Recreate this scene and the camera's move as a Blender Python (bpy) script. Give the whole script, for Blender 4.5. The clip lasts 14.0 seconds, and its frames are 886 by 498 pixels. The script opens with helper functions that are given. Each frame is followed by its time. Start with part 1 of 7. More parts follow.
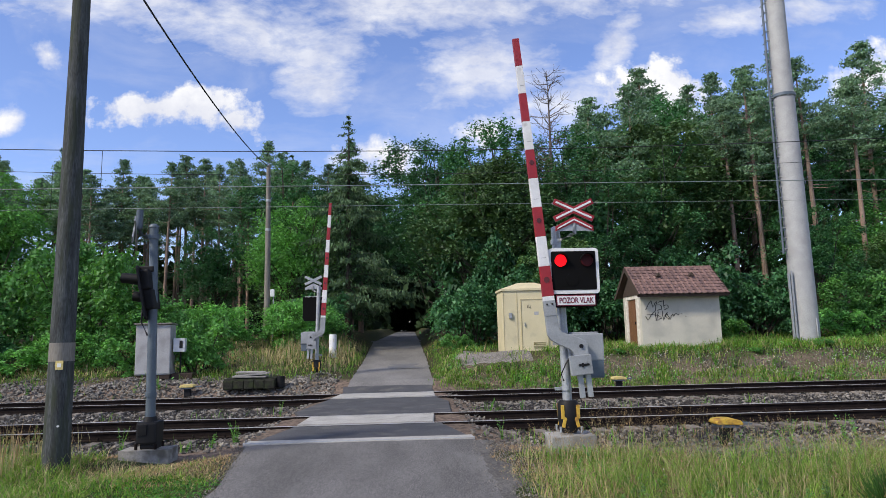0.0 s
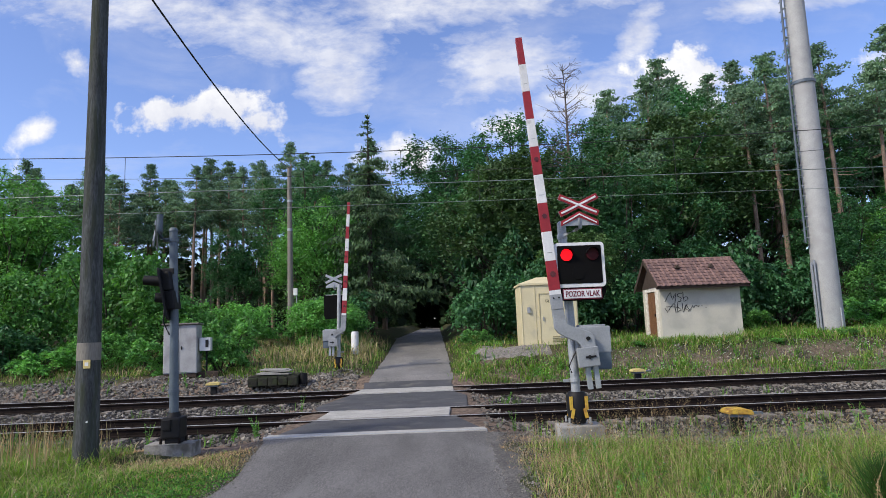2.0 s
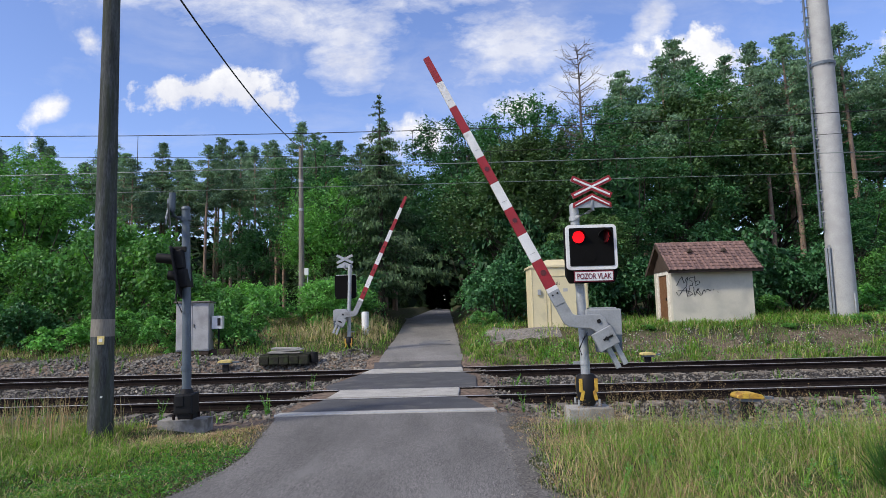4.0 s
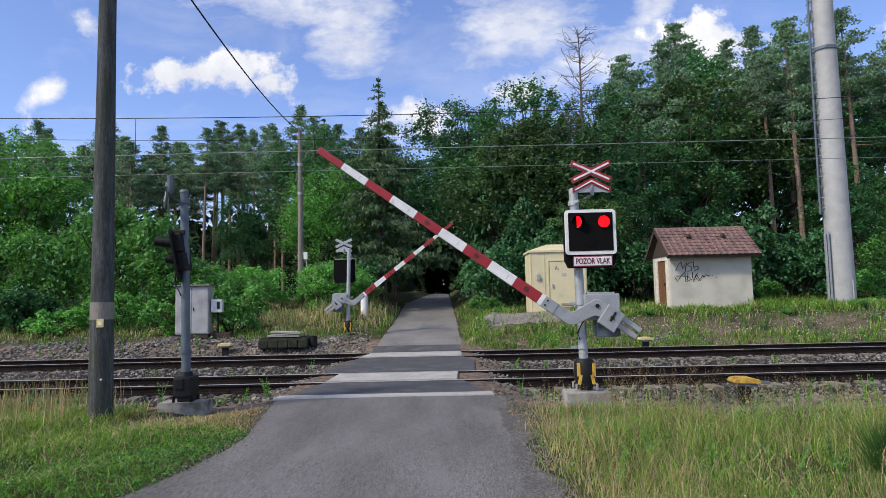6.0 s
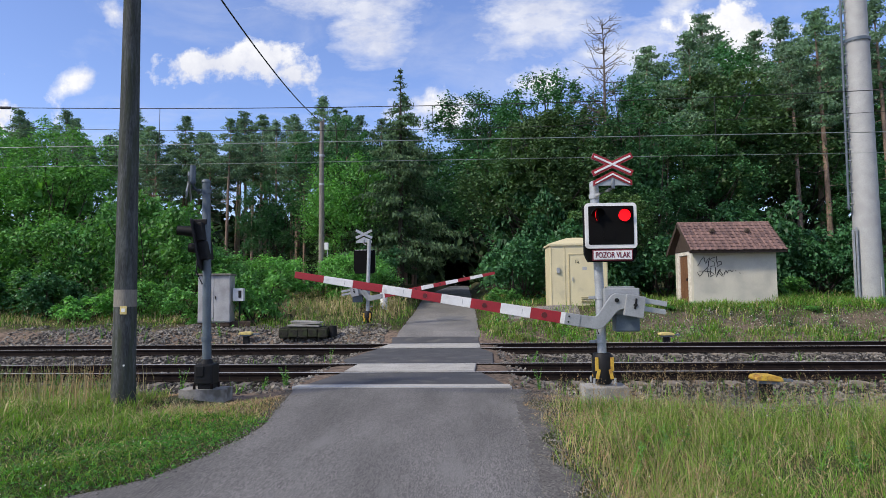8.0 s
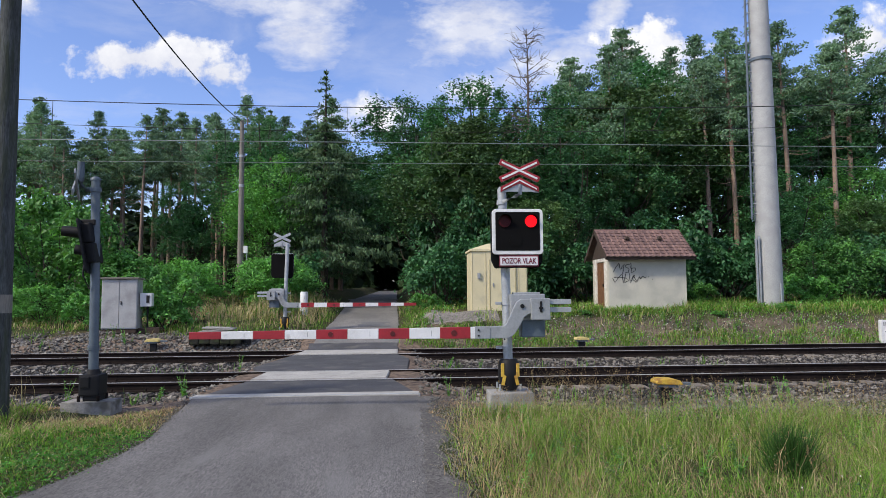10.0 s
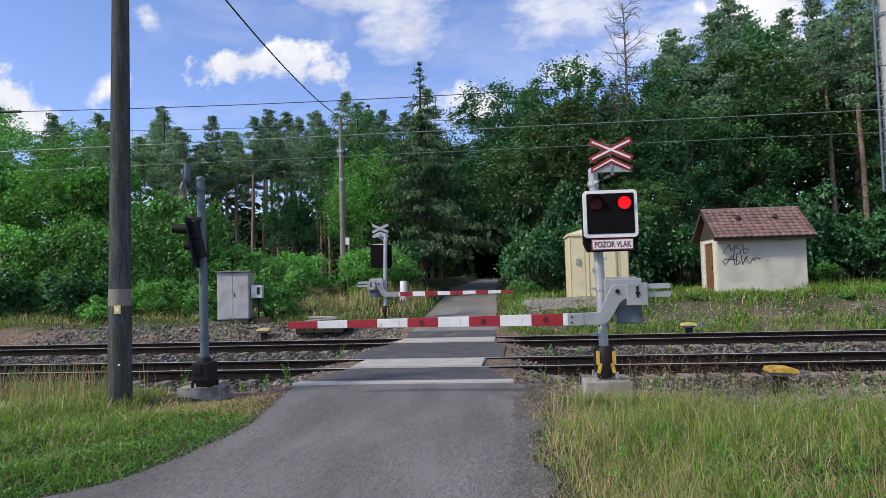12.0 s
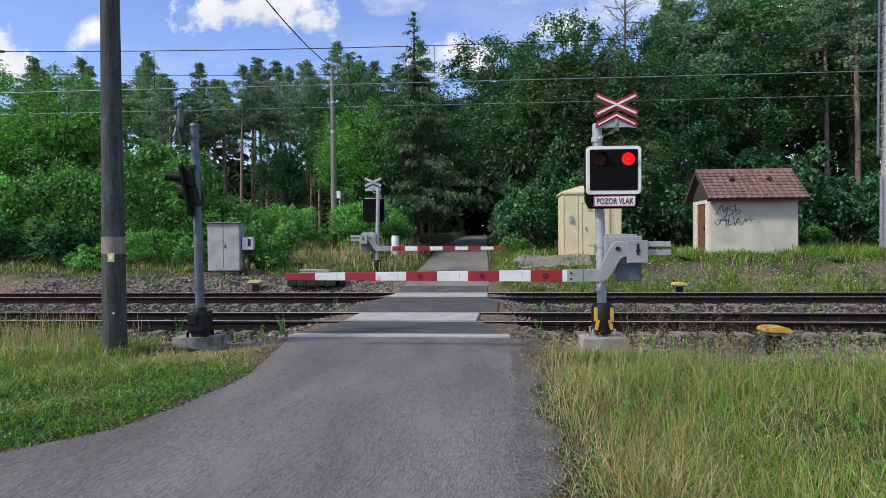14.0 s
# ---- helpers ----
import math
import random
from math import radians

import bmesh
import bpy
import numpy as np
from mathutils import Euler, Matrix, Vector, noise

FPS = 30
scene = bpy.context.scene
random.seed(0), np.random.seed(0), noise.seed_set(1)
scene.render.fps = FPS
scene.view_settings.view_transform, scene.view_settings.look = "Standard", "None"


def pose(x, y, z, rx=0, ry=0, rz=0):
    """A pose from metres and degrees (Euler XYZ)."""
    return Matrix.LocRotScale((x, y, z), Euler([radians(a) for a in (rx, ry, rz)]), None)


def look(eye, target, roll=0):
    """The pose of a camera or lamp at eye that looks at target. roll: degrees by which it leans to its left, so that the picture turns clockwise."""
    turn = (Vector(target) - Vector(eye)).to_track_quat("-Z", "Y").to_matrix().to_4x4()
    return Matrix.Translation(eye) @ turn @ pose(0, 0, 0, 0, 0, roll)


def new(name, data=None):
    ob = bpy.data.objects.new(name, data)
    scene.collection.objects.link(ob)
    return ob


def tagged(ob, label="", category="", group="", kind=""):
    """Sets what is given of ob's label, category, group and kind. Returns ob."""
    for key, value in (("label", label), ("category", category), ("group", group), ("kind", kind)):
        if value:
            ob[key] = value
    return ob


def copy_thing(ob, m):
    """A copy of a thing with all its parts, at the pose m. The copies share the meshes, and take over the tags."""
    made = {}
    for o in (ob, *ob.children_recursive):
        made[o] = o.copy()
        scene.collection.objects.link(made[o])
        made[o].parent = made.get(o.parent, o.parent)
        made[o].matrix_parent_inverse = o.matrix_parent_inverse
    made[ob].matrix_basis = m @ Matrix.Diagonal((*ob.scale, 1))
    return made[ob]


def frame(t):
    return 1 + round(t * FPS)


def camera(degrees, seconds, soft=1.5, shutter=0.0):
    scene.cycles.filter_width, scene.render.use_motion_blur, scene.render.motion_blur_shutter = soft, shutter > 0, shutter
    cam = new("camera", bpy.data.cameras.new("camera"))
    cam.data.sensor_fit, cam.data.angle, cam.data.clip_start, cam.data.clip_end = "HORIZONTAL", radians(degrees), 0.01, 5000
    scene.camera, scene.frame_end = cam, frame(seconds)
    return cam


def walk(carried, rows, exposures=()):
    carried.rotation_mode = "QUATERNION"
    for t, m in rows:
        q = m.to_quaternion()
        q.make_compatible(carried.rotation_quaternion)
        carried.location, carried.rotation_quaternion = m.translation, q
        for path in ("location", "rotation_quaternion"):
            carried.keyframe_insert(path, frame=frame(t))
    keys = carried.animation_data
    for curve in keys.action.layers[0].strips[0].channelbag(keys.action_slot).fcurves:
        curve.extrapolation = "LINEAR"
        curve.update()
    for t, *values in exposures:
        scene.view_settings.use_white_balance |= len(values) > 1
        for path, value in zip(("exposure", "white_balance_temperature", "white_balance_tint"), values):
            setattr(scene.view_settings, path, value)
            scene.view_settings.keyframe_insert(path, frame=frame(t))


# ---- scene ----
cam = camera(69.5, 14.0, soft=0.6)
PATH = [
    (0, (0.585, 0.741, 1.687), (0.685, 2.721, 1.954), -1.3),
    (0.5, (0.734, 0.595, 1.667), (0.821, 2.58, 1.895), -0.7),
    (1, (0.805, 0.533, 1.665), (0.827, 2.519, 1.902), -0.9),
    (1.5, (0.82, 0.496, 1.664), (0.841, 2.482, 1.899), -1.3),
    (2, (0.83, 0.493, 1.662), (0.853, 2.476, 1.919), -2.2),
    (2.5, (0.825, 0.497, 1.666), (0.85, 2.479, 1.934), -1.4),
    (3, (0.828, 0.502, 1.666), (0.847, 2.486, 1.918), -1.0),
    (3.5, (0.827, 0.509, 1.658), (0.828, 2.495, 1.894), -1.1),
    (4, (0.821, 0.517, 1.654), (0.809, 2.507, 1.855), -1.5),
    (6.5, (0.828, 0.522, 1.648), (0.815, 2.517, 1.795), -1.2),
    (7, (0.832, 0.52, 1.645), (0.797, 2.515, 1.783), -0.9),
    (9.5, (1.069, 0.65, 1.665), (0.977, 2.644, 1.791), -0.5),
    (10, (1.234, 0.702, 1.661), (1.372, 2.692, 1.803), -0.4),
    (10.5, (1.446, 0.707, 1.657), (1.442, 2.705, 1.751), 1.4),
    (11, (1.512, 0.729, 1.651), (1.379, 2.722, 1.761), -0.2),
    (11.5, (1.463, 0.783, 1.651), (1.301, 2.772, 1.788), -1.3),
    (12, (1.419, 0.819, 1.651), (1.241, 2.808, 1.76), -1.5),
    (12.5, (1.42, 0.828, 1.651), (1.273, 2.821, 1.741), -1.5),
    (13, (1.403, 0.824, 1.653), (1.253, 2.817, 1.74), -0.9),
    (13.5, (1.377, 0.844, 1.644), (1.304, 2.841, 1.717), -0.4),
    (14, (1.237, 0.909, 1.618), (1.094, 2.904, 1.59), -0.4),
]
walk(cam, [(t, look(eye, target, roll)) for t, eye, target, roll in PATH])

# ---- light ----
scene.view_settings.exposure = 0.12
world = bpy.data.worlds.new("sky")
scene.world = world
world.use_nodes = True
SUN_EL, SUN_AZ = radians(42), radians(-122)      # azimuth from +y towards +x


def sky():
    nt = world.node_tree
    nt.nodes.clear()
    N, L = nt.nodes.new, nt.links.new

    def m(op, a, b=None, c=None, clamp=False):
        n = N("ShaderNodeMath")
        n.operation, n.use_clamp = op, clamp
        for i, v in enumerate((a, b, c)):
            if v is None:
                continue
            if isinstance(v, (int, float)):
                n.inputs[i].default_value = v
            else:
                L(v, n.inputs[i])
        return n.outputs[0]

    def vec(a, b, c=0.0):
        n = N("ShaderNodeCombineXYZ")
        for i, v in enumerate((a, b, c)):
            if isinstance(v, (int, float)):
                n.inputs[i].default_value = v
            else:
                L(v, n.inputs[i])
        return n.outputs[0]

    def fbm(v, scale, detail=7.0, rough=0.55, dist=0.0):
        n = N("ShaderNodeTexNoise")
        L(v, n.inputs["Vector"])
        n.inputs["Scale"].default_value = scale
        n.inputs["Detail"].default_value = detail
        n.inputs["Roughness"].default_value = rough
        n.inputs["Distortion"].default_value = dist
        return n.outputs["Fac"]

    tc = N("ShaderNodeTexCoord")
    sep = N("ShaderNodeSeparateXYZ")
    L(tc.outputs["Generated"], sep.inputs[0])
    x, y, z = sep.outputs
    yy = m("MAXIMUM", y, 0.08)
    u, v = m("DIVIDE", x, yy), m("DIVIDE", z, yy)
    uv = vec(u, v)
    billow = fbm(uv, 13.0, 8.0, 0.6)
    # heaps of fair-weather cloud: centre, half size, softness
    def oval(u0, v0, ru, rv, tilt=0.0):
        du, dv = m("SUBTRACT", u, u0), m("SUBTRACT", v, v0)
        ct, st = math.cos(radians(tilt)), math.sin(radians(tilt))
        a = m("MULTIPLY", m("ADD", m("MULTIPLY", du, ct), m("MULTIPLY", dv, st)), 1 / ru)
        b = m("MULTIPLY", m("SUBTRACT", m("MULTIPLY", dv, ct), m("MULTIPLY", du, st)), 1 / rv)
        return m("SQRT", m("ADD", m("MULTIPLY", a, a), m("MULTIPLY", b, b))), b

    heap, lit = 0.0, 0.5
    for u0, v0, ru, rv, tilt, soft in ((-0.415, 0.372, 0.080, 0.032, 0, 2.0), (-0.330, 0.378, 0.070, 0.036, -4, 2.0), (-0.275, 0.347, 0.055, 0.036, -20, 1.8),
                                       (0.44, 0.392, 0.072, 0.062, 0, 2.0), (0.36, 0.385, 0.06, 0.045, 0, 1.6), (-0.575, 0.46, 0.042, 0.020, -45, 0.9),
                                       (-0.63, 0.350, 0.045, 0.020, 25, 0.8), (-0.035, 0.275, 0.075, 0.05, -20, 1.2), (-0.84, 0.34, 0.15, 0.05, -25, 1.8),
                                       (0.82, 0.42, 0.10, 0.055, 25, 1.6), (0.12, 0.325, 0.05, 0.03, 0, 1.2)):
        d, b = oval(u0, v0, ru, rv, tilt)
        near = m("SUBTRACT", m("ADD", m("MULTIPLY", billow, 4.2), -1.10), d)
        near = m("MULTIPLY", near, soft, clamp=True)
        lit = m("ADD", lit, m("MULTIPLY", m("MULTIPLY", near, b), 0.22))
        heap = m("MAXIMUM", near, heap)
    # a broken sheet of high cloud: smooth to one side, rippled to the other
    sheet = 0.0
    for u0, v0, ru, rv, tilt in ((-0.22, 0.50, 0.20, 0.075, -14), (-0.15, 0.42, 0.085, 0.085, -50), (-0.48, 0.545, 0.30, 0.055, -8), (0.12, 0.56, 0.45, 0.07, 4),
                                 (0.13, 0.43, 0.17, 0.085, 8), (0.24, 0.37, 0.16, 0.05, 18), (0.345, 0.47, 0.035, 0.10, -28), (0.62, 0.53, 0.22, 0.035, 8)):
        d, b = oval(u0, v0, ru, rv, tilt)
        sheet = m("MAXIMUM", sheet, m("SUBTRACT", 1.35, d, clamp=True))
    tall = vec(m("MULTIPLY", u, 1.0), m("MULTIPLY", v, 1.9))
    veil = m("ADD", m("MULTIPLY", fbm(tall, 7.0, 9.0, 0.62, 0.5), 0.65), m("MULTIPLY", fbm(tall, 26.0, 4.0, 0.6, 0.2), 0.35))
    front = m("MULTIPLY", m("SUBTRACT", m("ADD", veil, m("MULTIPLY", sheet, 0.36)), 0.655), 3.8, clamp=True)
    # high thin cloud over the whole dome
    zz = m("ADD", m("MAXIMUM", z, 0.0), 0.10)
    plane = vec(m("DIVIDE", x, zz), m("DIVIDE", y, zz))
    thin = fbm(plane, 3.4, 9.0, 0.60, 0.35)
    field = fbm(plane, 0.75, 2.0, 0.5)
    thin = m("MULTIPLY", m("SUBTRACT", m("ADD", thin, m("MULTIPLY", field, 0.9)), 0.89), 4.0, clamp=True)
    ahead = m("MULTIPLY", m("SUBTRACT", y, 0.55), 5.0, clamp=True)
    thin = m("MULTIPLY", thin, m("SUBTRACT", 0.85, m("MULTIPLY", ahead, 0.65)))
    cover = m("MAXIMUM", m("MAXIMUM", heap, m("MULTIPLY", m("MULTIPLY", front, ahead), 0.80)), thin)
    air = N("ShaderNodeTexSky")
    air.sky_type, air.sun_disc = "NISHITA", False
    air.sun_elevation, air.sun_rotation = SUN_EL, SUN_AZ
    air.air_density, air.dust_density, air.ozone_density = 1.0, 0.4, 5.6
    scaled = N("ShaderNodeVectorMath")
    scaled.operation = "MULTIPLY"
    L(air.outputs[0], scaled.inputs[0])
    scaled.inputs[1].default_value = (SKY * 1.10, SKY * 0.96, SKY * 1.07)
    puff = N("ShaderNodeMix")
    puff.data_type = "RGBA"
    L(m("ADD", m("MULTIPLY", m("SUBTRACT", billow, 0.5), 2.2), lit, clamp=True), puff.inputs["Factor"])
    puff.inputs["A"].default_value = (0.60, 0.63, 0.76, 1)
    puff.inputs["B"].default_value = (0.95, 0.95, 0.97, 1)
    mix = N("ShaderNodeMix")
    mix.data_type = "RGBA"
    L(cover, mix.inputs["Factor"])
    L(scaled.outputs[0], mix.inputs["A"])
    L(puff.outputs["Result"], mix.inputs["B"])
    back = N("ShaderNodeBackground")
    back.inputs["Strength"].default_value = 1.0
    L(mix.outputs["Result"], back.inputs[0])
    out = N("ShaderNodeOutputWorld")
    L(back.outputs[0], out.inputs[0])


SKY = 0.18
sky()
sun_data = bpy.data.lights.new("sun", "SUN")
sun_data.energy, sun_data.angle, sun_data.color = 3.4, radians(9.0), (1.0, 0.91, 0.76)
sun = new("sun", sun_data)
sun.matrix_world = look((0, 0, 0), (-math.sin(SUN_AZ) * math.cos(SUN_EL), -math.cos(SUN_AZ) * math.cos(SUN_EL), -math.sin(SUN_EL)))
sun.location = (-30, 0, 40)

# ---- materials ----


def mat(name, c1, c2=None, rough=0.7, metal=0.0, scale=3.0, fine=45.0, grain=0.25, bump=0.15, depth=0.01, emit=None, island=0.0,
        objrand=0.0, translucent=0.0, spec=0.5, dirt=None, dirt_scale=1.5, dirt_at=0.62, stretch=(1, 1, 1), cells=0.0, cellmix=1.0):
    """A surface with coarse and fine variation, a little relief and, if given, patches of dirt."""
    mt = bpy.data.materials.new(name)
    mt.use_nodes = True
    nt = mt.node_tree
    N, L = nt.nodes.new, nt.links.new
    bsdf = nt.nodes["Principled BSDF"]
    c2 = c2 or tuple(c * 0.75 for c in c1)
    tc = N("ShaderNodeTexCoord")
    mp = N("ShaderNodeMapping")
    mp.inputs["Scale"].default_value = stretch
    L(tc.outputs["Object"], mp.inputs["Vector"])

    def tex(s, detail=5.0):
        n = N("ShaderNodeTexNoise")
        n.inputs["Scale"].default_value, n.inputs["Detail"].default_value = s, detail
        L(mp.outputs[0], n.inputs["Vector"])
        return n.outputs["Fac"]

    def blend(fac, a, b, mode="MIX"):
        n = N("ShaderNodeMix")
        n.data_type, n.blend_type = "RGBA", mode
        for sock, v in ((n.inputs["Factor"], fac), (n.inputs["A"], a), (n.inputs["B"], b)):
            if isinstance(v, (int, float)):
                sock.default_value = v
            elif isinstance(v, tuple):
                sock.default_value = (*v, 1)
            else:
                L(v, sock)
        return n.outputs["Result"]

    def ramp(fac, lo, hi, a=0.0, b=1.0):
        n = N("ShaderNodeMapRange")
        L(fac, n.inputs[0])
        for i, v in enumerate((lo, hi, a, b)):
            n.inputs[i + 1].default_value = v
        return n.outputs[0]

    col = blend(ramp(tex(scale), 0.35, 0.65), c1, c2)
    fin = tex(fine, 3.0)
    col = blend(1.0, col, blend(ramp(fin, 0.25, 0.75), tuple([1 - grain] * 3), tuple([1 + grain] * 3)), "MULTIPLY")
    relief = fin
    if cells:
        vo = N("ShaderNodeTexVoronoi")
        vo.inputs["Scale"].default_value = cells
        L(mp.outputs[0], vo.inputs["Vector"])
        bw = N("ShaderNodeRGBToBW")
        L(vo.outputs["Color"], bw.inputs[0])
        col = blend(1.0, col, blend(bw.outputs[0], tuple([1 - 0.55 * cellmix] * 3), (1 + 0.5 * cellmix, 1 + 0.45 * cellmix, 1 + 0.4 * cellmix)), "MULTIPLY")
        relief = vo.outputs["Distance"]
    if dirt:
        col = blend(ramp(tex(dirt_scale, 8.0), dirt_at - 0.08, dirt_at + 0.08, 0.0, 0.85), col, dirt)
    for k, rnd in ((island, "Random Per Island"), (objrand, "Random")):
        if not k:
            continue
        rnd = N("ShaderNodeNewGeometry" if rnd != "Random" else "ShaderNodeObjectInfo").outputs[rnd]
        col = blend(1.0, col, blend(rnd, tuple([1 - k] * 3), (1 + k * 1.05, 1 + k, 1 + k * 0.7)), "MULTIPLY")
    L(col, bsdf.inputs["Base Color"])
    bsdf.inputs["Roughness"].default_value = rough
    bsdf.inputs["Metallic"].default_value = metal
    bsdf.inputs["Specular IOR Level"].default_value = spec
    if bump:
        bp = N("ShaderNodeBump")
        bp.inputs["Strength"].default_value, bp.inputs["Distance"].default_value = bump, depth
        L(relief, bp.inputs["Height"])
        L(bp.outputs[0], bsdf.inputs["Normal"])
    if emit:
        bsdf.inputs["Emission Color"].default_value, bsdf.inputs["Emission Strength"].default_value = (*emit[:3], 1), emit[3]
    if translucent:
        tr, ad = N("ShaderNodeBsdfTranslucent"), N("ShaderNodeMixShader")
        L(blend(1.0, col, (1.15, 1.25, 0.6), "MULTIPLY"), tr.inputs[0])
        ad.inputs[0].default_value = translucent
        L(bsdf.outputs[0], ad.inputs[1])
        L(tr.outputs[0], ad.inputs[2])
        L(ad.outputs[0], nt.nodes["Material Output"].inputs[0])
    return mt


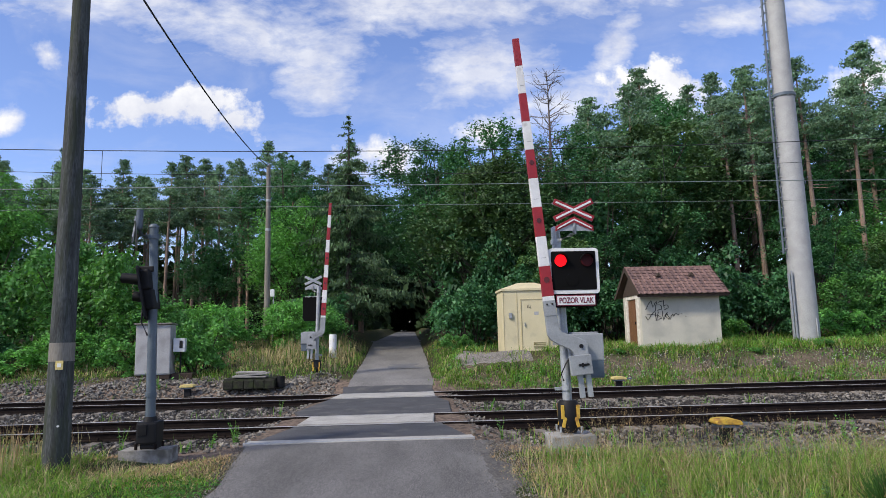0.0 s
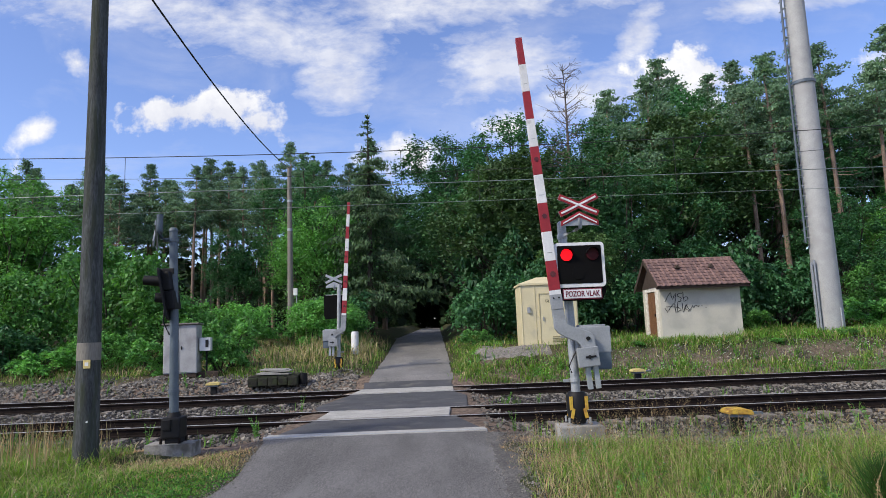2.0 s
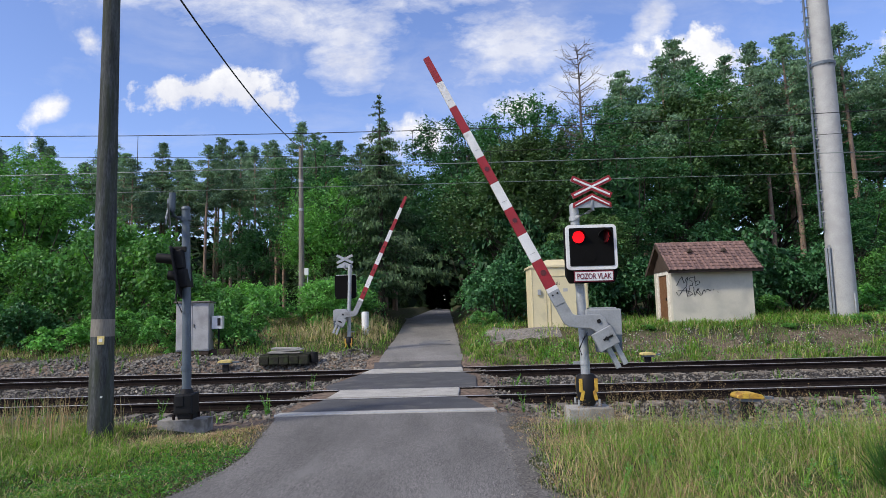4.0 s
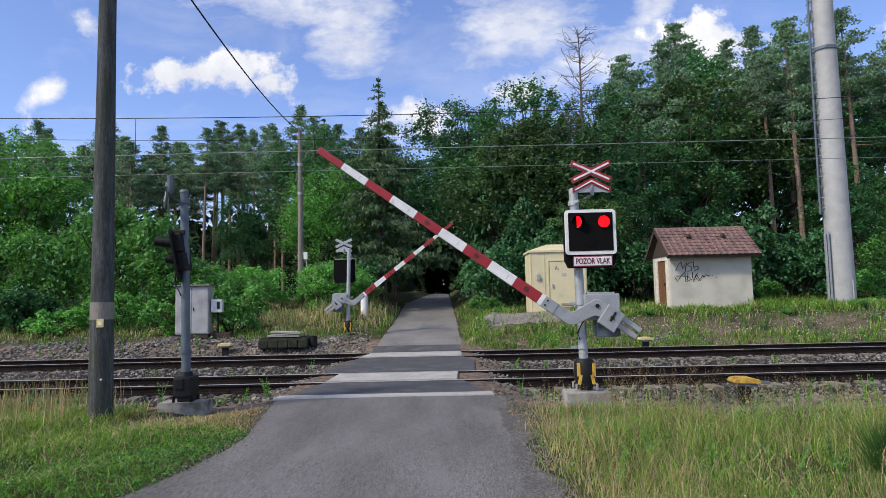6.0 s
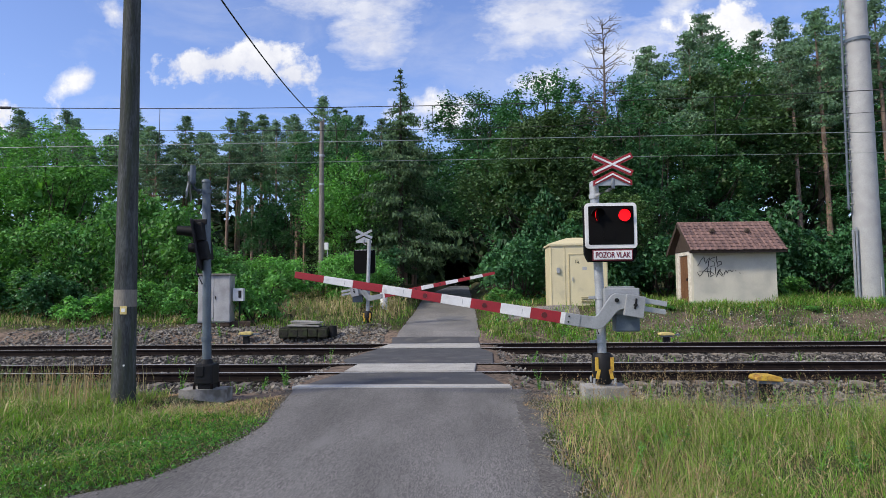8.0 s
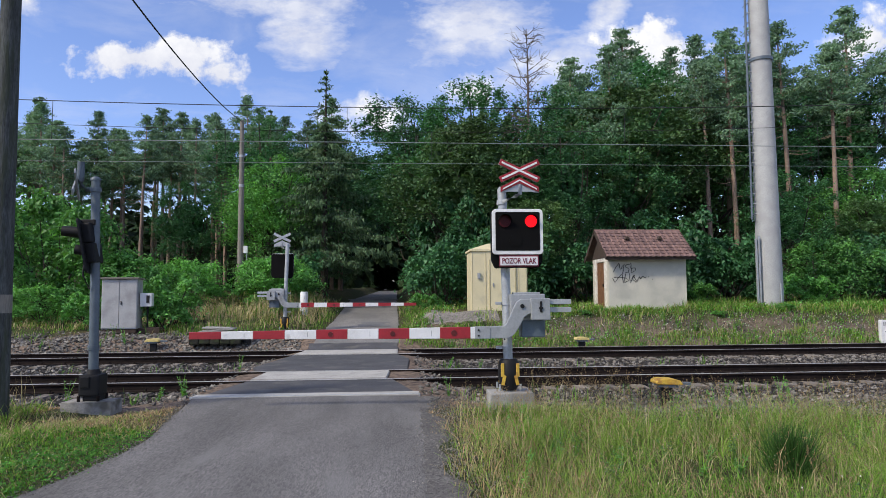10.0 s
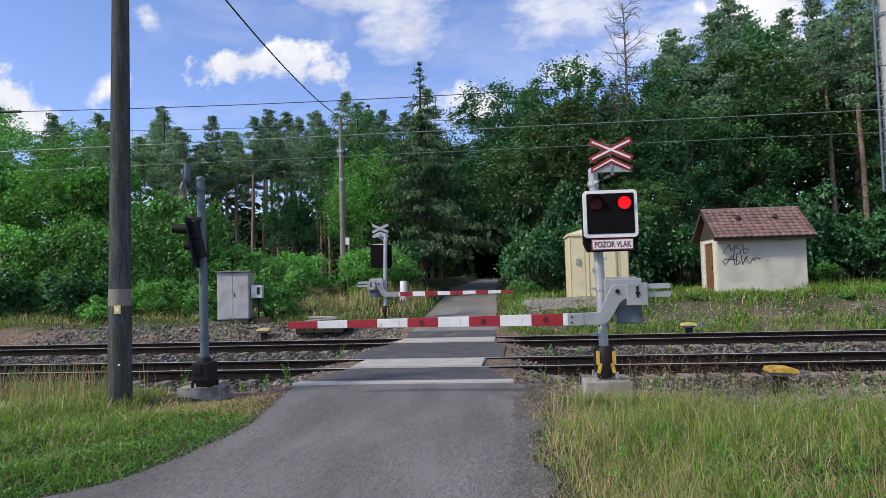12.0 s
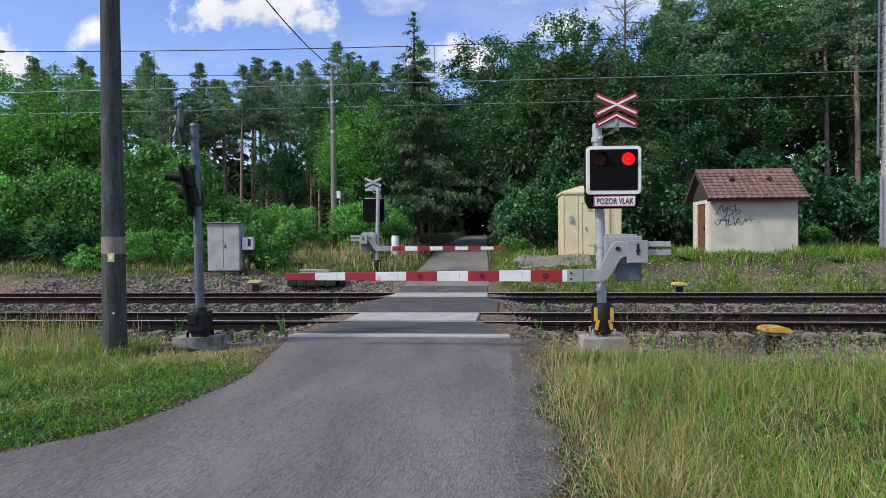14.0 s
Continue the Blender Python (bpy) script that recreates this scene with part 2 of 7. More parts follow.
M = {
    "asphalt": mat("asphalt", (0.165, 0.162, 0.160), (0.108, 0.106, 0.104), 0.95, scale=0.9, fine=210, grain=0.3, bump=0.4, depth=0.003, stretch=(1.3, 0.3, 1),
                   dirt=(0.180, 0.176, 0.170), dirt_scale=1.6, dirt_at=0.62, cells=85.0, cellmix=0.85, spec=0.3),
    "patch": mat("old_asphalt", (0.17, 0.17, 0.172), (0.13, 0.13, 0.135), 0.9, scale=1.2, fine=60, bump=0.4),
    "panel": mat("rubber_panel", (0.075, 0.075, 0.08), (0.055, 0.055, 0.058), 0.85, scale=1.5, fine=60, bump=0.3, dirt=(0.12, 0.115, 0.105), dirt_scale=2.0),
    "concrete": mat("concrete", (0.36, 0.35, 0.32), (0.26, 0.25, 0.23), 0.9, scale=3, fine=40, bump=0.3, dirt=(0.16, 0.15, 0.13), dirt_scale=2.5, dirt_at=0.6),
    "plate": mat("pale_concrete", (0.43, 0.415, 0.38), (0.34, 0.33, 0.30), 0.85, scale=2, fine=50, bump=0.2, dirt=(0.24, 0.23, 0.21), dirt_scale=3, dirt_at=0.66),
    "sleeper": mat("sleeper_concrete", (0.25, 0.22, 0.19), (0.16, 0.14, 0.12), 0.95, scale=5, fine=40, bump=0.4, objrand=0.3, dirt=(0.09, 0.07, 0.055), dirt_scale=4, dirt_at=0.55),
    # rust darkened below its own tone to hold the shade on rail sides
    "rustshade": mat("rail_rust_shade", (0.022, 0.016, 0.014), (0.012, 0.009, 0.008), 0.9, scale=6, fine=50, bump=0.3, spec=0.1),
    "railtop": mat("rail_steel", (0.62, 0.60, 0.58), (0.50, 0.48, 0.46), 0.5, 0.55, scale=2, bump=0.02),
    "ground": None, "stone": mat("ballast_stone", (0.195, 0.182, 0.175), (0.105, 0.097, 0.094), 0.95, scale=1.2, fine=30, bump=0.3, island=0.75),
    "grit": mat("pale_grit", (0.20, 0.19, 0.178), (0.11, 0.105, 0.10), 0.95, scale=2, fine=30, bump=0.3, island=0.6),
    "lane": mat("pale_asphalt", (0.215, 0.208, 0.198), (0.150, 0.146, 0.140), 0.95, scale=0.8, fine=120, grain=0.3, bump=0.4, depth=0.004, stretch=(1, 0.4, 1), cells=60.0, cellmix=0.5),
    "palepath": mat("pale_gravel", (0.25, 0.235, 0.21), (0.17, 0.16, 0.145), 0.95, scale=1.6, fine=60, bump=0.8, depth=0.012, cells=30.0),
    "gravel": mat("fine_gravel", (0.145, 0.140, 0.134), (0.092, 0.089, 0.085), 0.95, scale=1.6, fine=80, bump=0.6, depth=0.006, cells=48.0, spec=0.3),
    "oldconcrete": mat("dirty_concrete", (0.30, 0.285, 0.26), (0.22, 0.21, 0.19), 0.95, scale=5, fine=40, bump=0.5, dirt=(0.10, 0.09, 0.07), dirt_scale=5, dirt_at=0.57),
    # the bed is darker than its stones: shade between them is in the colour
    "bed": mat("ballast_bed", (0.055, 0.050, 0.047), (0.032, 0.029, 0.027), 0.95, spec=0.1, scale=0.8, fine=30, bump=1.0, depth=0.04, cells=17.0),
    "galv": mat("galvanised_steel", (0.42, 0.44, 0.45), (0.33, 0.35, 0.36), 0.5, 0.35, scale=9, fine=60, grain=0.12, bump=0.05),
    "mast": mat("mast_steel", (0.40, 0.405, 0.395), (0.34, 0.345, 0.34), 0.7, 0.1, scale=2.2, fine=30, grain=0.15, bump=0.05, dirt=(0.33, 0.33, 0.325), dirt_scale=1.6, dirt_at=0.6),
    "grey": mat("grey_paint", (0.31, 0.325, 0.335), (0.255, 0.27, 0.28), 0.5, scale=4, grain=0.1, bump=0.05, dirt=(0.15, 0.15, 0.145), dirt_scale=5, dirt_at=0.68),
    "bluegrey": mat("blue_grey_paint", (0.11, 0.14, 0.17), (0.075, 0.10, 0.125), 0.5, scale=4, grain=0.12, bump=0.05),
    "black": mat("black_paint", (0.012, 0.012, 0.013), (0.008, 0.008, 0.009), 0.6, grain=0.1, bump=0.05, spec=0.25),
    "screen": mat("matt_black", (0.004, 0.004, 0.0045), (0.003, 0.003, 0.003), 0.9, grain=0.1, bump=0.02, spec=0.15),
    "white": mat("white_paint", (0.74, 0.74, 0.73), (0.64, 0.64, 0.63), 0.5, scale=3, grain=0.06, bump=0.03, dirt=(0.45, 0.44, 0.42), dirt_scale=6, dirt_at=0.7),
    "red": mat("red_paint", (0.32, 0.016, 0.024), (0.25, 0.013, 0.020), 0.5, scale=3, grain=0.1, bump=0.03),
    "darkred": mat("reflector_red", (0.10, 0.012, 0.012), (0.07, 0.01, 0.01), 0.3, bump=0.02),
    "lens": mat("dark_lens", (0.06, 0.004, 0.006), (0.045, 0.003, 0.004), 0.5, bump=0.0, spec=0.2),
    "glow": mat("red_lamp", (0.35, 0.005, 0.005), (0.3, 0.004, 0.004), 0.5, emit=(1.0, 0.005, 0.012, 1.3), bump=0.0, spec=0.2),
    "yellow": mat("yellow_paint", (0.60, 0.40, 0.05), (0.50, 0.30, 0.04), 0.6, scale=8, grain=0.15, bump=0.05, dirt=(0.30, 0.13, 0.03), dirt_scale=9, dirt_at=0.58),
    "paleyellow": mat("faded_yellow", (0.62, 0.50, 0.16), (0.52, 0.42, 0.18), 0.7, scale=8, grain=0.2, dirt=(0.3, 0.26, 0.18), dirt_scale=9),
    "cream": mat("cream_paint", (0.66, 0.58, 0.36), (0.60, 0.53, 0.33), 0.55, scale=2, grain=0.06, bump=0.05, dirt=(0.48, 0.43, 0.29), dirt_scale=2.5, dirt_at=0.66),
    "creamline": mat("cream_edge", (0.46, 0.40, 0.24), (0.40, 0.35, 0.2), 0.6, grain=0.1),
    "render": mat("hut_render", (0.56, 0.53, 0.44), (0.48, 0.46, 0.385), 0.95, scale=1.3, fine=90, grain=0.1, bump=0.3, dirt=(0.40, 0.385, 0.33), dirt_scale=1.5, dirt_at=0.6),
    "trimwhite": mat("flaky_white", (0.72, 0.69, 0.62), (0.55, 0.50, 0.42), 0.9, scale=9, grain=0.15, bump=0.2),
    "tile": mat("roof_tile", (0.190, 0.115, 0.102), (0.140, 0.086, 0.078), 0.85, scale=4, grain=0.2, objrand=0.25, bump=0.2),
    "brownwood": mat("door_wood", (0.20, 0.095, 0.04), (0.12, 0.055, 0.025), 0.8, scale=5, grain=0.3, stretch=(6, 6, 0.8), bump=0.2),
    "darkwood": mat("dark_board", (0.06, 0.04, 0.028), (0.04, 0.027, 0.02), 0.9, scale=4, grain=0.3, stretch=(6, 6, 1), bump=0.3),
    "mossy": mat("mossy_block", (0.040, 0.040, 0.032), (0.024, 0.024, 0.020), 0.95, scale=5, fine=30, grain=0.4, bump=0.6, dirt=(0.045, 0.055, 0.028), dirt_scale=6, dirt_at=0.55, spec=0.1),
    "polewood": mat("pole_wood", (0.096, 0.104, 0.102), (0.052, 0.055, 0.056), 0.95, scale=4, fine=25, grain=0.45, stretch=(4, 4, 0.5), bump=0.7, depth=0.012, dirt=(0.050, 0.058, 0.040), dirt_scale=3.0, dirt_at=0.56, spec=0.15),
    "polegrey": mat("pole_concrete", (0.235, 0.215, 0.185), (0.165, 0.152, 0.132), 0.95, scale=4, fine=25, grain=0.25, stretch=(3, 3, 0.4), bump=0.4),
    "cabgrey": mat("cabinet_grey", (0.42, 0.42, 0.415), (0.34, 0.34, 0.34), 0.6, scale=2, grain=0.12, bump=0.05, dirt=(0.27, 0.265, 0.26), dirt_scale=2.0, dirt_at=0.6),
    "ink": mat("black_ink", (0.01, 0.01, 0.012), (0.008, 0.008, 0.01), 0.8, bump=0.0),
    "maroon": mat("maroon_ink", (0.17, 0.018, 0.035), (0.13, 0.014, 0.03), 0.6, bump=0.0),
    "cable": mat("cable_black", (0.02, 0.02, 0.022), None, 0.7, bump=0.0),
    "wire": mat("contact_wire", (0.30, 0.34, 0.31), (0.22, 0.26, 0.24), 0.45, 0.5, bump=0.0),
    "bark": mat("bark", (0.075, 0.06, 0.045), (0.04, 0.033, 0.027), 0.95, scale=3, fine=20, grain=0.4, stretch=(4, 4, 0.6), bump=0.8, depth=0.03),
    "pinebark": mat("pine_bark", (0.30, 0.21, 0.158), (0.19, 0.142, 0.112), 0.95, scale=1.2, fine=18, grain=0.4, stretch=(3, 3, 0.5), bump=0.8, depth=0.03),
    "deadbark": mat("dead_bark", (0.17, 0.14, 0.115), (0.11, 0.09, 0.075), 0.95, bump=0.4),
    "leaf": mat("leaf_green", (0.068, 0.195, 0.084), (0.043, 0.135, 0.062), 0.5, scale=0.5, fine=3, island=0.45, objrand=0.28, translucent=0.27, bump=0.0, spec=0.3),
    "leaf2": mat("leaf_light", (0.150, 0.375, 0.098), (0.098, 0.275, 0.080), 0.5, scale=0.6, fine=3, island=0.45, objrand=0.28, translucent=0.33, bump=0.0, spec=0.3),
    "leaf3": mat("leaf_olive", (0.086, 0.185, 0.074), (0.088, 0.158, 0.064), 0.55, scale=0.35, fine=3, island=0.45, objrand=0.28, translucent=0.25, bump=0.0, spec=0.3),
    "needle": mat("pine_needle", (0.172, 0.285, 0.205), (0.122, 0.218, 0.158), 0.6, scale=0.5, fine=3, island=0.45, objrand=0.28, translucent=0.3, bump=0.0, spec=0.35),
    "spruce": mat("spruce_needle", (0.105, 0.178, 0.094), (0.070, 0.128, 0.070), 0.7, scale=0.5, fine=3, island=0.5, translucent=0.25, bump=0.0, spec=0.25),
    # leaf green darkened to hold the shade inside the wood
    "farshade": mat("far_leaf_shade", (0.035, 0.065, 0.028), (0.018, 0.038, 0.018), 0.85, scale=0.2, fine=1.5, island=0.5, translucent=0.05, bump=0.0, spec=0.2),
    "grass": mat("grass_green", (0.150, 0.315, 0.042), (0.220, 0.320, 0.072), 0.6, scale=0.6, fine=4, island=0.55, translucent=0.4, bump=0.0, spec=0.3),
    "lawn": mat("lawn_green", (0.090, 0.240, 0.030), (0.130, 0.235, 0.045), 0.6, scale=0.9, fine=4, island=0.6, translucent=0.35, bump=0.0, spec=0.3),
    "clover": mat("clover_green", (0.075, 0.235, 0.032), (0.050, 0.165, 0.025), 0.6, scale=1.2, fine=4, island=0.6, translucent=0.3, bump=0.0, spec=0.3),
    "straw": mat("dry_grass", (0.48, 0.41, 0.24), (0.36, 0.30, 0.17), 0.75, scale=0.8, fine=4, island=0.4, translucent=0.15, bump=0.0, spec=0.2),
    "scorched": mat("scorched_grass", (0.46, 0.32, 0.185), (0.33, 0.225, 0.125), 0.8, scale=0.8, fine=4, island=0.4, translucent=0.1, bump=0.0, spec=0.2),
    "broom": mat("broom_green", (0.055, 0.135, 0.030), (0.038, 0.095, 0.024), 0.6, scale=1.2, fine=4, island=0.5, translucent=0.2, bump=0.0, spec=0.2),
    "seed": mat("grass_seed", (0.34, 0.24, 0.14), (0.24, 0.165, 0.10), 0.85, scale=0.8, fine=4, island=0.4, translucent=0.2, bump=0.0, spec=0.2),
    "flower": mat("white_flower", (0.65, 0.66, 0.55), (0.6, 0.6, 0.45), 0.7, bump=0.0),
}


def ground_material():
    """Soil, thin turf and gravel, the soil darkened for shade between grass blades; the gravel lies along the track's
    far shoulder, with ragged limits.
    """
    mt = mat("ground_soil", (0.048, 0.066, 0.022), (0.080, 0.066, 0.040), 0.95, scale=0.9, fine=24, grain=0.4, bump=0.8, depth=0.05, spec=0.1)
    nt = mt.node_tree
    N, L = nt.nodes.new, nt.links.new
    bsdf = nt.nodes["Principled BSDF"]
    before = bsdf.inputs["Base Color"].links[0].from_socket
    geo, sep, no = N("ShaderNodeNewGeometry"), N("ShaderNodeSeparateXYZ"), N("ShaderNodeTexNoise")
    L(geo.outputs["Position"], sep.inputs[0])
    L(geo.outputs["Position"], no.inputs["Vector"])
    no.inputs["Scale"].default_value, no.inputs["Detail"].default_value = 0.8, 6.0
    off = N("ShaderNodeMath")
    off.operation = "MULTIPLY_ADD"
    L(no.outputs["Fac"], off.inputs[0])
    off.inputs[1].default_value = 3.0
    L(sep.outputs[1], off.inputs[2])
    band = N("ShaderNodeMapRange")
    L(off.outputs[0], band.inputs[0])
    right = N("ShaderNodeMath")
    right.operation = "GREATER_THAN"
    L(sep.outputs[0], right.inputs[0])
    right.inputs[1].default_value = 1.4
    more = N("ShaderNodeMath")
    more.operation = "MULTIPLY_ADD"
    L(right.outputs[0], more.inputs[0])
    more.inputs[1].default_value = 0.1
    L(off.outputs[0], more.inputs[2])
    L(more.outputs[0], band.inputs[0])
    band.inputs[1].default_value, band.inputs[2].default_value, band.inputs[3].default_value, band.inputs[4].default_value = 23.8, 24.8, 1.0, 0.0
    near = N("ShaderNodeMapRange")
    L(off.outputs[0], near.inputs[0])
    near.inputs[1].default_value, near.inputs[2].default_value = 12.0, 12.6
    both = N("ShaderNodeMath")
    both.operation = "MULTIPLY"
    L(band.outputs[0], both.inputs[0])
    L(near.outputs[0], both.inputs[1])
    vo = N("ShaderNodeTexVoronoi")
    vo.inputs["Scale"].default_value = 14.0
    L(geo.outputs["Position"], vo.inputs["Vector"])
    bw, gr, mx = N("ShaderNodeRGBToBW"), N("ShaderNodeMix"), N("ShaderNodeMix")
    gr.data_type = mx.data_type = "RGBA"
    L(vo.outputs["Color"], bw.inputs[0])
    L(bw.outputs[0], gr.inputs["Factor"])
    gr.inputs["A"].default_value, gr.inputs["B"].default_value = (0.075, 0.058, 0.048, 1), (0.265, 0.200, 0.152, 1)
    L(both.outputs[0], mx.inputs["Factor"])
    L(before, mx.inputs["A"])
    L(gr.outputs["Result"], mx.inputs["B"])
    L(mx.outputs["Result"], bsdf.inputs["Base Color"])
    return mt


M["ground"] = ground_material()

# ---- mesh helpers ----


def box(bm, c, s, bevel=0.0, rot=None):
    """A box of size s centred at c, edges rounded by bevel."""
    t = bmesh.new()
    bmesh.ops.create_cube(t, size=1.0)
    bmesh.ops.scale(t, vec=s, verts=t.verts)
    if bevel:
        bmesh.ops.bevel(t, geom=list(t.edges), offset=bevel, segments=2, affect="EDGES", profile=0.6)
    if rot is not None:
        bmesh.ops.transform(t, matrix=rot, verts=t.verts)
    bmesh.ops.translate(t, vec=c, verts=t.verts)
    join(bm, t)


def join(bm, t):
    m = bpy.data.meshes.new("scratch")
    t.to_mesh(m)
    t.free()
    bm.from_mesh(m)
    bpy.data.meshes.remove(m)


def tube(bm, pts, radii, sides=12, caps=True):
    """A tapered round tube along points."""
    pts = [Vector(p) for p in pts]
    if not hasattr(radii, "__len__"):
        radii = [radii] * len(pts)
    rings = []
    for i, p in enumerate(pts):
        d = (pts[min(i + 1, len(pts) - 1)] - pts[max(i - 1, 0)]).normalized()
        a = d.orthogonal().normalized() if abs(d.z) < 0.9 else Vector((1, 0, 0)).cross(d).normalized()
        b = d.cross(a)
        rings.append([bm.verts.new(p + radii[i] * (math.cos(k) * a + math.sin(k) * b)) for k in [2 * math.pi * j / sides for j in range(sides)]])
    for r0, r1 in zip(rings, rings[1:]):
        for j in range(sides):
            f = bm.faces.new((r0[j], r0[(j + 1) % sides], r1[(j + 1) % sides], r1[j]))
            f.smooth = True
    if caps:
        bm.faces.new([bm.verts.new(v.co) for v in rings[0][::-1]])
        bm.faces.new([bm.verts.new(v.co) for v in rings[-1]])


def prism(bm, outline, y0, y1, bevel=0.0):
    """An outline of (x, z) points, thick from y0 to y1."""
    t = bmesh.new()
    front = [t.verts.new((x, y0, z)) for x, z in outline]
    back = [t.verts.new((x, y1, z)) for x, z in outline]
    t.faces.new(front)
    t.faces.new(back[::-1])
    n = len(outline)
    for i in range(n):
        t.faces.new((front[i], back[i], back[(i + 1) % n], front[(i + 1) % n]))
    bmesh.ops.recalc_face_normals(t, faces=t.faces)
    if bevel:
        bmesh.ops.bevel(t, geom=list(t.edges), offset=bevel, segments=2, affect="EDGES", profile=0.6)
    join(bm, t)


def rounded(w, h, r, cx=0.0, cz=0.0, n=5):
    """The outline of a rounded rectangle."""
    pts = []
    for sx, sz, a0 in ((1, 1, 0), (-1, 1, 90), (-1, -1, 180), (1, -1, 270)):
        for i in range(n + 1):
            a = radians(a0 + 90 * i / n)
            pts.append((cx + sx * (w / 2 - r) + r * math.cos(a), cz + sz * (h / 2 - r) + r * math.sin(a)))
    return pts


def part(name, bm, material, parent=None, label="", at=None):
    """Links a bmesh as one mesh object, under a thing or a part if given."""
    me = bpy.data.meshes.new(name)
    bm.to_mesh(me)
    bm.free()
    me.materials.append(material)
    ob = new(name, me)
    if parent is not None:
        ob.parent = parent
    if at is not None:
        ob.matrix_basis = at
    if label:
        ob["label"] = label
    return ob


def thing(name, m, label, category, group="", kind=""):
    ob = new(name)
    ob.empty_display_size = 0.1
    ob.matrix_basis = m
    return tagged(ob, label, category, group, kind)


def raw(name, verts, faces, materials, index=None, parent=None, smooth=False):
    """A mesh object from arrays; faces is an (n, 3) or (n, 4) array or a list of such arrays."""
    me = bpy.data.meshes.new(name)
    blocks = faces if isinstance(faces, list) else [faces]
    loops = np.concatenate([b.ravel() for b in blocks]).astype(np.int32)
    sizes = np.concatenate([np.full(len(b), b.shape[1], np.int32) for b in blocks])
    me.vertices.add(len(verts))
    me.vertices.foreach_set("co", np.asarray(verts, np.float32).ravel())
    me.loops.add(len(loops))
    me.loops.foreach_set("vertex_index", loops)
    me.polygons.add(len(sizes))
    me.polygons.foreach_set("loop_start", np.concatenate([[0], np.cumsum(sizes)[:-1]]).astype(np.int32))
    me.polygons.foreach_set("use_smooth", np.full(len(sizes), bool(smooth)))
    for m in materials:
        me.materials.append(m)
    if index is not None:
        me.polygons.foreach_set("material_index", np.asarray(index, np.int32))
    me.update(calc_edges=True)
    ob = new(name, me)
    if parent is not None:
        ob.parent = parent
    return ob


# ---- ground, road and track ----
RNG = np.random.default_rng(7)
ROAD_Y = [-60, 11.5, 21.0, 22.0, 45.0, 47.0, 60, 400]
ROAD_Z = [0, 0, 0, 0.28, 1.35, 1.35, 1.55, 6.5]
LEFT_Y = [-60, 9.0, 11.3, 12.3, 21.3, 22.2, 24.0, 33.0, 60, 400]
LEFT_Z = [0.0, 0.0, -0.08, -0.24, -0.24, 0.27, 0.50, 1.35, 2.2, 7]
RIGHT_Y = [-60, 8.0, 10.0, 11.3, 12.3, 21.3, 22.2, 23.6, 27.0, 40, 60, 400]
RIGHT_Z = [-0.05, -0.06, -0.12, -0.22, -0.26, -0.24, 0.30, 1.02, 1.12, 1.6, 2.2, 7]
EDGE_Y = [-60, 2.0, 4.0, 5.6, 6.2, 7.3, 8.4, 10.2, 11.5, 22.0, 30, 45, 400]
EDGE_L = [-6.0, -4.6, -3.6, -2.6, -2.05, -1.78, -1.7, -1.95, -2.15, -1.45, -1.6, -2.05, -3.0]
EDGE_R = [2.2, 1.6, 1.45, 1.47, 1.49, 1.53, 1.54, 1.56, 1.57, 1.22, 1.2, 1.05, 0.6]
TRACKS = (14.32, 19.69)


def height(x, y):
    """The ground's height: banks on both sides, blended into the road."""
    x, y = np.asarray(x, float), np.asarray(y, float)
    el, er = np.interp(y, EDGE_Y, EDGE_L), np.interp(y, EDGE_Y, EDGE_R)
    side = np.where(x < 0, np.interp(y, LEFT_Y, LEFT_Z), np.interp(y, RIGHT_Y, RIGHT_Z))
    out = np.maximum(np.maximum(el - x, x - er), 0.0)
    w = np.clip(out / 1.3, 0, 1)
    w = w * w * (3 - 2 * w)
    lump = 0.05 * np.sin(x * 1.3 + y * 0.7) * np.sin(y * 1.1 - x * 0.5) + 0.03 * np.sin(x * 3.1 - y * 2.3)
    lump = lump * np.where((y > 11.6) & (y < 21.4), 0.15, 1.0)
    return (np.interp(y, ROAD_Y, ROAD_Z) - 0.035) * (1 - w) + (side + lump) * w


def build_ground():
    xs = np.concatenate([[-600, -300, -150, -90, -60], np.arange(-45, -8, 1.5), np.arange(-8, 8.01, 0.25), np.arange(9, 46, 1.5), [60, 90, 150, 300, 600]])
    ys = np.concatenate([[-300, -100, -40, -15, -6, -2], np.arange(0, 34, 0.25), np.arange(34, 80, 2.0), [90, 120, 200, 400, 900]])
    X, Y = np.meshgrid(xs, ys)
    V = np.stack([X, Y, height(X, Y)], -1).reshape(-1, 3)
    w = len(xs)
    i = (np.arange(len(ys) - 1)[:, None] * w + np.arange(w - 1)[None]).ravel()
    tagged(raw("ground", V, np.stack([i, i + 1, i + w + 1, i + w], 1), [M["ground"]], smooth=True), "rough verge ground of soil, thin turf and gravel", "ground", kind="structure")


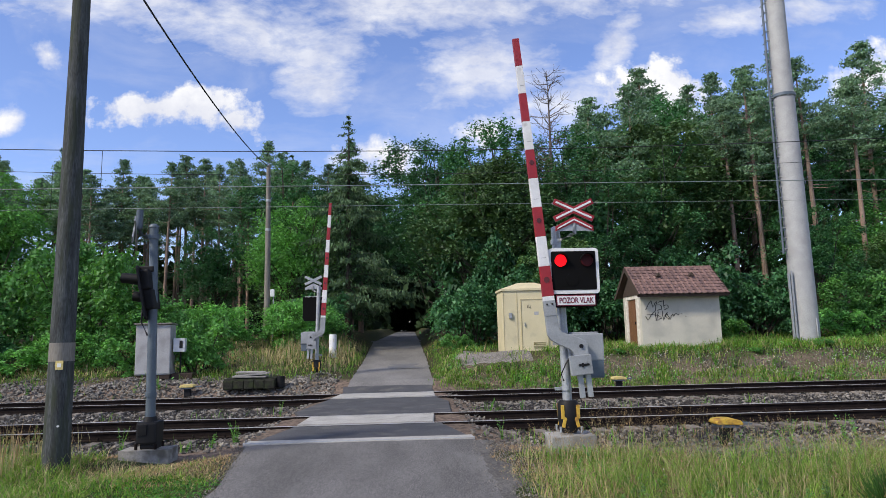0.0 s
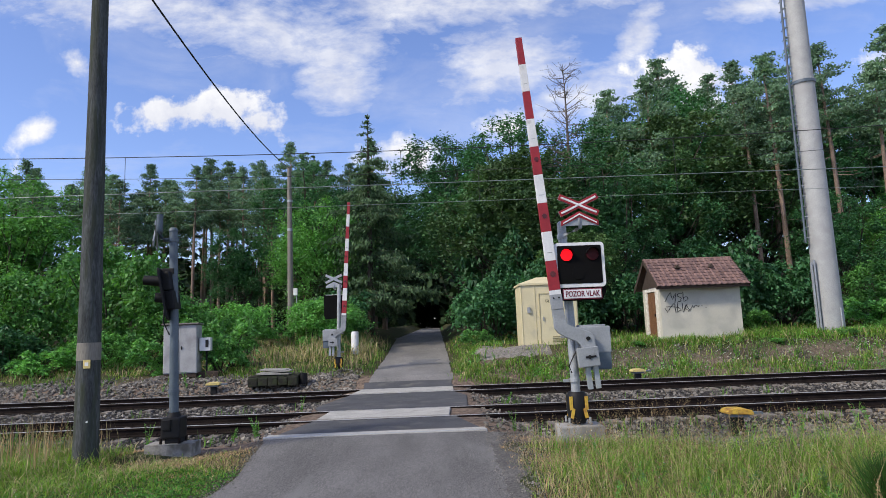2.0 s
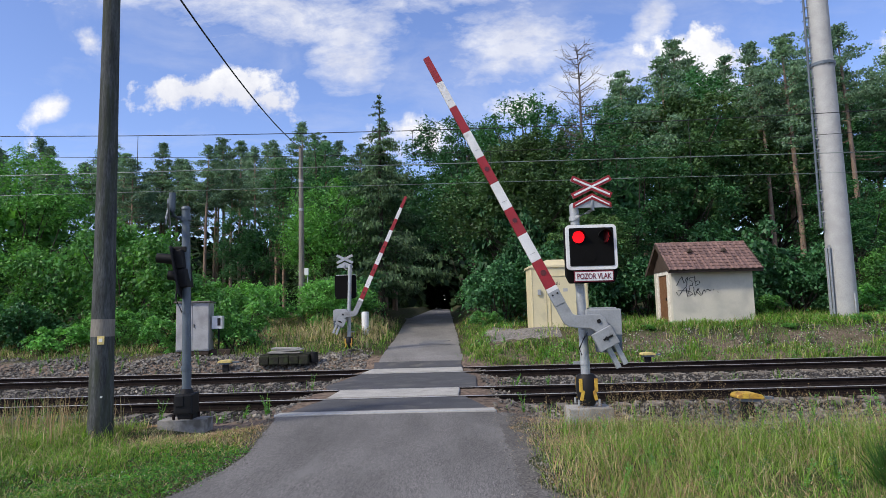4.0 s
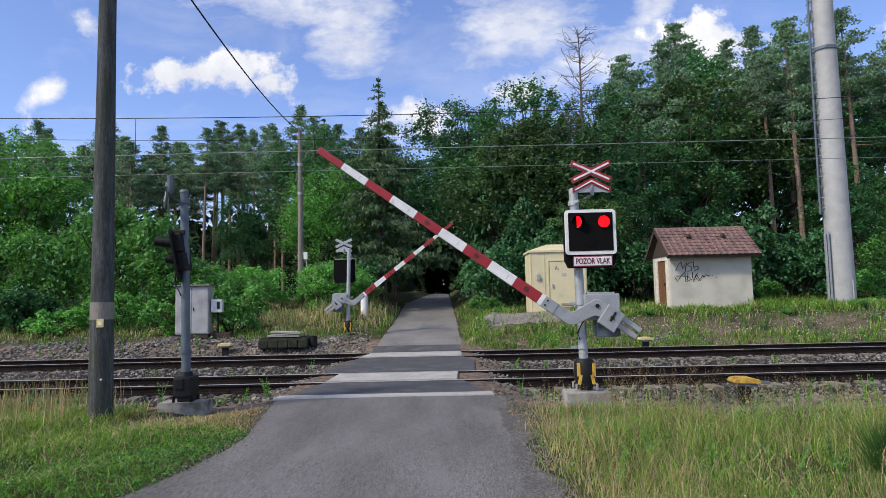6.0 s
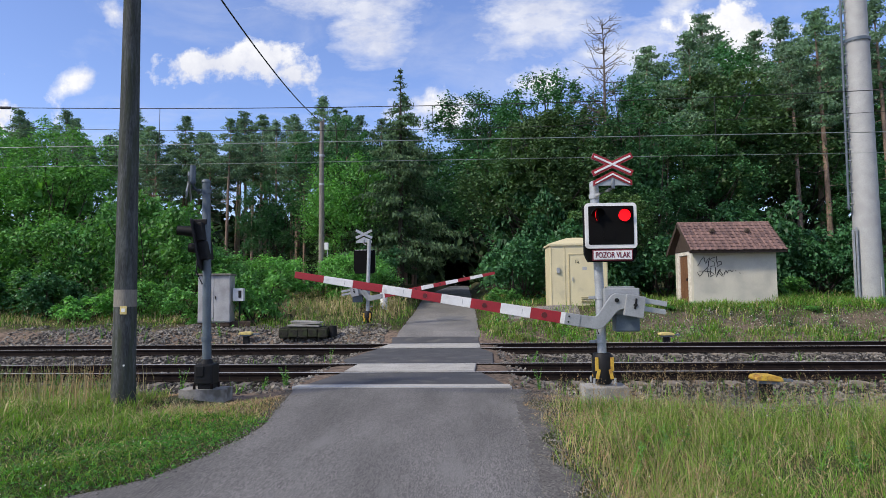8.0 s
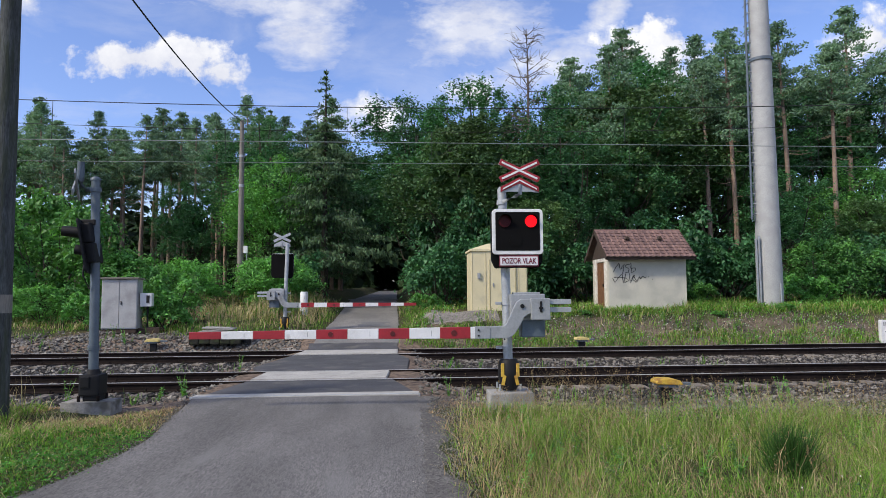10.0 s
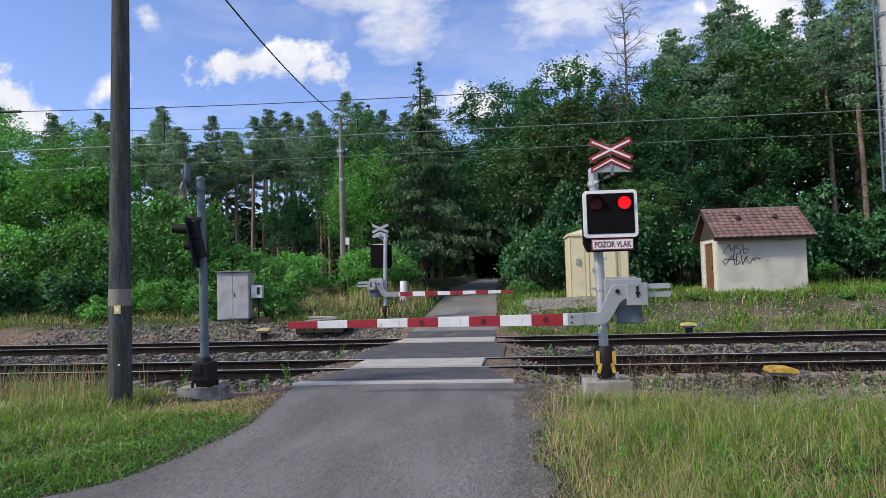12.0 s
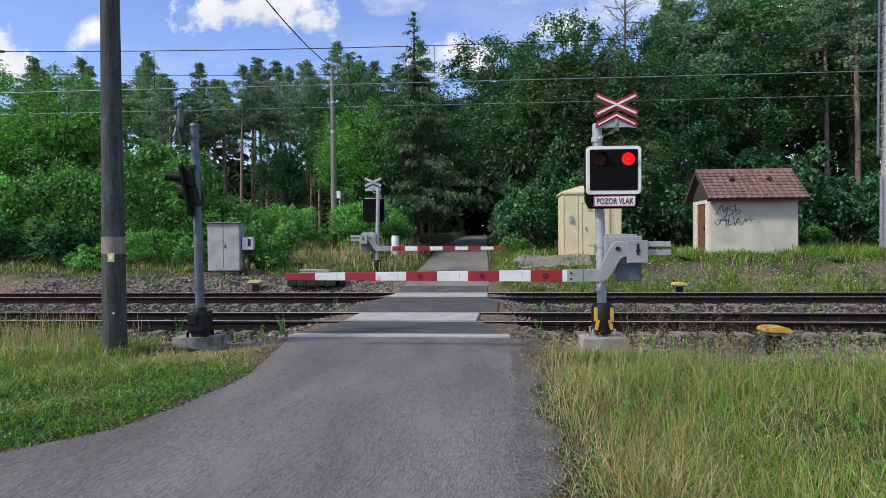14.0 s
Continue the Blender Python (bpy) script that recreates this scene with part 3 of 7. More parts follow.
def ribbon(name, y0, y1, step, left, right, lift, material, label, kind="structure", category="road", ragged=0.025, fall=0.0):
    """A strip of road surface with a slight crown and real thickness."""
    ys = np.arange(y0, y1 + step * 0.5, step)
    cols = np.linspace(0, 1, 9)
    L, R = np.array([left(v) for v in ys]), np.array([right(v) for v in ys])
    jl, jr = RNG.normal(0, ragged, len(ys)), RNG.normal(0, ragged, len(ys))
    V = []
    for k, yv in enumerate(ys):
        z = np.interp(yv, ROAD_Y, ROAD_Z) + lift
        for c in cols:
            x = L[k] + jl[k] + (R[k] + jr[k] - L[k] - jl[k]) * c
            V.append((x, yv, z - 0.012 * (2 * c - 1) ** 2 - fall * c))
        V.append((R[k] + jr[k], yv, z - 0.12 - fall))
        V.append((L[k] + jl[k], yv, z - 0.12))
    w = len(cols) + 2
    F = []
    for k in range(len(ys) - 1):
        for c in range(w):
            a, b = k * w + c, k * w + (c + 1) % w
            F.append((a, b, b + w, a + w))
    return tagged(raw(name, np.array(V), np.array(F), [material], smooth=False), label, category, kind=kind)


def build_road():
    el, er = (lambda v: np.interp(v, EDGE_Y, EDGE_L)), (lambda v: np.interp(v, EDGE_Y, EDGE_R))
    ribbon("road", -40, 11.5, 0.25, el, er, 0.0, M["asphalt"], "worn grey asphalt lane with crumbling edges", ragged=0.016)
    ribbon("road_beyond", 20.45, 21.5, 0.15, lambda v: -1.6, lambda v: 1.2, 0.0, M["panel"], "dark asphalt apron behind the rails")
    ribbon("road_forest", 21.5, 180, 0.5, el, er, 0.0, M["lane"], "narrow asphalt lane running into the dark forest")
    ribbon("road_repair", 25.6, 27.6, 0.2, lambda v: -0.35 + 0.1 * math.sin(v * 4), lambda v: 0.75 + 0.15 * math.sin(v * 3), 0.012, M["patch"], "pale repair patch in the asphalt lane", category="road patch")
    ribbon("road_seam", 44.6, 46.2, 0.2, lambda v: -2.2, lambda v: 1.1, 0.03, M["patch"], "pale strip across the asphalt lane", category="road patch")
    er2 = lambda v: er(v) + 0.25 + 0.08 * math.sin(v * 2.3) + 0.06 * math.sin(v * 6.1)
    ribbon("gravel_shoulder", -8.0, 11.4, 0.06, lambda v: er(v) - 0.06 - 0.03 * math.sin(v * 3.7) - 0.03 * math.sin(v * 17), er2, -0.002, M["gravel"], "strip of fine grey gravel along the lane edge", category="gravel shoulder", ragged=0.006, fall=0.022)
    # gravel in front of the cabinet
    xs, ys = np.linspace(2.0, 4.9, 20), np.linspace(22.75, 24.4, 10)
    X, Y = np.meshgrid(xs, ys)
    Y = Y + (X - 1.25) * 0.06 + 0.05 * np.sin(X * 9)
    V = np.stack([X, Y, height(X, Y) + 0.012 - 0.06 * ((np.abs(Y - Y.mean(0)) > 0.79) | (X > 4.85) | (X < 2.05))], -1).reshape(-1, 3)
    i = (np.arange(9)[:, None] * 20 + np.arange(19)[None]).ravel()
    tagged(raw("gravel_path", V, np.stack([i, i + 1, i + 21, i + 20], 1), [M["palepath"]], smooth=True), "pale grey gravel path from the lane to the cabinet", "path", kind="structure")
    # crossing deck
    bm = bmesh.new()
    box(bm, (-0.3, 11.70, -0.09), (3.75, 0.30, 0.20), 0.015)
    tagged(part("edge_beam", bm, M["plate"]), "pale concrete edge beam across the lane", "kerb", kind="structure")
    bm = bmesh.new()
    box(bm, (-0.3, 11.575, -0.045), (3.78, 0.04, 0.12), 0.01)
    tagged(part("edge_angle", bm, M["galv"]), "worn steel angle along the concrete edge beam", "kerb", kind="structure")

    def deck(name, outline, label, material, z0=-0.17, z1=0.0):
        bm = bmesh.new()
        low, top = [bm.verts.new((x, y, z0)) for x, y in outline], [bm.verts.new((x, y, z1)) for x, y in outline]
        bm.faces.new(top)
        n = len(outline)
        for i in range(n):
            bm.faces.new((low[i], low[(i + 1) % n], top[(i + 1) % n], top[i]))
        bmesh.ops.recalc_face_normals(bm, faces=bm.faces)
        bmesh.ops.bevel(bm, geom=[e for e in bm.edges if all(abs(v.co.z - z1) < 1e-5 for v in e.verts)], offset=0.012, segments=2, affect="EDGES")
        tagged(part(name, bm, material), label, "crossing panel", kind="structure")

    y1, y2 = TRACKS
    deck("crossing_panel_outer", [(-2.05, 11.86), (1.5, 11.86), (1.12, 13.50), (-1.72, 13.50)], "dark outer rubber crossing panel", M["panel"])
    deck("crossing_plate", [(-1.70, 13.70), (0.98, 13.70), (1.03, 14.94), (-1.64, 14.94)], "pale concrete plate between the rails", M["plate"], z1=0.012)
    deck("crossing_panel_middle", [(-1.9, 15.16), (1.42, 15.16), (1.5, 17.6), (1.2, 18.85), (-1.72, 18.85), (-2.15, 16.0)], "dark asphalt infill between the two tracks", M["panel"])
    deck("crossing_plate_far", [(-1.72, 19.08), (1.2, 19.08), (1.2, 20.31), (-1.58, 20.31)], "pale concrete plate between the far rails", M["plate"], z1=0.012)


RAIL = [(-0.036, 0.0), (0.036, 0.0), (0.036, -0.035), (0.010, -0.05), (0.010, -0.135), (0.07, -0.155), (0.07, -0.168), (-0.07, -0.168), (-0.07, -0.155),
        (-0.010, -0.135), (-0.010, -0.05), (-0.036, -0.035)]


def build_track():
    x0, x1 = -70.0, 75.0
    for cy in TRACKS:
        for s in (-1, 1):
            yr = cy + s * 0.7535
            V = [(x, yr + a, b) for x in (x0, x1) for a, b in RAIL]
            n = len(RAIL)
            F = [(i, (i + 1) % n, (i + 1) % n + n, i + n) for i in range(n)]
            rail = tagged(raw("rail", np.array(V), np.array(F), [M["rustshade"]]), "rusty steel rail, its colour darkened for side shade, with a bright worn running face", "rail", "rails of both tracks")
            bm = bmesh.new()
            box(bm, ((x0 + x1) / 2, yr, 0.0), (x1 - x0, 0.066, 0.008))
            part("running_face", bm, M["railtop"], rail, "bright worn steel running face")
    # sleepers with fastenings
    bm = bmesh.new()
    prism(bm, [(-0.13, -0.12), (0.13, -0.12), (0.105, 0.0), (-0.105, 0.0)], -1.3, 1.3, 0.01)
    first = part("sleeper", bm, M["sleeper"])
    tagged(first, "weathered concrete sleeper bedded in ballast", "sleeper", "sleepers under the tracks")
    for yr in (-0.7535, 0.7535):
        for s in (-1, 1):
            bm = bmesh.new()
            box(bm, (0, yr + s * 0.105, 0.014), (0.10, 0.06, 0.03), 0.006)
            tube(bm, [(0, yr + s * 0.105, 0.02), (0, yr + s * 0.105, 0.075)], [0.022, 0.018], 6)
            part("rail_clip", bm, M["rustshade"], first)
    done = False
    for cy in TRACKS:
        for k in range(-26, 34):
            x = k * 0.6 + RNG.normal(0, 0.015)
            if -1.9 < x < 1.4:
                continue
            m = pose(x, cy + RNG.normal(0, 0.02), -0.17 + RNG.normal(0, 0.004), 0, 0, RNG.normal(0, 0.6))
            if not done:
                first.matrix_basis, done = m, True
            else:
                copy_thing(first, m)
    # ballast: a bed, darkened for the shade between stones, and loose stones on it
    xs, ys = np.arange(-70, 76, 0.5), np.array([11.75, 12.1, 12.5, 12.9, 13.2, 13.6, 14.3, 15.0, 15.5, 16.3, 17.0, 17.8, 18.5, 19.0, 19.7, 20.4, 20.9, 21.2, 21.6])
    X, Y = np.meshgrid(xs, ys)
    Z = np.interp(Y, [11.75, 12.3, 12.9, 15.9, 17.0, 18.1, 20.9, 21.6], [-0.30, -0.25, -0.215, -0.215, -0.24, -0.215, -0.215, -0.13]) + RNG.normal(0, 0.012, X.shape)
    V = np.stack([X, Y, Z], -1).reshape(-1, 3)
    w = len(xs)
    i = (np.arange(len(ys) - 1)[:, None] * w + np.arange(w - 1)[None]).ravel()
    tagged(raw("ballast_bed", V, np.stack([i, i + 1, i + w + 1, i + w], 1), [M["bed"]]), "crushed-stone ballast bed under both tracks, darkened for the shade between stones", "ballast", kind="structure")
    n = 25000
    x = RNG.uniform(-14, 20, n)
    y = RNG.uniform(11.3, 22.6, n)
    keep = ~((x > -2.2) & (x < 1.6) & (y > 11.2)) & ((y < 21.3) | ((x < -1.6) & (RNG.random(n) < 0.5)))
    x, y = x[keep], y[keep]
    z = np.where(y < 21.6, np.interp(y, [11.3, 11.75, 12.3, 12.9, 15.9, 17.0, 18.1, 20.9, 21.6], [-0.2, -0.26, -0.24, -0.21, -0.21, -0.23, -0.21, -0.21, -0.12]), 0.0)
    z = np.maximum(z, height(x, y)) + RNG.uniform(-0.01, 0.03, len(x))
    stones("ballast_stones", x, y, z, RNG.uniform(0.022, 0.052, len(x)), "loose grey-brown crushed ballast stones")
    n = 6000
    x, y = RNG.uniform(-15, -1.9, n), RNG.uniform(21.2, 23.6, n)
    ok = RNG.random(n) < np.clip(1.5 - (y - 21.2) / 1.7, 0.1, 1)
    x, y = x[ok], y[ok]
    stones("bank_stones", x, y, height(x, y) + 0.01, RNG.uniform(0.025, 0.075, len(x)), "loose brownish stones on the gravel bank")
    n = 3500
    x, y = RNG.uniform(6.0, 22.0, n), 21.6 + 1.8 * RNG.random(n)
    stones("slope_stones", x, y, height(x, y) + 0.004, RNG.uniform(0.012, 0.038, n), "small reddish-grey stones on the bare bank slope", "grit")
    n = 7000
    x, y = RNG.uniform(2.2, 13, n), RNG.uniform(9.0, 12.0, n)
    ok = RNG.random(n) < np.where(x > 4.2, 1.0, 0.35) * np.clip((y - 8.9) / 0.9, 0, 1)
    x, y = x[ok], y[ok]
    stones("shoulder_stones", x, y, height(x, y) + 0.006, RNG.uniform(0.006, 0.03, len(x)), "small pale stones on the trodden track shoulder", "grit")
    # crumbs along the lane's broken edges
    n = 11000
    y = RNG.uniform(3.0, 11.4, n)
    right = RNG.random(n) < 0.72
    off = np.where(right, RNG.normal(0.24, 0.22, n), RNG.normal(0.03, 0.09, n))
    x = np.where(right, np.interp(y, EDGE_Y, EDGE_R) + off, np.interp(y, EDGE_Y, EDGE_L) - off)
    stones("edge_gravel", x, y, np.where(off < 0, -0.012, np.maximum(height(x, y) + 0.014, -0.02)), RNG.uniform(0.003, 0.010, n) * RNG.uniform(0.6, 1.4, n), "fine grey gravel crumbs along the lane edge", "grit")


def stones(name, x, y, z, r, label, material="stone"):
    base = np.array([(1, 0, 0), (-1, 0, 0), (0, 1, 0), (0, -1, 0), (0, 0, 1), (0, 0, -1)], float)
    tri = np.array([(0, 2, 4), (2, 1, 4), (1, 3, 4), (3, 0, 4), (2, 0, 5), (1, 2, 5), (3, 1, 5), (0, 3, 5)])
    n = len(x)
    V = base[None] * RNG.uniform(0.6, 1.35, (n, 6, 1)) * r[:, None, None] * np.array((1.1, 1.0, 0.8))
    V += RNG.normal(0, 0.18, (n, 6, 3)) * r[:, None, None]
    a = RNG.uniform(0, 6.28, n)
    c, s = np.cos(a)[:, None], np.sin(a)[:, None]
    tilt = RNG.normal(0, 0.5, n)[:, None]
    X, Y, Z = V[..., 0].copy(), V[..., 1].copy(), V[..., 2].copy()
    Z, X = Z * np.cos(tilt) - X * np.sin(tilt), Z * np.sin(tilt) + X * np.cos(tilt)
    V = np.stack([X * c - Y * s + x[:, None], X * s + Y * c + y[:, None], Z + z[:, None]], -1).reshape(-1, 3)
    F = (tri[None] + 6 * np.arange(n)[:, None, None]).reshape(-1, 3)
    return tagged(raw(name, V, F, [M[material]]), label, "ballast", kind="stuff")


build_ground()
build_road()

build_track()

# ---- signals and barriers ----
BOOMS, LAMPS = [], []


def disc(bm, c, r, depth, sides=20):
    """A flat round piece facing -y."""
    tube(bm, [(c[0], c[1], c[2]), (c[0], c[1] - depth, c[2])], r, sides)


def weather(bm, seed, amount, cuts=5):
    """Breaks up the clean faces and edges of a block."""
    rng = np.random.default_rng(seed)
    bmesh.ops.subdivide_edges(bm, edges=[e for e in bm.edges if e.calc_length() > 0.15], cuts=cuts, use_grid_fill=True)
    for v in bm.verts:
        v.co += Vector(rng.normal(0, amount, 3)) * (1.0 if v.co.z > -0.1 else 0.4)


def warning_cross(parent, cx, cz, y, back=False):
    """A double warning cross: an X over a chevron, white with red rims, on a grey bracket plate."""
    for dz, kind in ((0.0, "x1"), (0.0, "x2"), (-0.172, "chev")):
        for layer, w, name, m in ((0.0, 0.092, "cross_rim", M["red"]), (0.008, 0.030, "cross_face", M["white"])):
            bm = bmesh.new()
            if kind == "chev":
                e = w / 2
                a = (e if layer == 0 else 0.8 * e)
                prism(bm, [(-0.288 + (0.043 - e), -0.11 - a), (-0.288 + (0.043 - e), -0.11 + a * 0.7), (0, 0.025 + a), (0.288 - (0.043 - e), -0.11 + a * 0.7),
                           (0.288 - (0.043 - e), -0.11 - a), (0, 0.025 - a)], y - 0.012 - layer, y - layer)
                bmesh.ops.translate(bm, vec=(cx, 0, cz + dz), verts=bm.verts)
            else:
                s = 1 if kind == "x1" else -1
                box(bm, (0, 0, 0), (0.655 - (0.086 - w), 0.014, w), 0.004)
                bmesh.ops.rotate(bm, cent=(0, 0, 0), matrix=Matrix.Rotation(s * radians(25), 3, "Y"), verts=bm.verts)
                bmesh.ops.translate(bm, vec=(cx, y - layer - (0.005 if s > 0 else 0), cz), verts=bm.verts)
            part(name, bm, m, parent)
    for s in (1, -1):
        bm = bmesh.new()
        box(bm, (0, 0, 0), (0.66, 0.012, 0.095), 0.003)
        bmesh.ops.rotate(bm, cent=(0, 0, 0), matrix=Matrix.Rotation(s * radians(25), 3, "Y"), verts=bm.verts)
        bmesh.ops.translate(bm, vec=(cx, y + 0.022 + 0.006 * s, cz), verts=bm.verts)
        part("cross_back", bm, M["galv"], parent, "bare galvanised back of the cross")
    bm = bmesh.new()
    prism(bm, [(cx - 0.295, cz - 0.335), (cx - 0.295, cz - 0.25), (cx, cz - 0.10), (cx + 0.295, cz - 0.25), (cx + 0.295, cz - 0.335), (cx + 0.17, cz - 0.32), (cx - 0.17, cz - 0.32)], y + 0.006, y + 0.018)
    part("cross_back", bm, M["galv"], parent, "bare galvanised back plate")


def crossing_signal(m, label, group, side=-1):
    """A mast with warning cross, flashing lamps, sign and a barrier machine; faces -y, the boom on its side (-1 front, 1 back)."""
    t = thing("crossing_signal", m, label, "crossing signal", group)
    P = lambda name, bm, mt, lab="": part(name, bm, M[mt], t, lab)
    bm = bmesh.new()
    box(bm, (0.03, 0.0, 0.0), (0.66, 0.50, 0.34), 0.02)
    weather(bm, 9, 0.002)
    P("footing", bm, "concrete", "weathered dirty concrete footing block")
    bm = bmesh.new()
    tube(bm, [(0.02, 0, 0.15), (0.0, 0, 1.6), (-0.05, 0, 3.27)], 0.070, 20)
    tube(bm, [(-0.05, 0, 3.27), (-0.05, 0, 3.30)], [0.070, 0.04], 20)
    P("pole", bm, "galv", "round galvanised steel mast")
    # shroud with stripes
    bm = bmesh.new()
    tube(bm, [(0.02, 0, 0.19), (0.02, 0, 0.25), (0.02, 0, 0.42), (0.02, 0, 0.60), (0.02, 0, 0.66)], [0.11, 0.14, 0.165, 0.16, 0.12], 10)
    P("shroud", bm, "black", "black plastic base shroud")
    for dx, tilt in ((-0.115, -8), (0.115, 8)):
        bm = bmesh.new()
        box(bm, (0, 0, 0), (0.05, 0.02, 0.20), 0.006)
        box(bm, (-0.018 * tilt / 8, 0, -0.15), (0.05, 0.02, 0.15), 0.006, Matrix.Rotation(radians(-tilt * 1.6), 4, "Y"))
        back = bm.copy()
        bmesh.ops.translate(bm, vec=(0.02 + dx, -0.135, 0.50), verts=bm.verts)
        P("stripe", bm, "yellow", "yellow warning stripe")
        bmesh.ops.translate(back, vec=(0.02 + dx, 0.135, 0.50), verts=back.verts)
        P("stripe", back, "yellow", "yellow warning stripe")
    for a in range(4):
        bm = bmesh.new()
        x, y = 0.02 + 0.22 * math.cos(a * 1.57 + 0.78), 0.2 * math.sin(a * 1.57 + 0.78)
        tube(bm, [(x, y, 0.2), (x, y, 0.29)], 0.018, 6)
        P("anchor_bolt", bm, "galv")
    for z in (0.83, 1.50):
        bm = bmesh.new()
        tube(bm, [(0, 0, z - 0.025), (0, 0, z + 0.025)], 0.085, 20)
        box(bm, (-0.13, -0.03, z), (0.09, 0.03, 0.045), 0.005)
        P("pole_clamp", bm, "galv", "steel pipe clamp")
    # lamp shield
    y0 = -0.25
    bm = bmesh.new()
    prism(bm, rounded(0.775, 0.69, 0.06, 0.145, 2.58), y0, y0 + 0.05, 0.006)
    shield = P("shield", bm, "white", "pale grey rounded shield frame")
    bm = bmesh.new()
    prism(bm, rounded(0.675, 0.585, 0.02, 0.145, 2.585), y0 - 0.006, y0 + 0.004)
    part("screen", bm, M["screen"], shield, "matt black background screen")
    bm = bmesh.new()
    prism(bm, [(-0.245, 2.30), (-0.245, 2.16), (-0.19, 2.04), (0.48, 2.04), (0.535, 2.16), (0.535, 2.30), (0.535, 2.90), (-0.245, 2.90)], y0 + 0.052, y0 + 0.20, 0.015)
    P("lamp_housing", bm, "screen", "black lamp housing")
    for lx, lz, r in ((-0.055, 2.735, 0.092), (0.345, 2.735, 0.092), (0.115, 2.45, 0.085)):
        bm = bmesh.new()
        tube(bm, [(lx, y0 - 0.006, lz), (lx, y0 - 0.014, lz)], r + 0.012, 24)
        part("lens", bm, M["screen"], shield, "dark lens")
        if lz < 2.6:
            continue
        bm = bmesh.new()
        rows = []
        for k in range(13):
            a = radians(8 + 164 * k / 12)
            c, s = math.cos(a), math.sin(a)
            rows.append([bm.verts.new((lx + (r + dr) * c, yy, lz + (r + dr) * s)) for dr, yy in ((0.012, y0 - 0.008), (0.012, y0 - 0.13 + 0.05 * (1 - s)), (0.006, y0 - 0.13 + 0.05 * (1 - s)), (0.006, y0 - 0.008))])
        for a, b in zip(rows, rows[1:]):
            for j in range(3):
                bm.faces.new((a[j], a[j + 1], b[j + 1], b[j]))
        part("lamp_hood", bm, M["screen"], shield, "black half-round hood")
        if lz > 2.6:
            # the lamp's insert turns: one face lit, the other dark
            bm = bmesh.new()
            tube(bm, [(0, 0.006, 0), (0, 0.0, 0), (0, -0.006, 0)], [r * 0.96, r, r * 0.96], 24)
            lamp = part("lamp_insert", bm, M["glow"], shield, "round red lamp insert, one face lit")
            lamp.data.materials.append(M["lens"])
            for f in lamp.data.polygons:
                f.material_index = 1 if f.center.y > 0.001 else 0
            lamp.matrix_basis = pose(lx, y0 - 0.024, lz)
            LAMPS.append((lamp, (lx, y0 - 0.024, lz)))
    # sign
    bm = bmesh.new()
    box(bm, (0.155, y0 - 0.012, 2.135), (0.60, 0.012, 0.165), 0.004)
    sign = P("sign_plate", bm, "maroon", "sign plate with maroon rim")
    bm = bmesh.new()
    box(bm, (0.155, y0 - 0.02, 2.135), (0.568, 0.008, 0.132), 0.003)
    part("sign_face", bm, M["white"], sign, "white sign face")
    font = bpy.data.curves.new("sign_text", "FONT")
    font.body, font.size, font.align_x, font.align_y, font.extrude = "POZOR VLAK", 0.118, "CENTER", "CENTER", 0.002
    font.offset = 0.002
    font.materials.append(M["maroon"])
    txt = new("sign_text", font)
    txt.parent = sign
    txt.matrix_basis = Matrix.Translation((0.155, y0 - 0.027, 2.133)) @ pose(0, 0, 0, 90) @ Matrix.Diagonal((0.72, 1.0, 1, 1))
    # cross and its bracket
    bm = bmesh.new()
    tube(bm, [(-0.05, -0.02, 3.06), (-0.02, -0.12, 3.07), (0.14, -0.22, 3.13), (0.19, -0.23, 3.15), (0.19, -0.23, 3.30)], 0.03, 10)
    tube(bm, [(-0.05, 0, 3.02), (-0.05, 0, 3.09)], 0.082, 16)
    P("cross_bracket", bm, "galv", "bent steel bracket")
    warning_cross(t, 0.185, 3.51, -0.25)
    # machine
    bm = bmesh.new()
    box(bm, (0.30, -0.02, 1.44), (0.53, 0.30, 0.40), 0.02)
    box(bm, (0.30, -0.02, 1.65), (0.40, 0.22, 0.03), 0.01)
    machine = P("drive_box", bm, "grey", "grey barrier drive box")
    bm = bmesh.new()
    box(bm, (0.38, -0.03, 1.12), (0.36, 0.26, 0.27), 0.02)
    part("motor_box", bm, M["bluegrey"], machine, "darker grey motor box")
    bm = bmesh.new()
    tube(bm, [(0.19, side * 0.10, 1.46), (0.19, side * 0.26, 1.46)], 0.06, 18)
    part("shaft", bm, M["galv"], machine, "steel pivot shaft")
    bm = bmesh.new()
    tube(bm, [(-0.05, -0.10, 0.95), (-0.09, -0.13, 1.05), (-0.02, -0.15, 1.2), (0.05, -0.15, 1.3)], 0.012, 8)
    part("control_cable", bm, M["cable"], machine)
    # boom
    boom = new("boom")
    boom.empty_display_size = 0.1
    boom.parent = t
    boom["label"] = "red and white striped barrier boom with counterweight"
    B = lambda name, bm, mt, lab="": part(name, bm, M[mt], boom, lab)
    bm = bmesh.new()
    prism(bm, [(0.17, 0.096), (-0.016, 0.106), (-0.08, 0.064), (-0.115, 0.0), (-0.235, -0.255), (-0.275, -0.29), (-0.498, -0.30), (-0.498, -0.476), (-0.209, -0.476), (-0.13, -0.43),
               (-0.06, -0.33), (0.032, -0.167), (0.08, -0.13), (0.17, -0.10)], -0.035, 0.035, 0.012)
    B("arm_bracket", bm, "grey", "grey cranked steel arm")
    for x, z in ((0, 0), (-0.66, -0.35), (-0.66, -0.43)):
        bm = bmesh.new()
        disc(bm, (x, -0.035, z), 0.032 if x == 0 else 0.014, 0.02, 8)
        B("bolt", bm, "black")
    bm = bmesh.new()
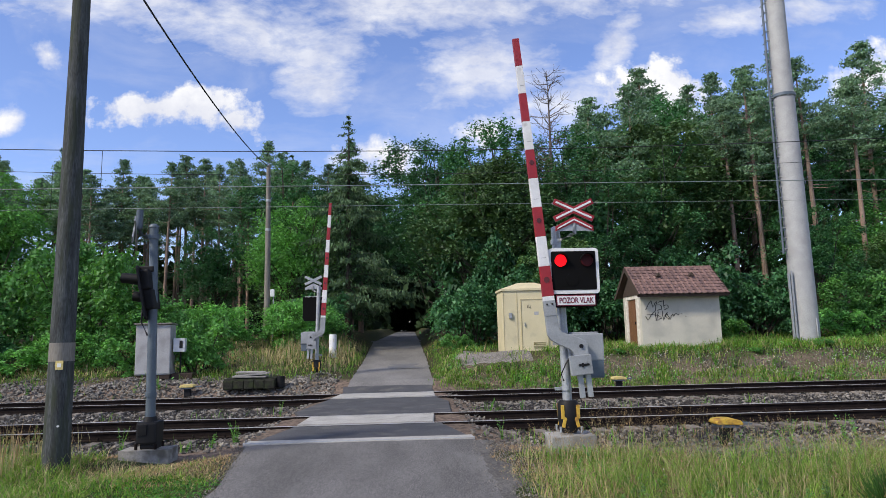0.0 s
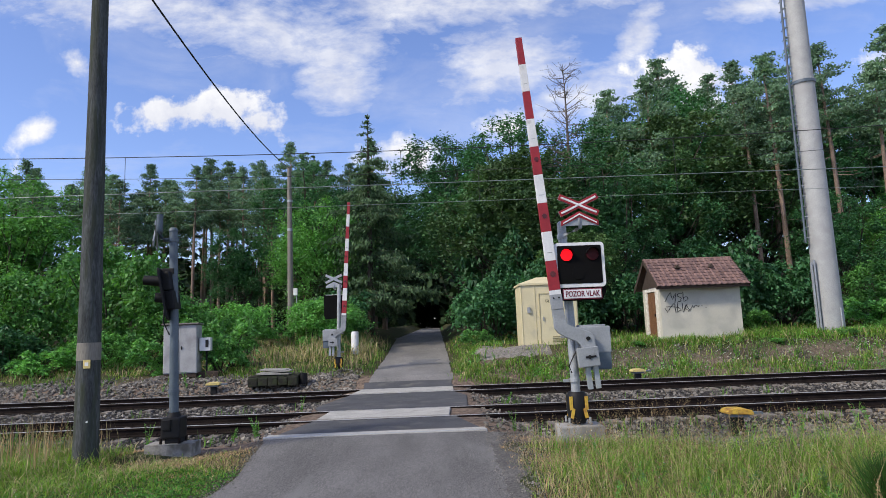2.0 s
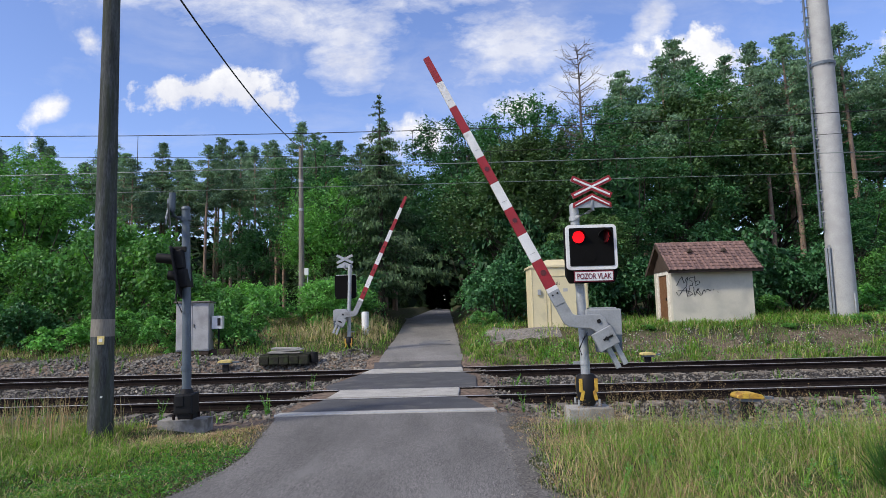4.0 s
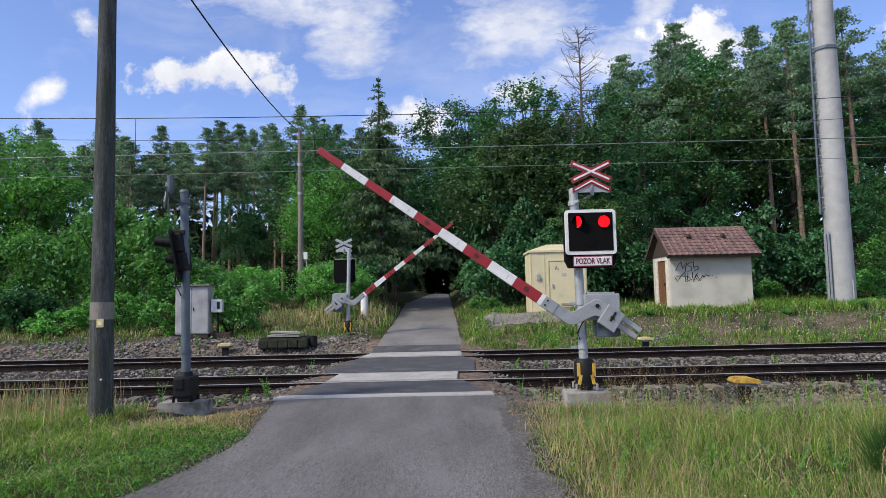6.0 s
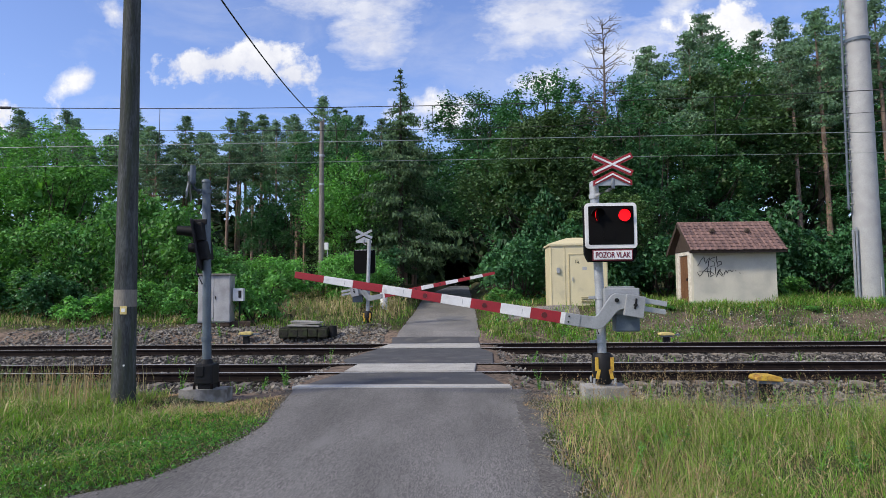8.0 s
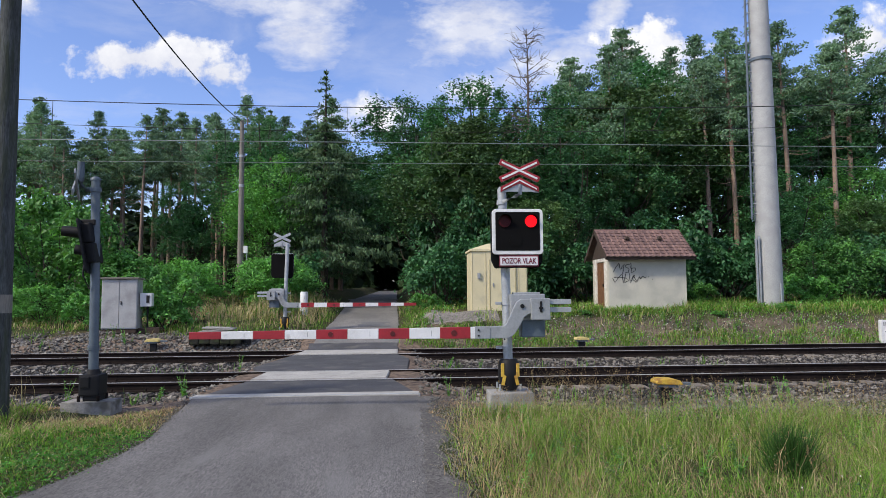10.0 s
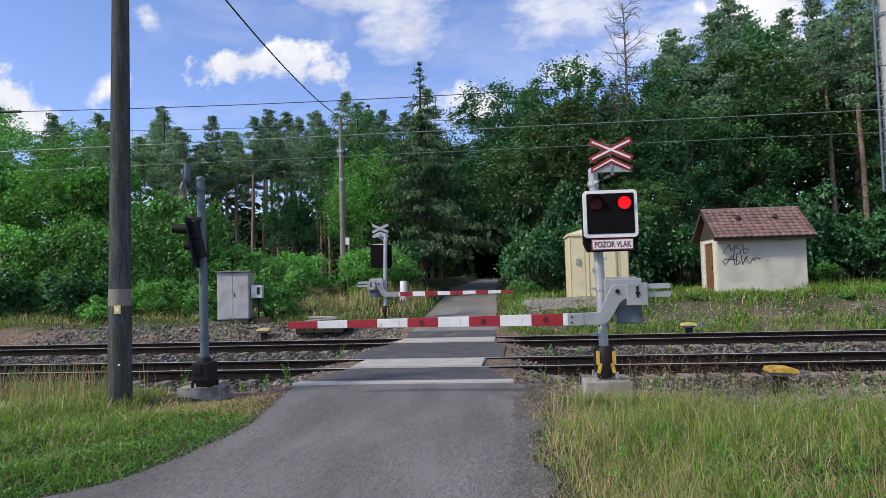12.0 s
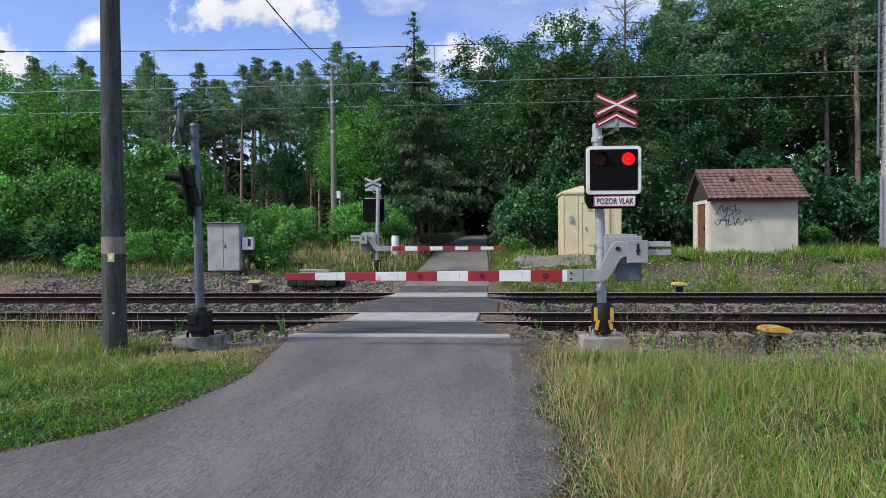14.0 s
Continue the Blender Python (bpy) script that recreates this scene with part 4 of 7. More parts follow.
    box(bm, (-0.60, 0, -0.388), (0.23, 0.085, 0.178), 0.008)
    B("coupling", bm, "grey", "grey bolted boom coupling")
    bm = bmesh.new()
    box(bm, (0.27, -0.05, -0.045), (0.285, 0.09, 0.32), 0.01)
    B("counterweight_box", bm, "grey", "square grey counterweight box")
    bm = bmesh.new()
    box(bm, (0.27, -0.10, -0.01), (0.03, 0.012, 0.16), 0.004)
    box(bm, (0.27, -0.105, -0.03), (0.06, 0.02, 0.03), 0.004)
    B("latch", bm, "black", "dark slotted latch")
    for z in (0.06, -0.06):
        bm = bmesh.new()
        box(bm, (0.54, 0.02, z), (0.42, 0.06, 0.075), 0.006)
        B("weight_bar", bm, "galv", "steel counterweight bar")
    x_end, x_tip, n = -0.78, -4.845, 9
    cuts = [x_end + (x_tip - x_end) * (k / n) ** 1.0 for k in range(n + 1)]
    hgt = lambda x: 0.17 + (0.10 - 0.17) * (x - x_end) / (x_tip - x_end)
    mid = lambda x: -0.388 + 0.0 * x

    def length(xa, xb, mt, name, lab):
        bm = bmesh.new()
        pts = [(xa, mid(xa) - hgt(xa) / 2), (xa, mid(xa) + hgt(xa) / 2), (xb, mid(xb) + hgt(xb) / 2), (xb, mid(xb) - hgt(xb) / 2)]
        prism(bm, pts, -0.036, 0.036, 0.006)
        B(name, bm, mt, lab)

    length(-0.712, x_end, "white", "white_collar", "white boom collar")
    for k in range(n):
        length(cuts[k], cuts[k + 1], "white" if k % 2 else "red", "stripe", "white stripe" if k % 2 else "red stripe")
        xm = (cuts[k] + cuts[k + 1]) / 2
        if k % 2 == 0 and k < 6:
            bm = bmesh.new()
            disc(bm, (xm - 0.02, -0.036, mid(xm)), 0.036 if k else 0.044, 0.008, 16)
            B("reflector", bm, "darkred", "round dark red reflector")
            bm = bmesh.new()
            tube(bm, [(xm - 0.02, 0.036, mid(xm)), (xm - 0.02, 0.044, mid(xm))], 0.036, 16)
            B("reflector", bm, "darkred", "round dark red reflector")
        elif k % 2:
            bm = bmesh.new()
            box(bm, (xm + 0.1, -0.037, mid(xm)), (0.006, 0.004, hgt(xm) * 0.5))
            B("seam", bm, "grey")
    if side > 0:
        for ob in boom.children:
            ob.data.transform(Matrix.Diagonal((1, -1, 1, 1)))
            ob.data.flip_normals()
    BOOMS.append((boom, (0.19, side * 0.25, 1.46)))
    return t


crossing_signal(pose(2.88, 10.45, 0.02), "galvanised crossing signal mast with red lamps and barrier on concrete footing", "crossing signals with barriers")
crossing_signal(pose(-2.80, 23.9, 0.25, 0, 0, 180), "crossing signal mast seen from behind with barrier beside the lane", "crossing signals with barriers", 1)


def side_signal(m):
    """A lamp mast beside the lane, turned away: blue-grey pole, black hoods, edge-on cross."""
    t = thing("side_signal", m, "blue-grey signal mast with black hooded lamps turned aside", "signal mast")
    P = lambda name, bm, mt, lab="": part(name, bm, M[mt], t, lab)
    bm = bmesh.new()
    box(bm, (0.0, -0.02, -0.06), (0.72, 0.40, 0.36), 0.012)
    weather(bm, 5, 0.002)
    P("footing", bm, "oldconcrete", "cracked dirty concrete footing block")
    bm = bmesh.new()
    box(bm, (0.0, 0.0, 0.35), (0.30, 0.30, 0.32), 0.03)
    box(bm, (0.02, 0.0, 0.17), (0.24, 0.24, 0.12), 0.03)
    box(bm, (-0.05, -0.155, 0.40), (0.13, 0.03, 0.16), 0.01)
    tube(bm, [(0, 0, 0.48), (0, 0, 0.58)], [0.12, 0.085], 12)
    P("foot_box", bm, "black", "black cast foot box")
    for dx in (-0.14, 0.14):
        for dy in (-0.14, 0.14):
            bm = bmesh.new()
            tube(bm, [(dx, dy, 0.1), (dx, dy, 0.2)], 0.022, 6)
            P("anchor_bolt", bm, "rustshade")
    bm = bmesh.new()
    tube(bm, [(0, 0, 0.5), (-0.02, 0, 1.9), (-0.055, 0, 3.45)], [0.07, 0.067, 0.064], 20)
    P("pole", bm, "bluegrey", "blue-grey painted steel pole")
    bm = bmesh.new()
    tube(bm, [(-0.055, 0, 3.44), (-0.055, 0, 3.47), (-0.055, 0, 3.50)], [0.074, 0.074, 0.04], 20)
    P("pole_cap", bm, "bluegrey")
    for z in (0.90, 3.30):
        bm = bmesh.new()
        tube(bm, [(-0.01 if z < 2 else -0.05, 0, z - 0.035), (-0.01 if z < 2 else -0.05, 0, z + 0.035)], 0.082, 20)
        P("pole_clamp", bm, "bluegrey", "steel pipe clamp")
    bm = bmesh.new()
    tube(bm, [(-0.06, 0.0, 3.30), (-0.18, -0.02, 3.30), (-0.245, -0.03, 3.34), (-0.265, -0.03, 3.44), (-0.265, -0.03, 3.72)], [0.035, 0.035, 0.042, 0.05, 0.05], 12)
    P("cross_arm", bm, "bluegrey", "bent blue-grey cross arm")
    for s in (-1, 1):
        bm = bmesh.new()
        box(bm, (0, 0, 0), (0.022, 0.70, 0.10), 0.004)
        bmesh.ops.rotate(bm, cent=(0, 0, 0), matrix=Matrix.Rotation(s * radians(28), 3, "X"), verts=bm.verts)
        bmesh.ops.rotate(bm, cent=(0, 0, 0), matrix=Matrix.Rotation(radians(20), 3, "Z"), verts=bm.verts)
        bmesh.ops.translate(bm, vec=(-0.33 - 0.015 * s, -0.03, 3.37), verts=bm.verts)
        P("cross_blade", bm, "grey", "warning cross seen edge-on")
    # shield seen nearly edge-on with hoods
    turn = Matrix.Rotation(radians(-76), 4, "Z")
    bm = bmesh.new()
    prism(bm, rounded(0.50, 0.82, 0.05, 0.0, 0.0), -0.03, 0.0, 0.006)
    bmesh.ops.transform(bm, matrix=Matrix.Translation((-0.145, -0.05, 2.42)) @ Matrix.Rotation(radians(-11), 4, "Y") @ turn, verts=bm.verts)
    P("shield", bm, "black", "black lamp shield seen edge-on")
    bm = bmesh.new()
    box(bm, (-0.115, -0.02, 2.62), (0.18, 0.32, 0.30), 0.02, Matrix.Rotation(radians(-8), 4, "Y"))
    box(bm, (-0.06, -0.02, 2.32), (0.18, 0.28, 0.30), 0.02, Matrix.Rotation(radians(-8), 4, "Y"))
    P("lamp_housing", bm, "black", "black lamp housing")
    bm = bmesh.new()
    box(bm, (-0.14, 0, 2.79), (0.26, 0.16, 0.09), 0.015)
    P("housing_bracket", bm, "black")
    for z, dy, ln in ((2.645, -0.14, 0.26), (2.38, 0.08, 0.22), (2.645, 0.16, 0.22)):
        bm = bmesh.new()
        x0 = -0.17 if z > 2.5 else -0.12
        tube(bm, [(x0, dy, z - 0.02), (x0 - ln, dy - 0.04, z + 0.005)], [0.085, 0.075], 18, caps=False)
        tube(bm, [(x0 - 0.01, dy, z - 0.02), (x0 - ln, dy - 0.04, z + 0.005)], [0.078, 0.068], 18, caps=False)
        P("lamp_hood", bm, "black", "long black lamp hood")
    bm = bmesh.new()
    tube(bm, [(-0.13, -0.12, 2.18), (-0.13, -0.15, 1.98), (-0.06, -0.08, 1.78)], 0.014, 8)
    P("lamp_cable", bm, "cable")
    return t


side_signal(pose(-3.35, 10.75, 0.0))

# ---- poles, cables and catenary ----


def wooden_pole():
    t = thing("utility_pole", pose(-4.22, 9.85, -0.1), "dark weathered wooden utility pole standing in grass", "utility pole")
    bm = bmesh.new()
    tube(bm, [(0, 0, 0), (0, 0, 0.5), (0.0, 0, 3), (0.0, 0, 6), (0.0, 0, 8.5)], [0.180, 0.165, 0.145, 0.122, 0.108], 24)
    part("pole", bm, M["polewood"], t)
    bm = bmesh.new()
    tube(bm, [(0, 0, 1.55), (0, 0, 1.80)], [0.160, 0.158], 24)
    part("band", bm, M["polegrey"], t, "pale grey band round the pole")
    bm = bmesh.new()
    box(bm, (0.06, -0.160, 1.50), (0.10, 0.012, 0.12), 0.003)
    plate = part("number_plate", bm, M["paleyellow"], t, "small faded yellow plate")
    bm = bmesh.new()
    box(bm, (0.06, -0.168, 1.50), (0.05, 0.004, 0.05))
    part("plate_mark", bm, M["white"], plate)
    bm = bmesh.new()
    disc(bm, (0.08, -0.138, 0.70), 0.014, 0.02, 8)
    part("nail", bm, M["white"], t)
    bm = bmesh.new()
    tube(bm, [(0.0, -0.16, 8.2), (0.0, -0.26, 8.2), (0.0, -0.26, 8.35)], 0.02, 8)
    part("insulator_hook", bm, M["galv"], t)


def concrete_pole():
    t = thing("utility_pole", pose(-6.62, 33.0, 1.2), "slim grey utility pole among grass and bushes", "utility pole")
    bm = bmesh.new()
    tube(bm, [(0, 0, 0), (0, 0, 5), (-0.02, 0, 9.28)], [0.165, 0.135, 0.10], 20)
    part("pole", bm, M["polegrey"], t)
    bm = bmesh.new()
    box(bm, (0.28, -0.1, 2.75), (0.2, 0.16, 0.36), 0.015)
    part("junction_box", bm, M["white"], t, "small white junction box")
    bm = bmesh.new()
    tube(bm, [(0.33, -0.1, 0.1), (0.33, -0.1, 2.6)], 0.03, 8)
    part("conduit", bm, M["galv"], t)
    for z in (7.4, 5.9):
        bm = bmesh.new()
        tube(bm, [(0, 0, z), (0, 0, z + 0.12)], 0.14, 20)
        part("strap", bm, M["galv"], t)


def strand(name, a, b, sag, r, mt, label, category, group=""):
    a, b = Vector(a), Vector(b)
    bm = bmesh.new()
    tube(bm, [a.lerp(b, k / 24) - Vector((0, 0, sag * 4 * (k / 24) * (1 - k / 24))) for k in range(25)], r, 6)
    return tagged(part(name, bm, M[mt]), label, category, group)


wooden_pole()
concrete_pole()
strand("overhead_cable", (-4.22, 9.6, 8.2), (-6.64, 33, 10.42), 0.45, 0.02, "cable", "black overhead cable between two utility poles", "cable")
for cy, zm, zc in ((14.32, 5.70, 4.94), (19.69, 6.55, 5.60)):
    for x0 in (-75, -25, 25):
        strand("messenger_wire", (x0, cy, zm + 1.0), (x0 + 50, cy, zm + 1.0), 1.0, 0.0085 if cy < 15 else 0.007, "cable", "thin carrying wire above the track", "overhead wire", "overhead line wires")
    strand("contact_wire", (-75, cy, zc), (75, cy, zc + 0.05), 0.03, 0.0085 if cy < 15 else 0.007, "wire", "taut contact wire above the track", "overhead wire", "overhead line wires")
    for k in range(-3, 4):
        x = 0.13 + k * 6.1 + (2.1 if cy > 15 else 0)
        strand("dropper", (x, cy, zm + (x / 25) ** 2), (x, cy, zc), 0.0, 0.006, "cable", "thin dropper between overhead wires", "overhead wire", "overhead line droppers")
tagged(strand("wire_splice", (-10.4, 14.32, 5.873), (-9.4, 14.32, 5.841), 0.0, 0.03, "cable", "dark splice on the carrying wire", "wire clamp"))


def radio_mast():
    t = thing("radio_mast", pose(16.15, 25.5, 1.0), "tall tapered galvanised radio mast with ladder", "radio mast")
    bm = bmesh.new()
    tube(bm, [(0, 0, 0), (0, 0, 5), (0, 0, 10.2)], [0.485, 0.447, 0.408], 32)
    part("lower_shaft", bm, M["mast"], t, "mottled galvanised lower shaft")
    bm = bmesh.new()
    tube(bm, [(0, 0, 10.2), (0, 0, 16), (0, 0, 22)], [0.395, 0.365, 0.33], 32)
    part("upper_shaft", bm, M["mast"], t, "mottled galvanised upper shaft")
    bm = bmesh.new()
    tube(bm, [(0, 0, 10.14), (0, 0, 10.26)], 0.46, 32)
    flange = part("flange", bm, M["bluegrey"], t, "bolted ring flange")
    for k in range(18):
        a = k * math.tau / 18
        bm = bmesh.new()
        tube(bm, [(0.435 * math.cos(a), 0.435 * math.sin(a), 10.09), (0.435 * math.cos(a), 0.435 * math.sin(a), 10.31)], 0.014, 6)
        part("flange_bolt", bm, M["galv"], flange)
    ang = radians(183)
    ux, uy = math.cos(ang), math.sin(ang)
    ladder = new("ladder")
    ladder.parent = t
    ladder["label"] = "narrow steel climbing ladder"
    rad = lambda z: 0.485 - 0.0075 * z + 0.19
    bm = bmesh.new()
    tube(bm, [(rad(3.6) * ux, rad(3.6) * uy, 3.6), (rad(21) * ux, rad(21) * uy, 21)], 0.045, 8)
    part("rail", bm, M["bluegrey"], ladder)
    px, py = -uy, ux
    k = 3.7
    while k < 19:
        bm = bmesh.new()
        c = (rad(k) * ux, rad(k) * uy)
        tube(bm, [(c[0] - px * 0.17, c[1] - py * 0.17, k), (c[0] + px * 0.17, c[1] + py * 0.17, k)], 0.018, 6)
        part("rung", bm, M["bluegrey"], ladder)
        bm = bmesh.new()
        tube(bm, [(c[0], c[1], k + 0.12), (c[0] - ux * 0.24, c[1] - uy * 0.24, k + 0.12)], 0.02, 6)
        part("stand_off", bm, M["galv"], ladder)
        k += 0.42
    for dx, h in ((-0.55, 2.9), (-0.66, 2.8)):
        bm = bmesh.new()
        box(bm, (dx, -0.25, h / 2), (0.07, 0.08, h), 0.01)
        part("cable_duct", bm, M["galv"], t, "vertical steel cable duct")
    bm = bmesh.new()
    tube(bm, [(0.15, -0.50, 0.0), (0.15, -0.49, 1.0)], 0.03, 8)
    part("earth_rod", bm, M["galv"], t)
    bm = bmesh.new()
    tube(bm, [(0, 0, -0.3), (0, 0, 0.04)], 0.75, 24)
    part("plinth", bm, M["concrete"], t)


radio_mast()

# ---- cabinets and hut ----


def cream_cabinet():
    t = thing("equipment_cabinet", pose(4.92, 24.75, 0.98), "cream painted equipment cabinet with low hipped roof on a slab", "cabinet")
    P = lambda name, bm, mt, lab="": part(name, bm, M[mt], t, lab)
    w, d, h = 2.08, 1.5, 2.26
    bm = bmesh.new()
    box(bm, (-0.05, -0.1, -0.09), (w + 0.3, d + 0.5, 0.18), 0.015)
    P("slab", bm, "concrete", "concrete base slab")
    bm = bmesh.new()
    box(bm, (0, 0, h / 2), (w, d, h), 0.02)
    P("body", bm, "cream")
    bm = bmesh.new()
    e = 0.05
    v = [bm.verts.new(p) for p in ((-w / 2 - e, -d / 2 - e, h), (w / 2 + e, -d / 2 - e, h), (w / 2 + e, d / 2 + e, h), (-w / 2 - e, d / 2 + e, h),
                                   (-w / 2 - e, -d / 2 - e, h + 0.07), (w / 2 + e, -d / 2 - e, h + 0.07), (w / 2 + e, d / 2 + e, h + 0.07), (-w / 2 - e, d / 2 + e, h + 0.07),
                                   (-0.3, 0, h + 0.34), (0.3, 0, h + 0.34))]
    for f in ((0, 1, 5, 4), (1, 2, 6, 5), (2, 3, 7, 6), (3, 0, 4, 7), (4, 5, 9, 8), (5, 6, 9), (6, 7, 8, 9), (7, 4, 8), (3, 2, 1, 0)):
        bm.faces.new([v[i] for i in f])
    bmesh.ops.recalc_face_normals(bm, faces=bm.faces)
    P("roof", bm, "cream", "low hipped metal roof")
    yf = -d / 2
    bm = bmesh.new()
    box(bm, (0.12, yf - 0.012, 0.98), (0.92, 0.03, 1.86), 0.008)
    door = P("door", bm, "cream", "flush cream metal door")
    for bx, bz, sx, sz in ((0.12, 1.93, 1.0, 0.035), (-0.36, 0.98, 0.03, 1.9), (0.60, 0.98, 0.03, 1.9)):
        bm = bmesh.new()
        box(bm, (bx, yf - 0.02, bz), (sx, 0.045, sz), 0.005)
        part("door_frame", bm, M["creamline"], door)
    for k in range(4):
        bm = bmesh.new()
        box(bm, (0.28, yf - 0.035, 0.18 + 0.06 * k), (0.44, 0.03, 0.035), 0.004, Matrix.Rotation(radians(25), 4, "X"))
        part("vent_slat", bm, M["creamline"], door)
    bm = bmesh.new()
    box(bm, (-0.24, yf - 0.05, 1.02), (0.03, 0.05, 0.14), 0.006)
    part("door_handle", bm, M["grey"], door, "grey lever handle")
    bm = bmesh.new()
    box(bm, (0.2, yf - 0.03, 1.42), (0.16, 0.004, 0.12))
    part("notice", bm, M["cabgrey"], door, "small grey notice")
    for k, (dx, dz) in enumerate(((0, 0), (0.05, 0.02), (0.10, -0.01))):
        bm = bmesh.new()
        box(bm, (-0.12 + dx, yf - 0.03, 1.66 + dz), (0.014, 0.004, 0.10))
        box(bm, (-0.10 + dx, yf - 0.03, 1.62 + dz), (0.04, 0.004, 0.014))
        part("scribble", bm, M["ink"], door)
    bm = bmesh.new()
    box(bm, (-0.76, yf - 0.04, 1.35), (0.11, 0.07, 0.2), 0.008)
    P("lock_box", bm, "grey", "small grey lock box")
    for x in (-1.0, -0.5, 0.72, 1.0):
        bm = bmesh.new()
        box(bm, (x, yf - 0.004, h / 2), (0.018, 0.016, h - 0.1))
        P("panel_joint", bm, "creamline")


def grey_cabinet():
    t = thing("switch_cabinet", pose(-8.2, 23.1, 0.45, 0, 0, 6), "weathered light grey double-door switch cabinet on dark plinth", "cabinet")
    P = lambda name, bm, mt, lab="": part(name, bm, M[mt], t, lab)
    bm = bmesh.new()
    box(bm, (0, 0.3, 0.05), (1.08, 0.62, 0.14), 0.01)
    box(bm, (0.92, 0.35, 0.04), (0.70, 0.5, 0.22), 0.03)
    P("plinth", bm, "darkwood", "dark brick plinth")
    bm = bmesh.new()
    box(bm, (0, 0.3, 0.96), (1.13, 0.66, 1.68), 0.015)
    P("body", bm, "cabgrey")
    for s in (-1, 1):
        bm = bmesh.new()
        box(bm, (s * 0.278, -0.035, 0.96), (0.535, 0.03, 1.60), 0.008)
        door = P("door", bm, "cabgrey", "grey sheet-metal door leaf")
        if s > 0:
            bm = bmesh.new()
            box(bm, (0.06, -0.06, 1.0), (0.03, 0.03, 0.12), 0.006)
            part("handle", bm, M["black"], door, "dark turn handle")
    bm = bmesh.new()
    box(bm, (0, 0.28, 1.825), (1.24, 0.80, 0.05), 0.012, Matrix.Rotation(radians(-2), 4, "X"))
    P("lid", bm, "polegrey", "rusty brownish roof sheet")
    bm = bmesh.new()
    box(bm, (0.80, 0.25, 1.10), (0.38, 0.28, 0.46), 0.015)
    meter = P("meter_box", bm, "white", "white meter box on the side")
    bm = bmesh.new()
    box(bm, (0.87, 0.10, 1.12), (0.10, 0.02, 0.26), 0.004)
    part("meter_mark", bm, M["ink"], meter)
    bm = bmesh.new()
    tube(bm, [(0.82, 0.3, 0.1), (0.82, 0.3, 0.9)], 0.03, 8)
    P("conduit", bm, "black")


def well_cover():
    t = thing("cable_pit", pose(-4.62, 22.0, 0.16, 0, 0, 3), "low dark block cable pit with pale slabs on top", "cable pit")
    for k in range(5):
        bm = bmesh.new()
        box(bm, (-0.64 + 0.32 * k, -0.4, 0.11), (0.31, 0.16, 0.28 - 0.03 * (k % 2)), 0.03)
        part("block", bm, M["mossy"], t, "dark mossy block")
    bm = bmesh.new()
    box(bm, (0, 0.06, 0.15), (1.62, 0.78, 0.30), 0.03)
    part("core", bm, M["mossy"], t)
    for dx, dz, turn, w in ((-0.02, 0.35, 1, 1.05), (0.06, 0.415, -3, 0.98), (0.0, 0.475, 2, 0.85)):
        bm = bmesh.new()
        box(bm, (dx, -0.05, dz), (w, 0.60, 0.05), 0.010, Matrix.Rotation(radians(turn), 4, "Y"))
        part("slab", bm, M["concrete"], t, "pale concrete cover slab")
    bm = bmesh.new()
    tube(bm, [(0.95, -0.2, 0.0), (0.95, -0.2, 0.34)], 0.13, 12)
    part("stub_pipe", bm, M["black"], t)


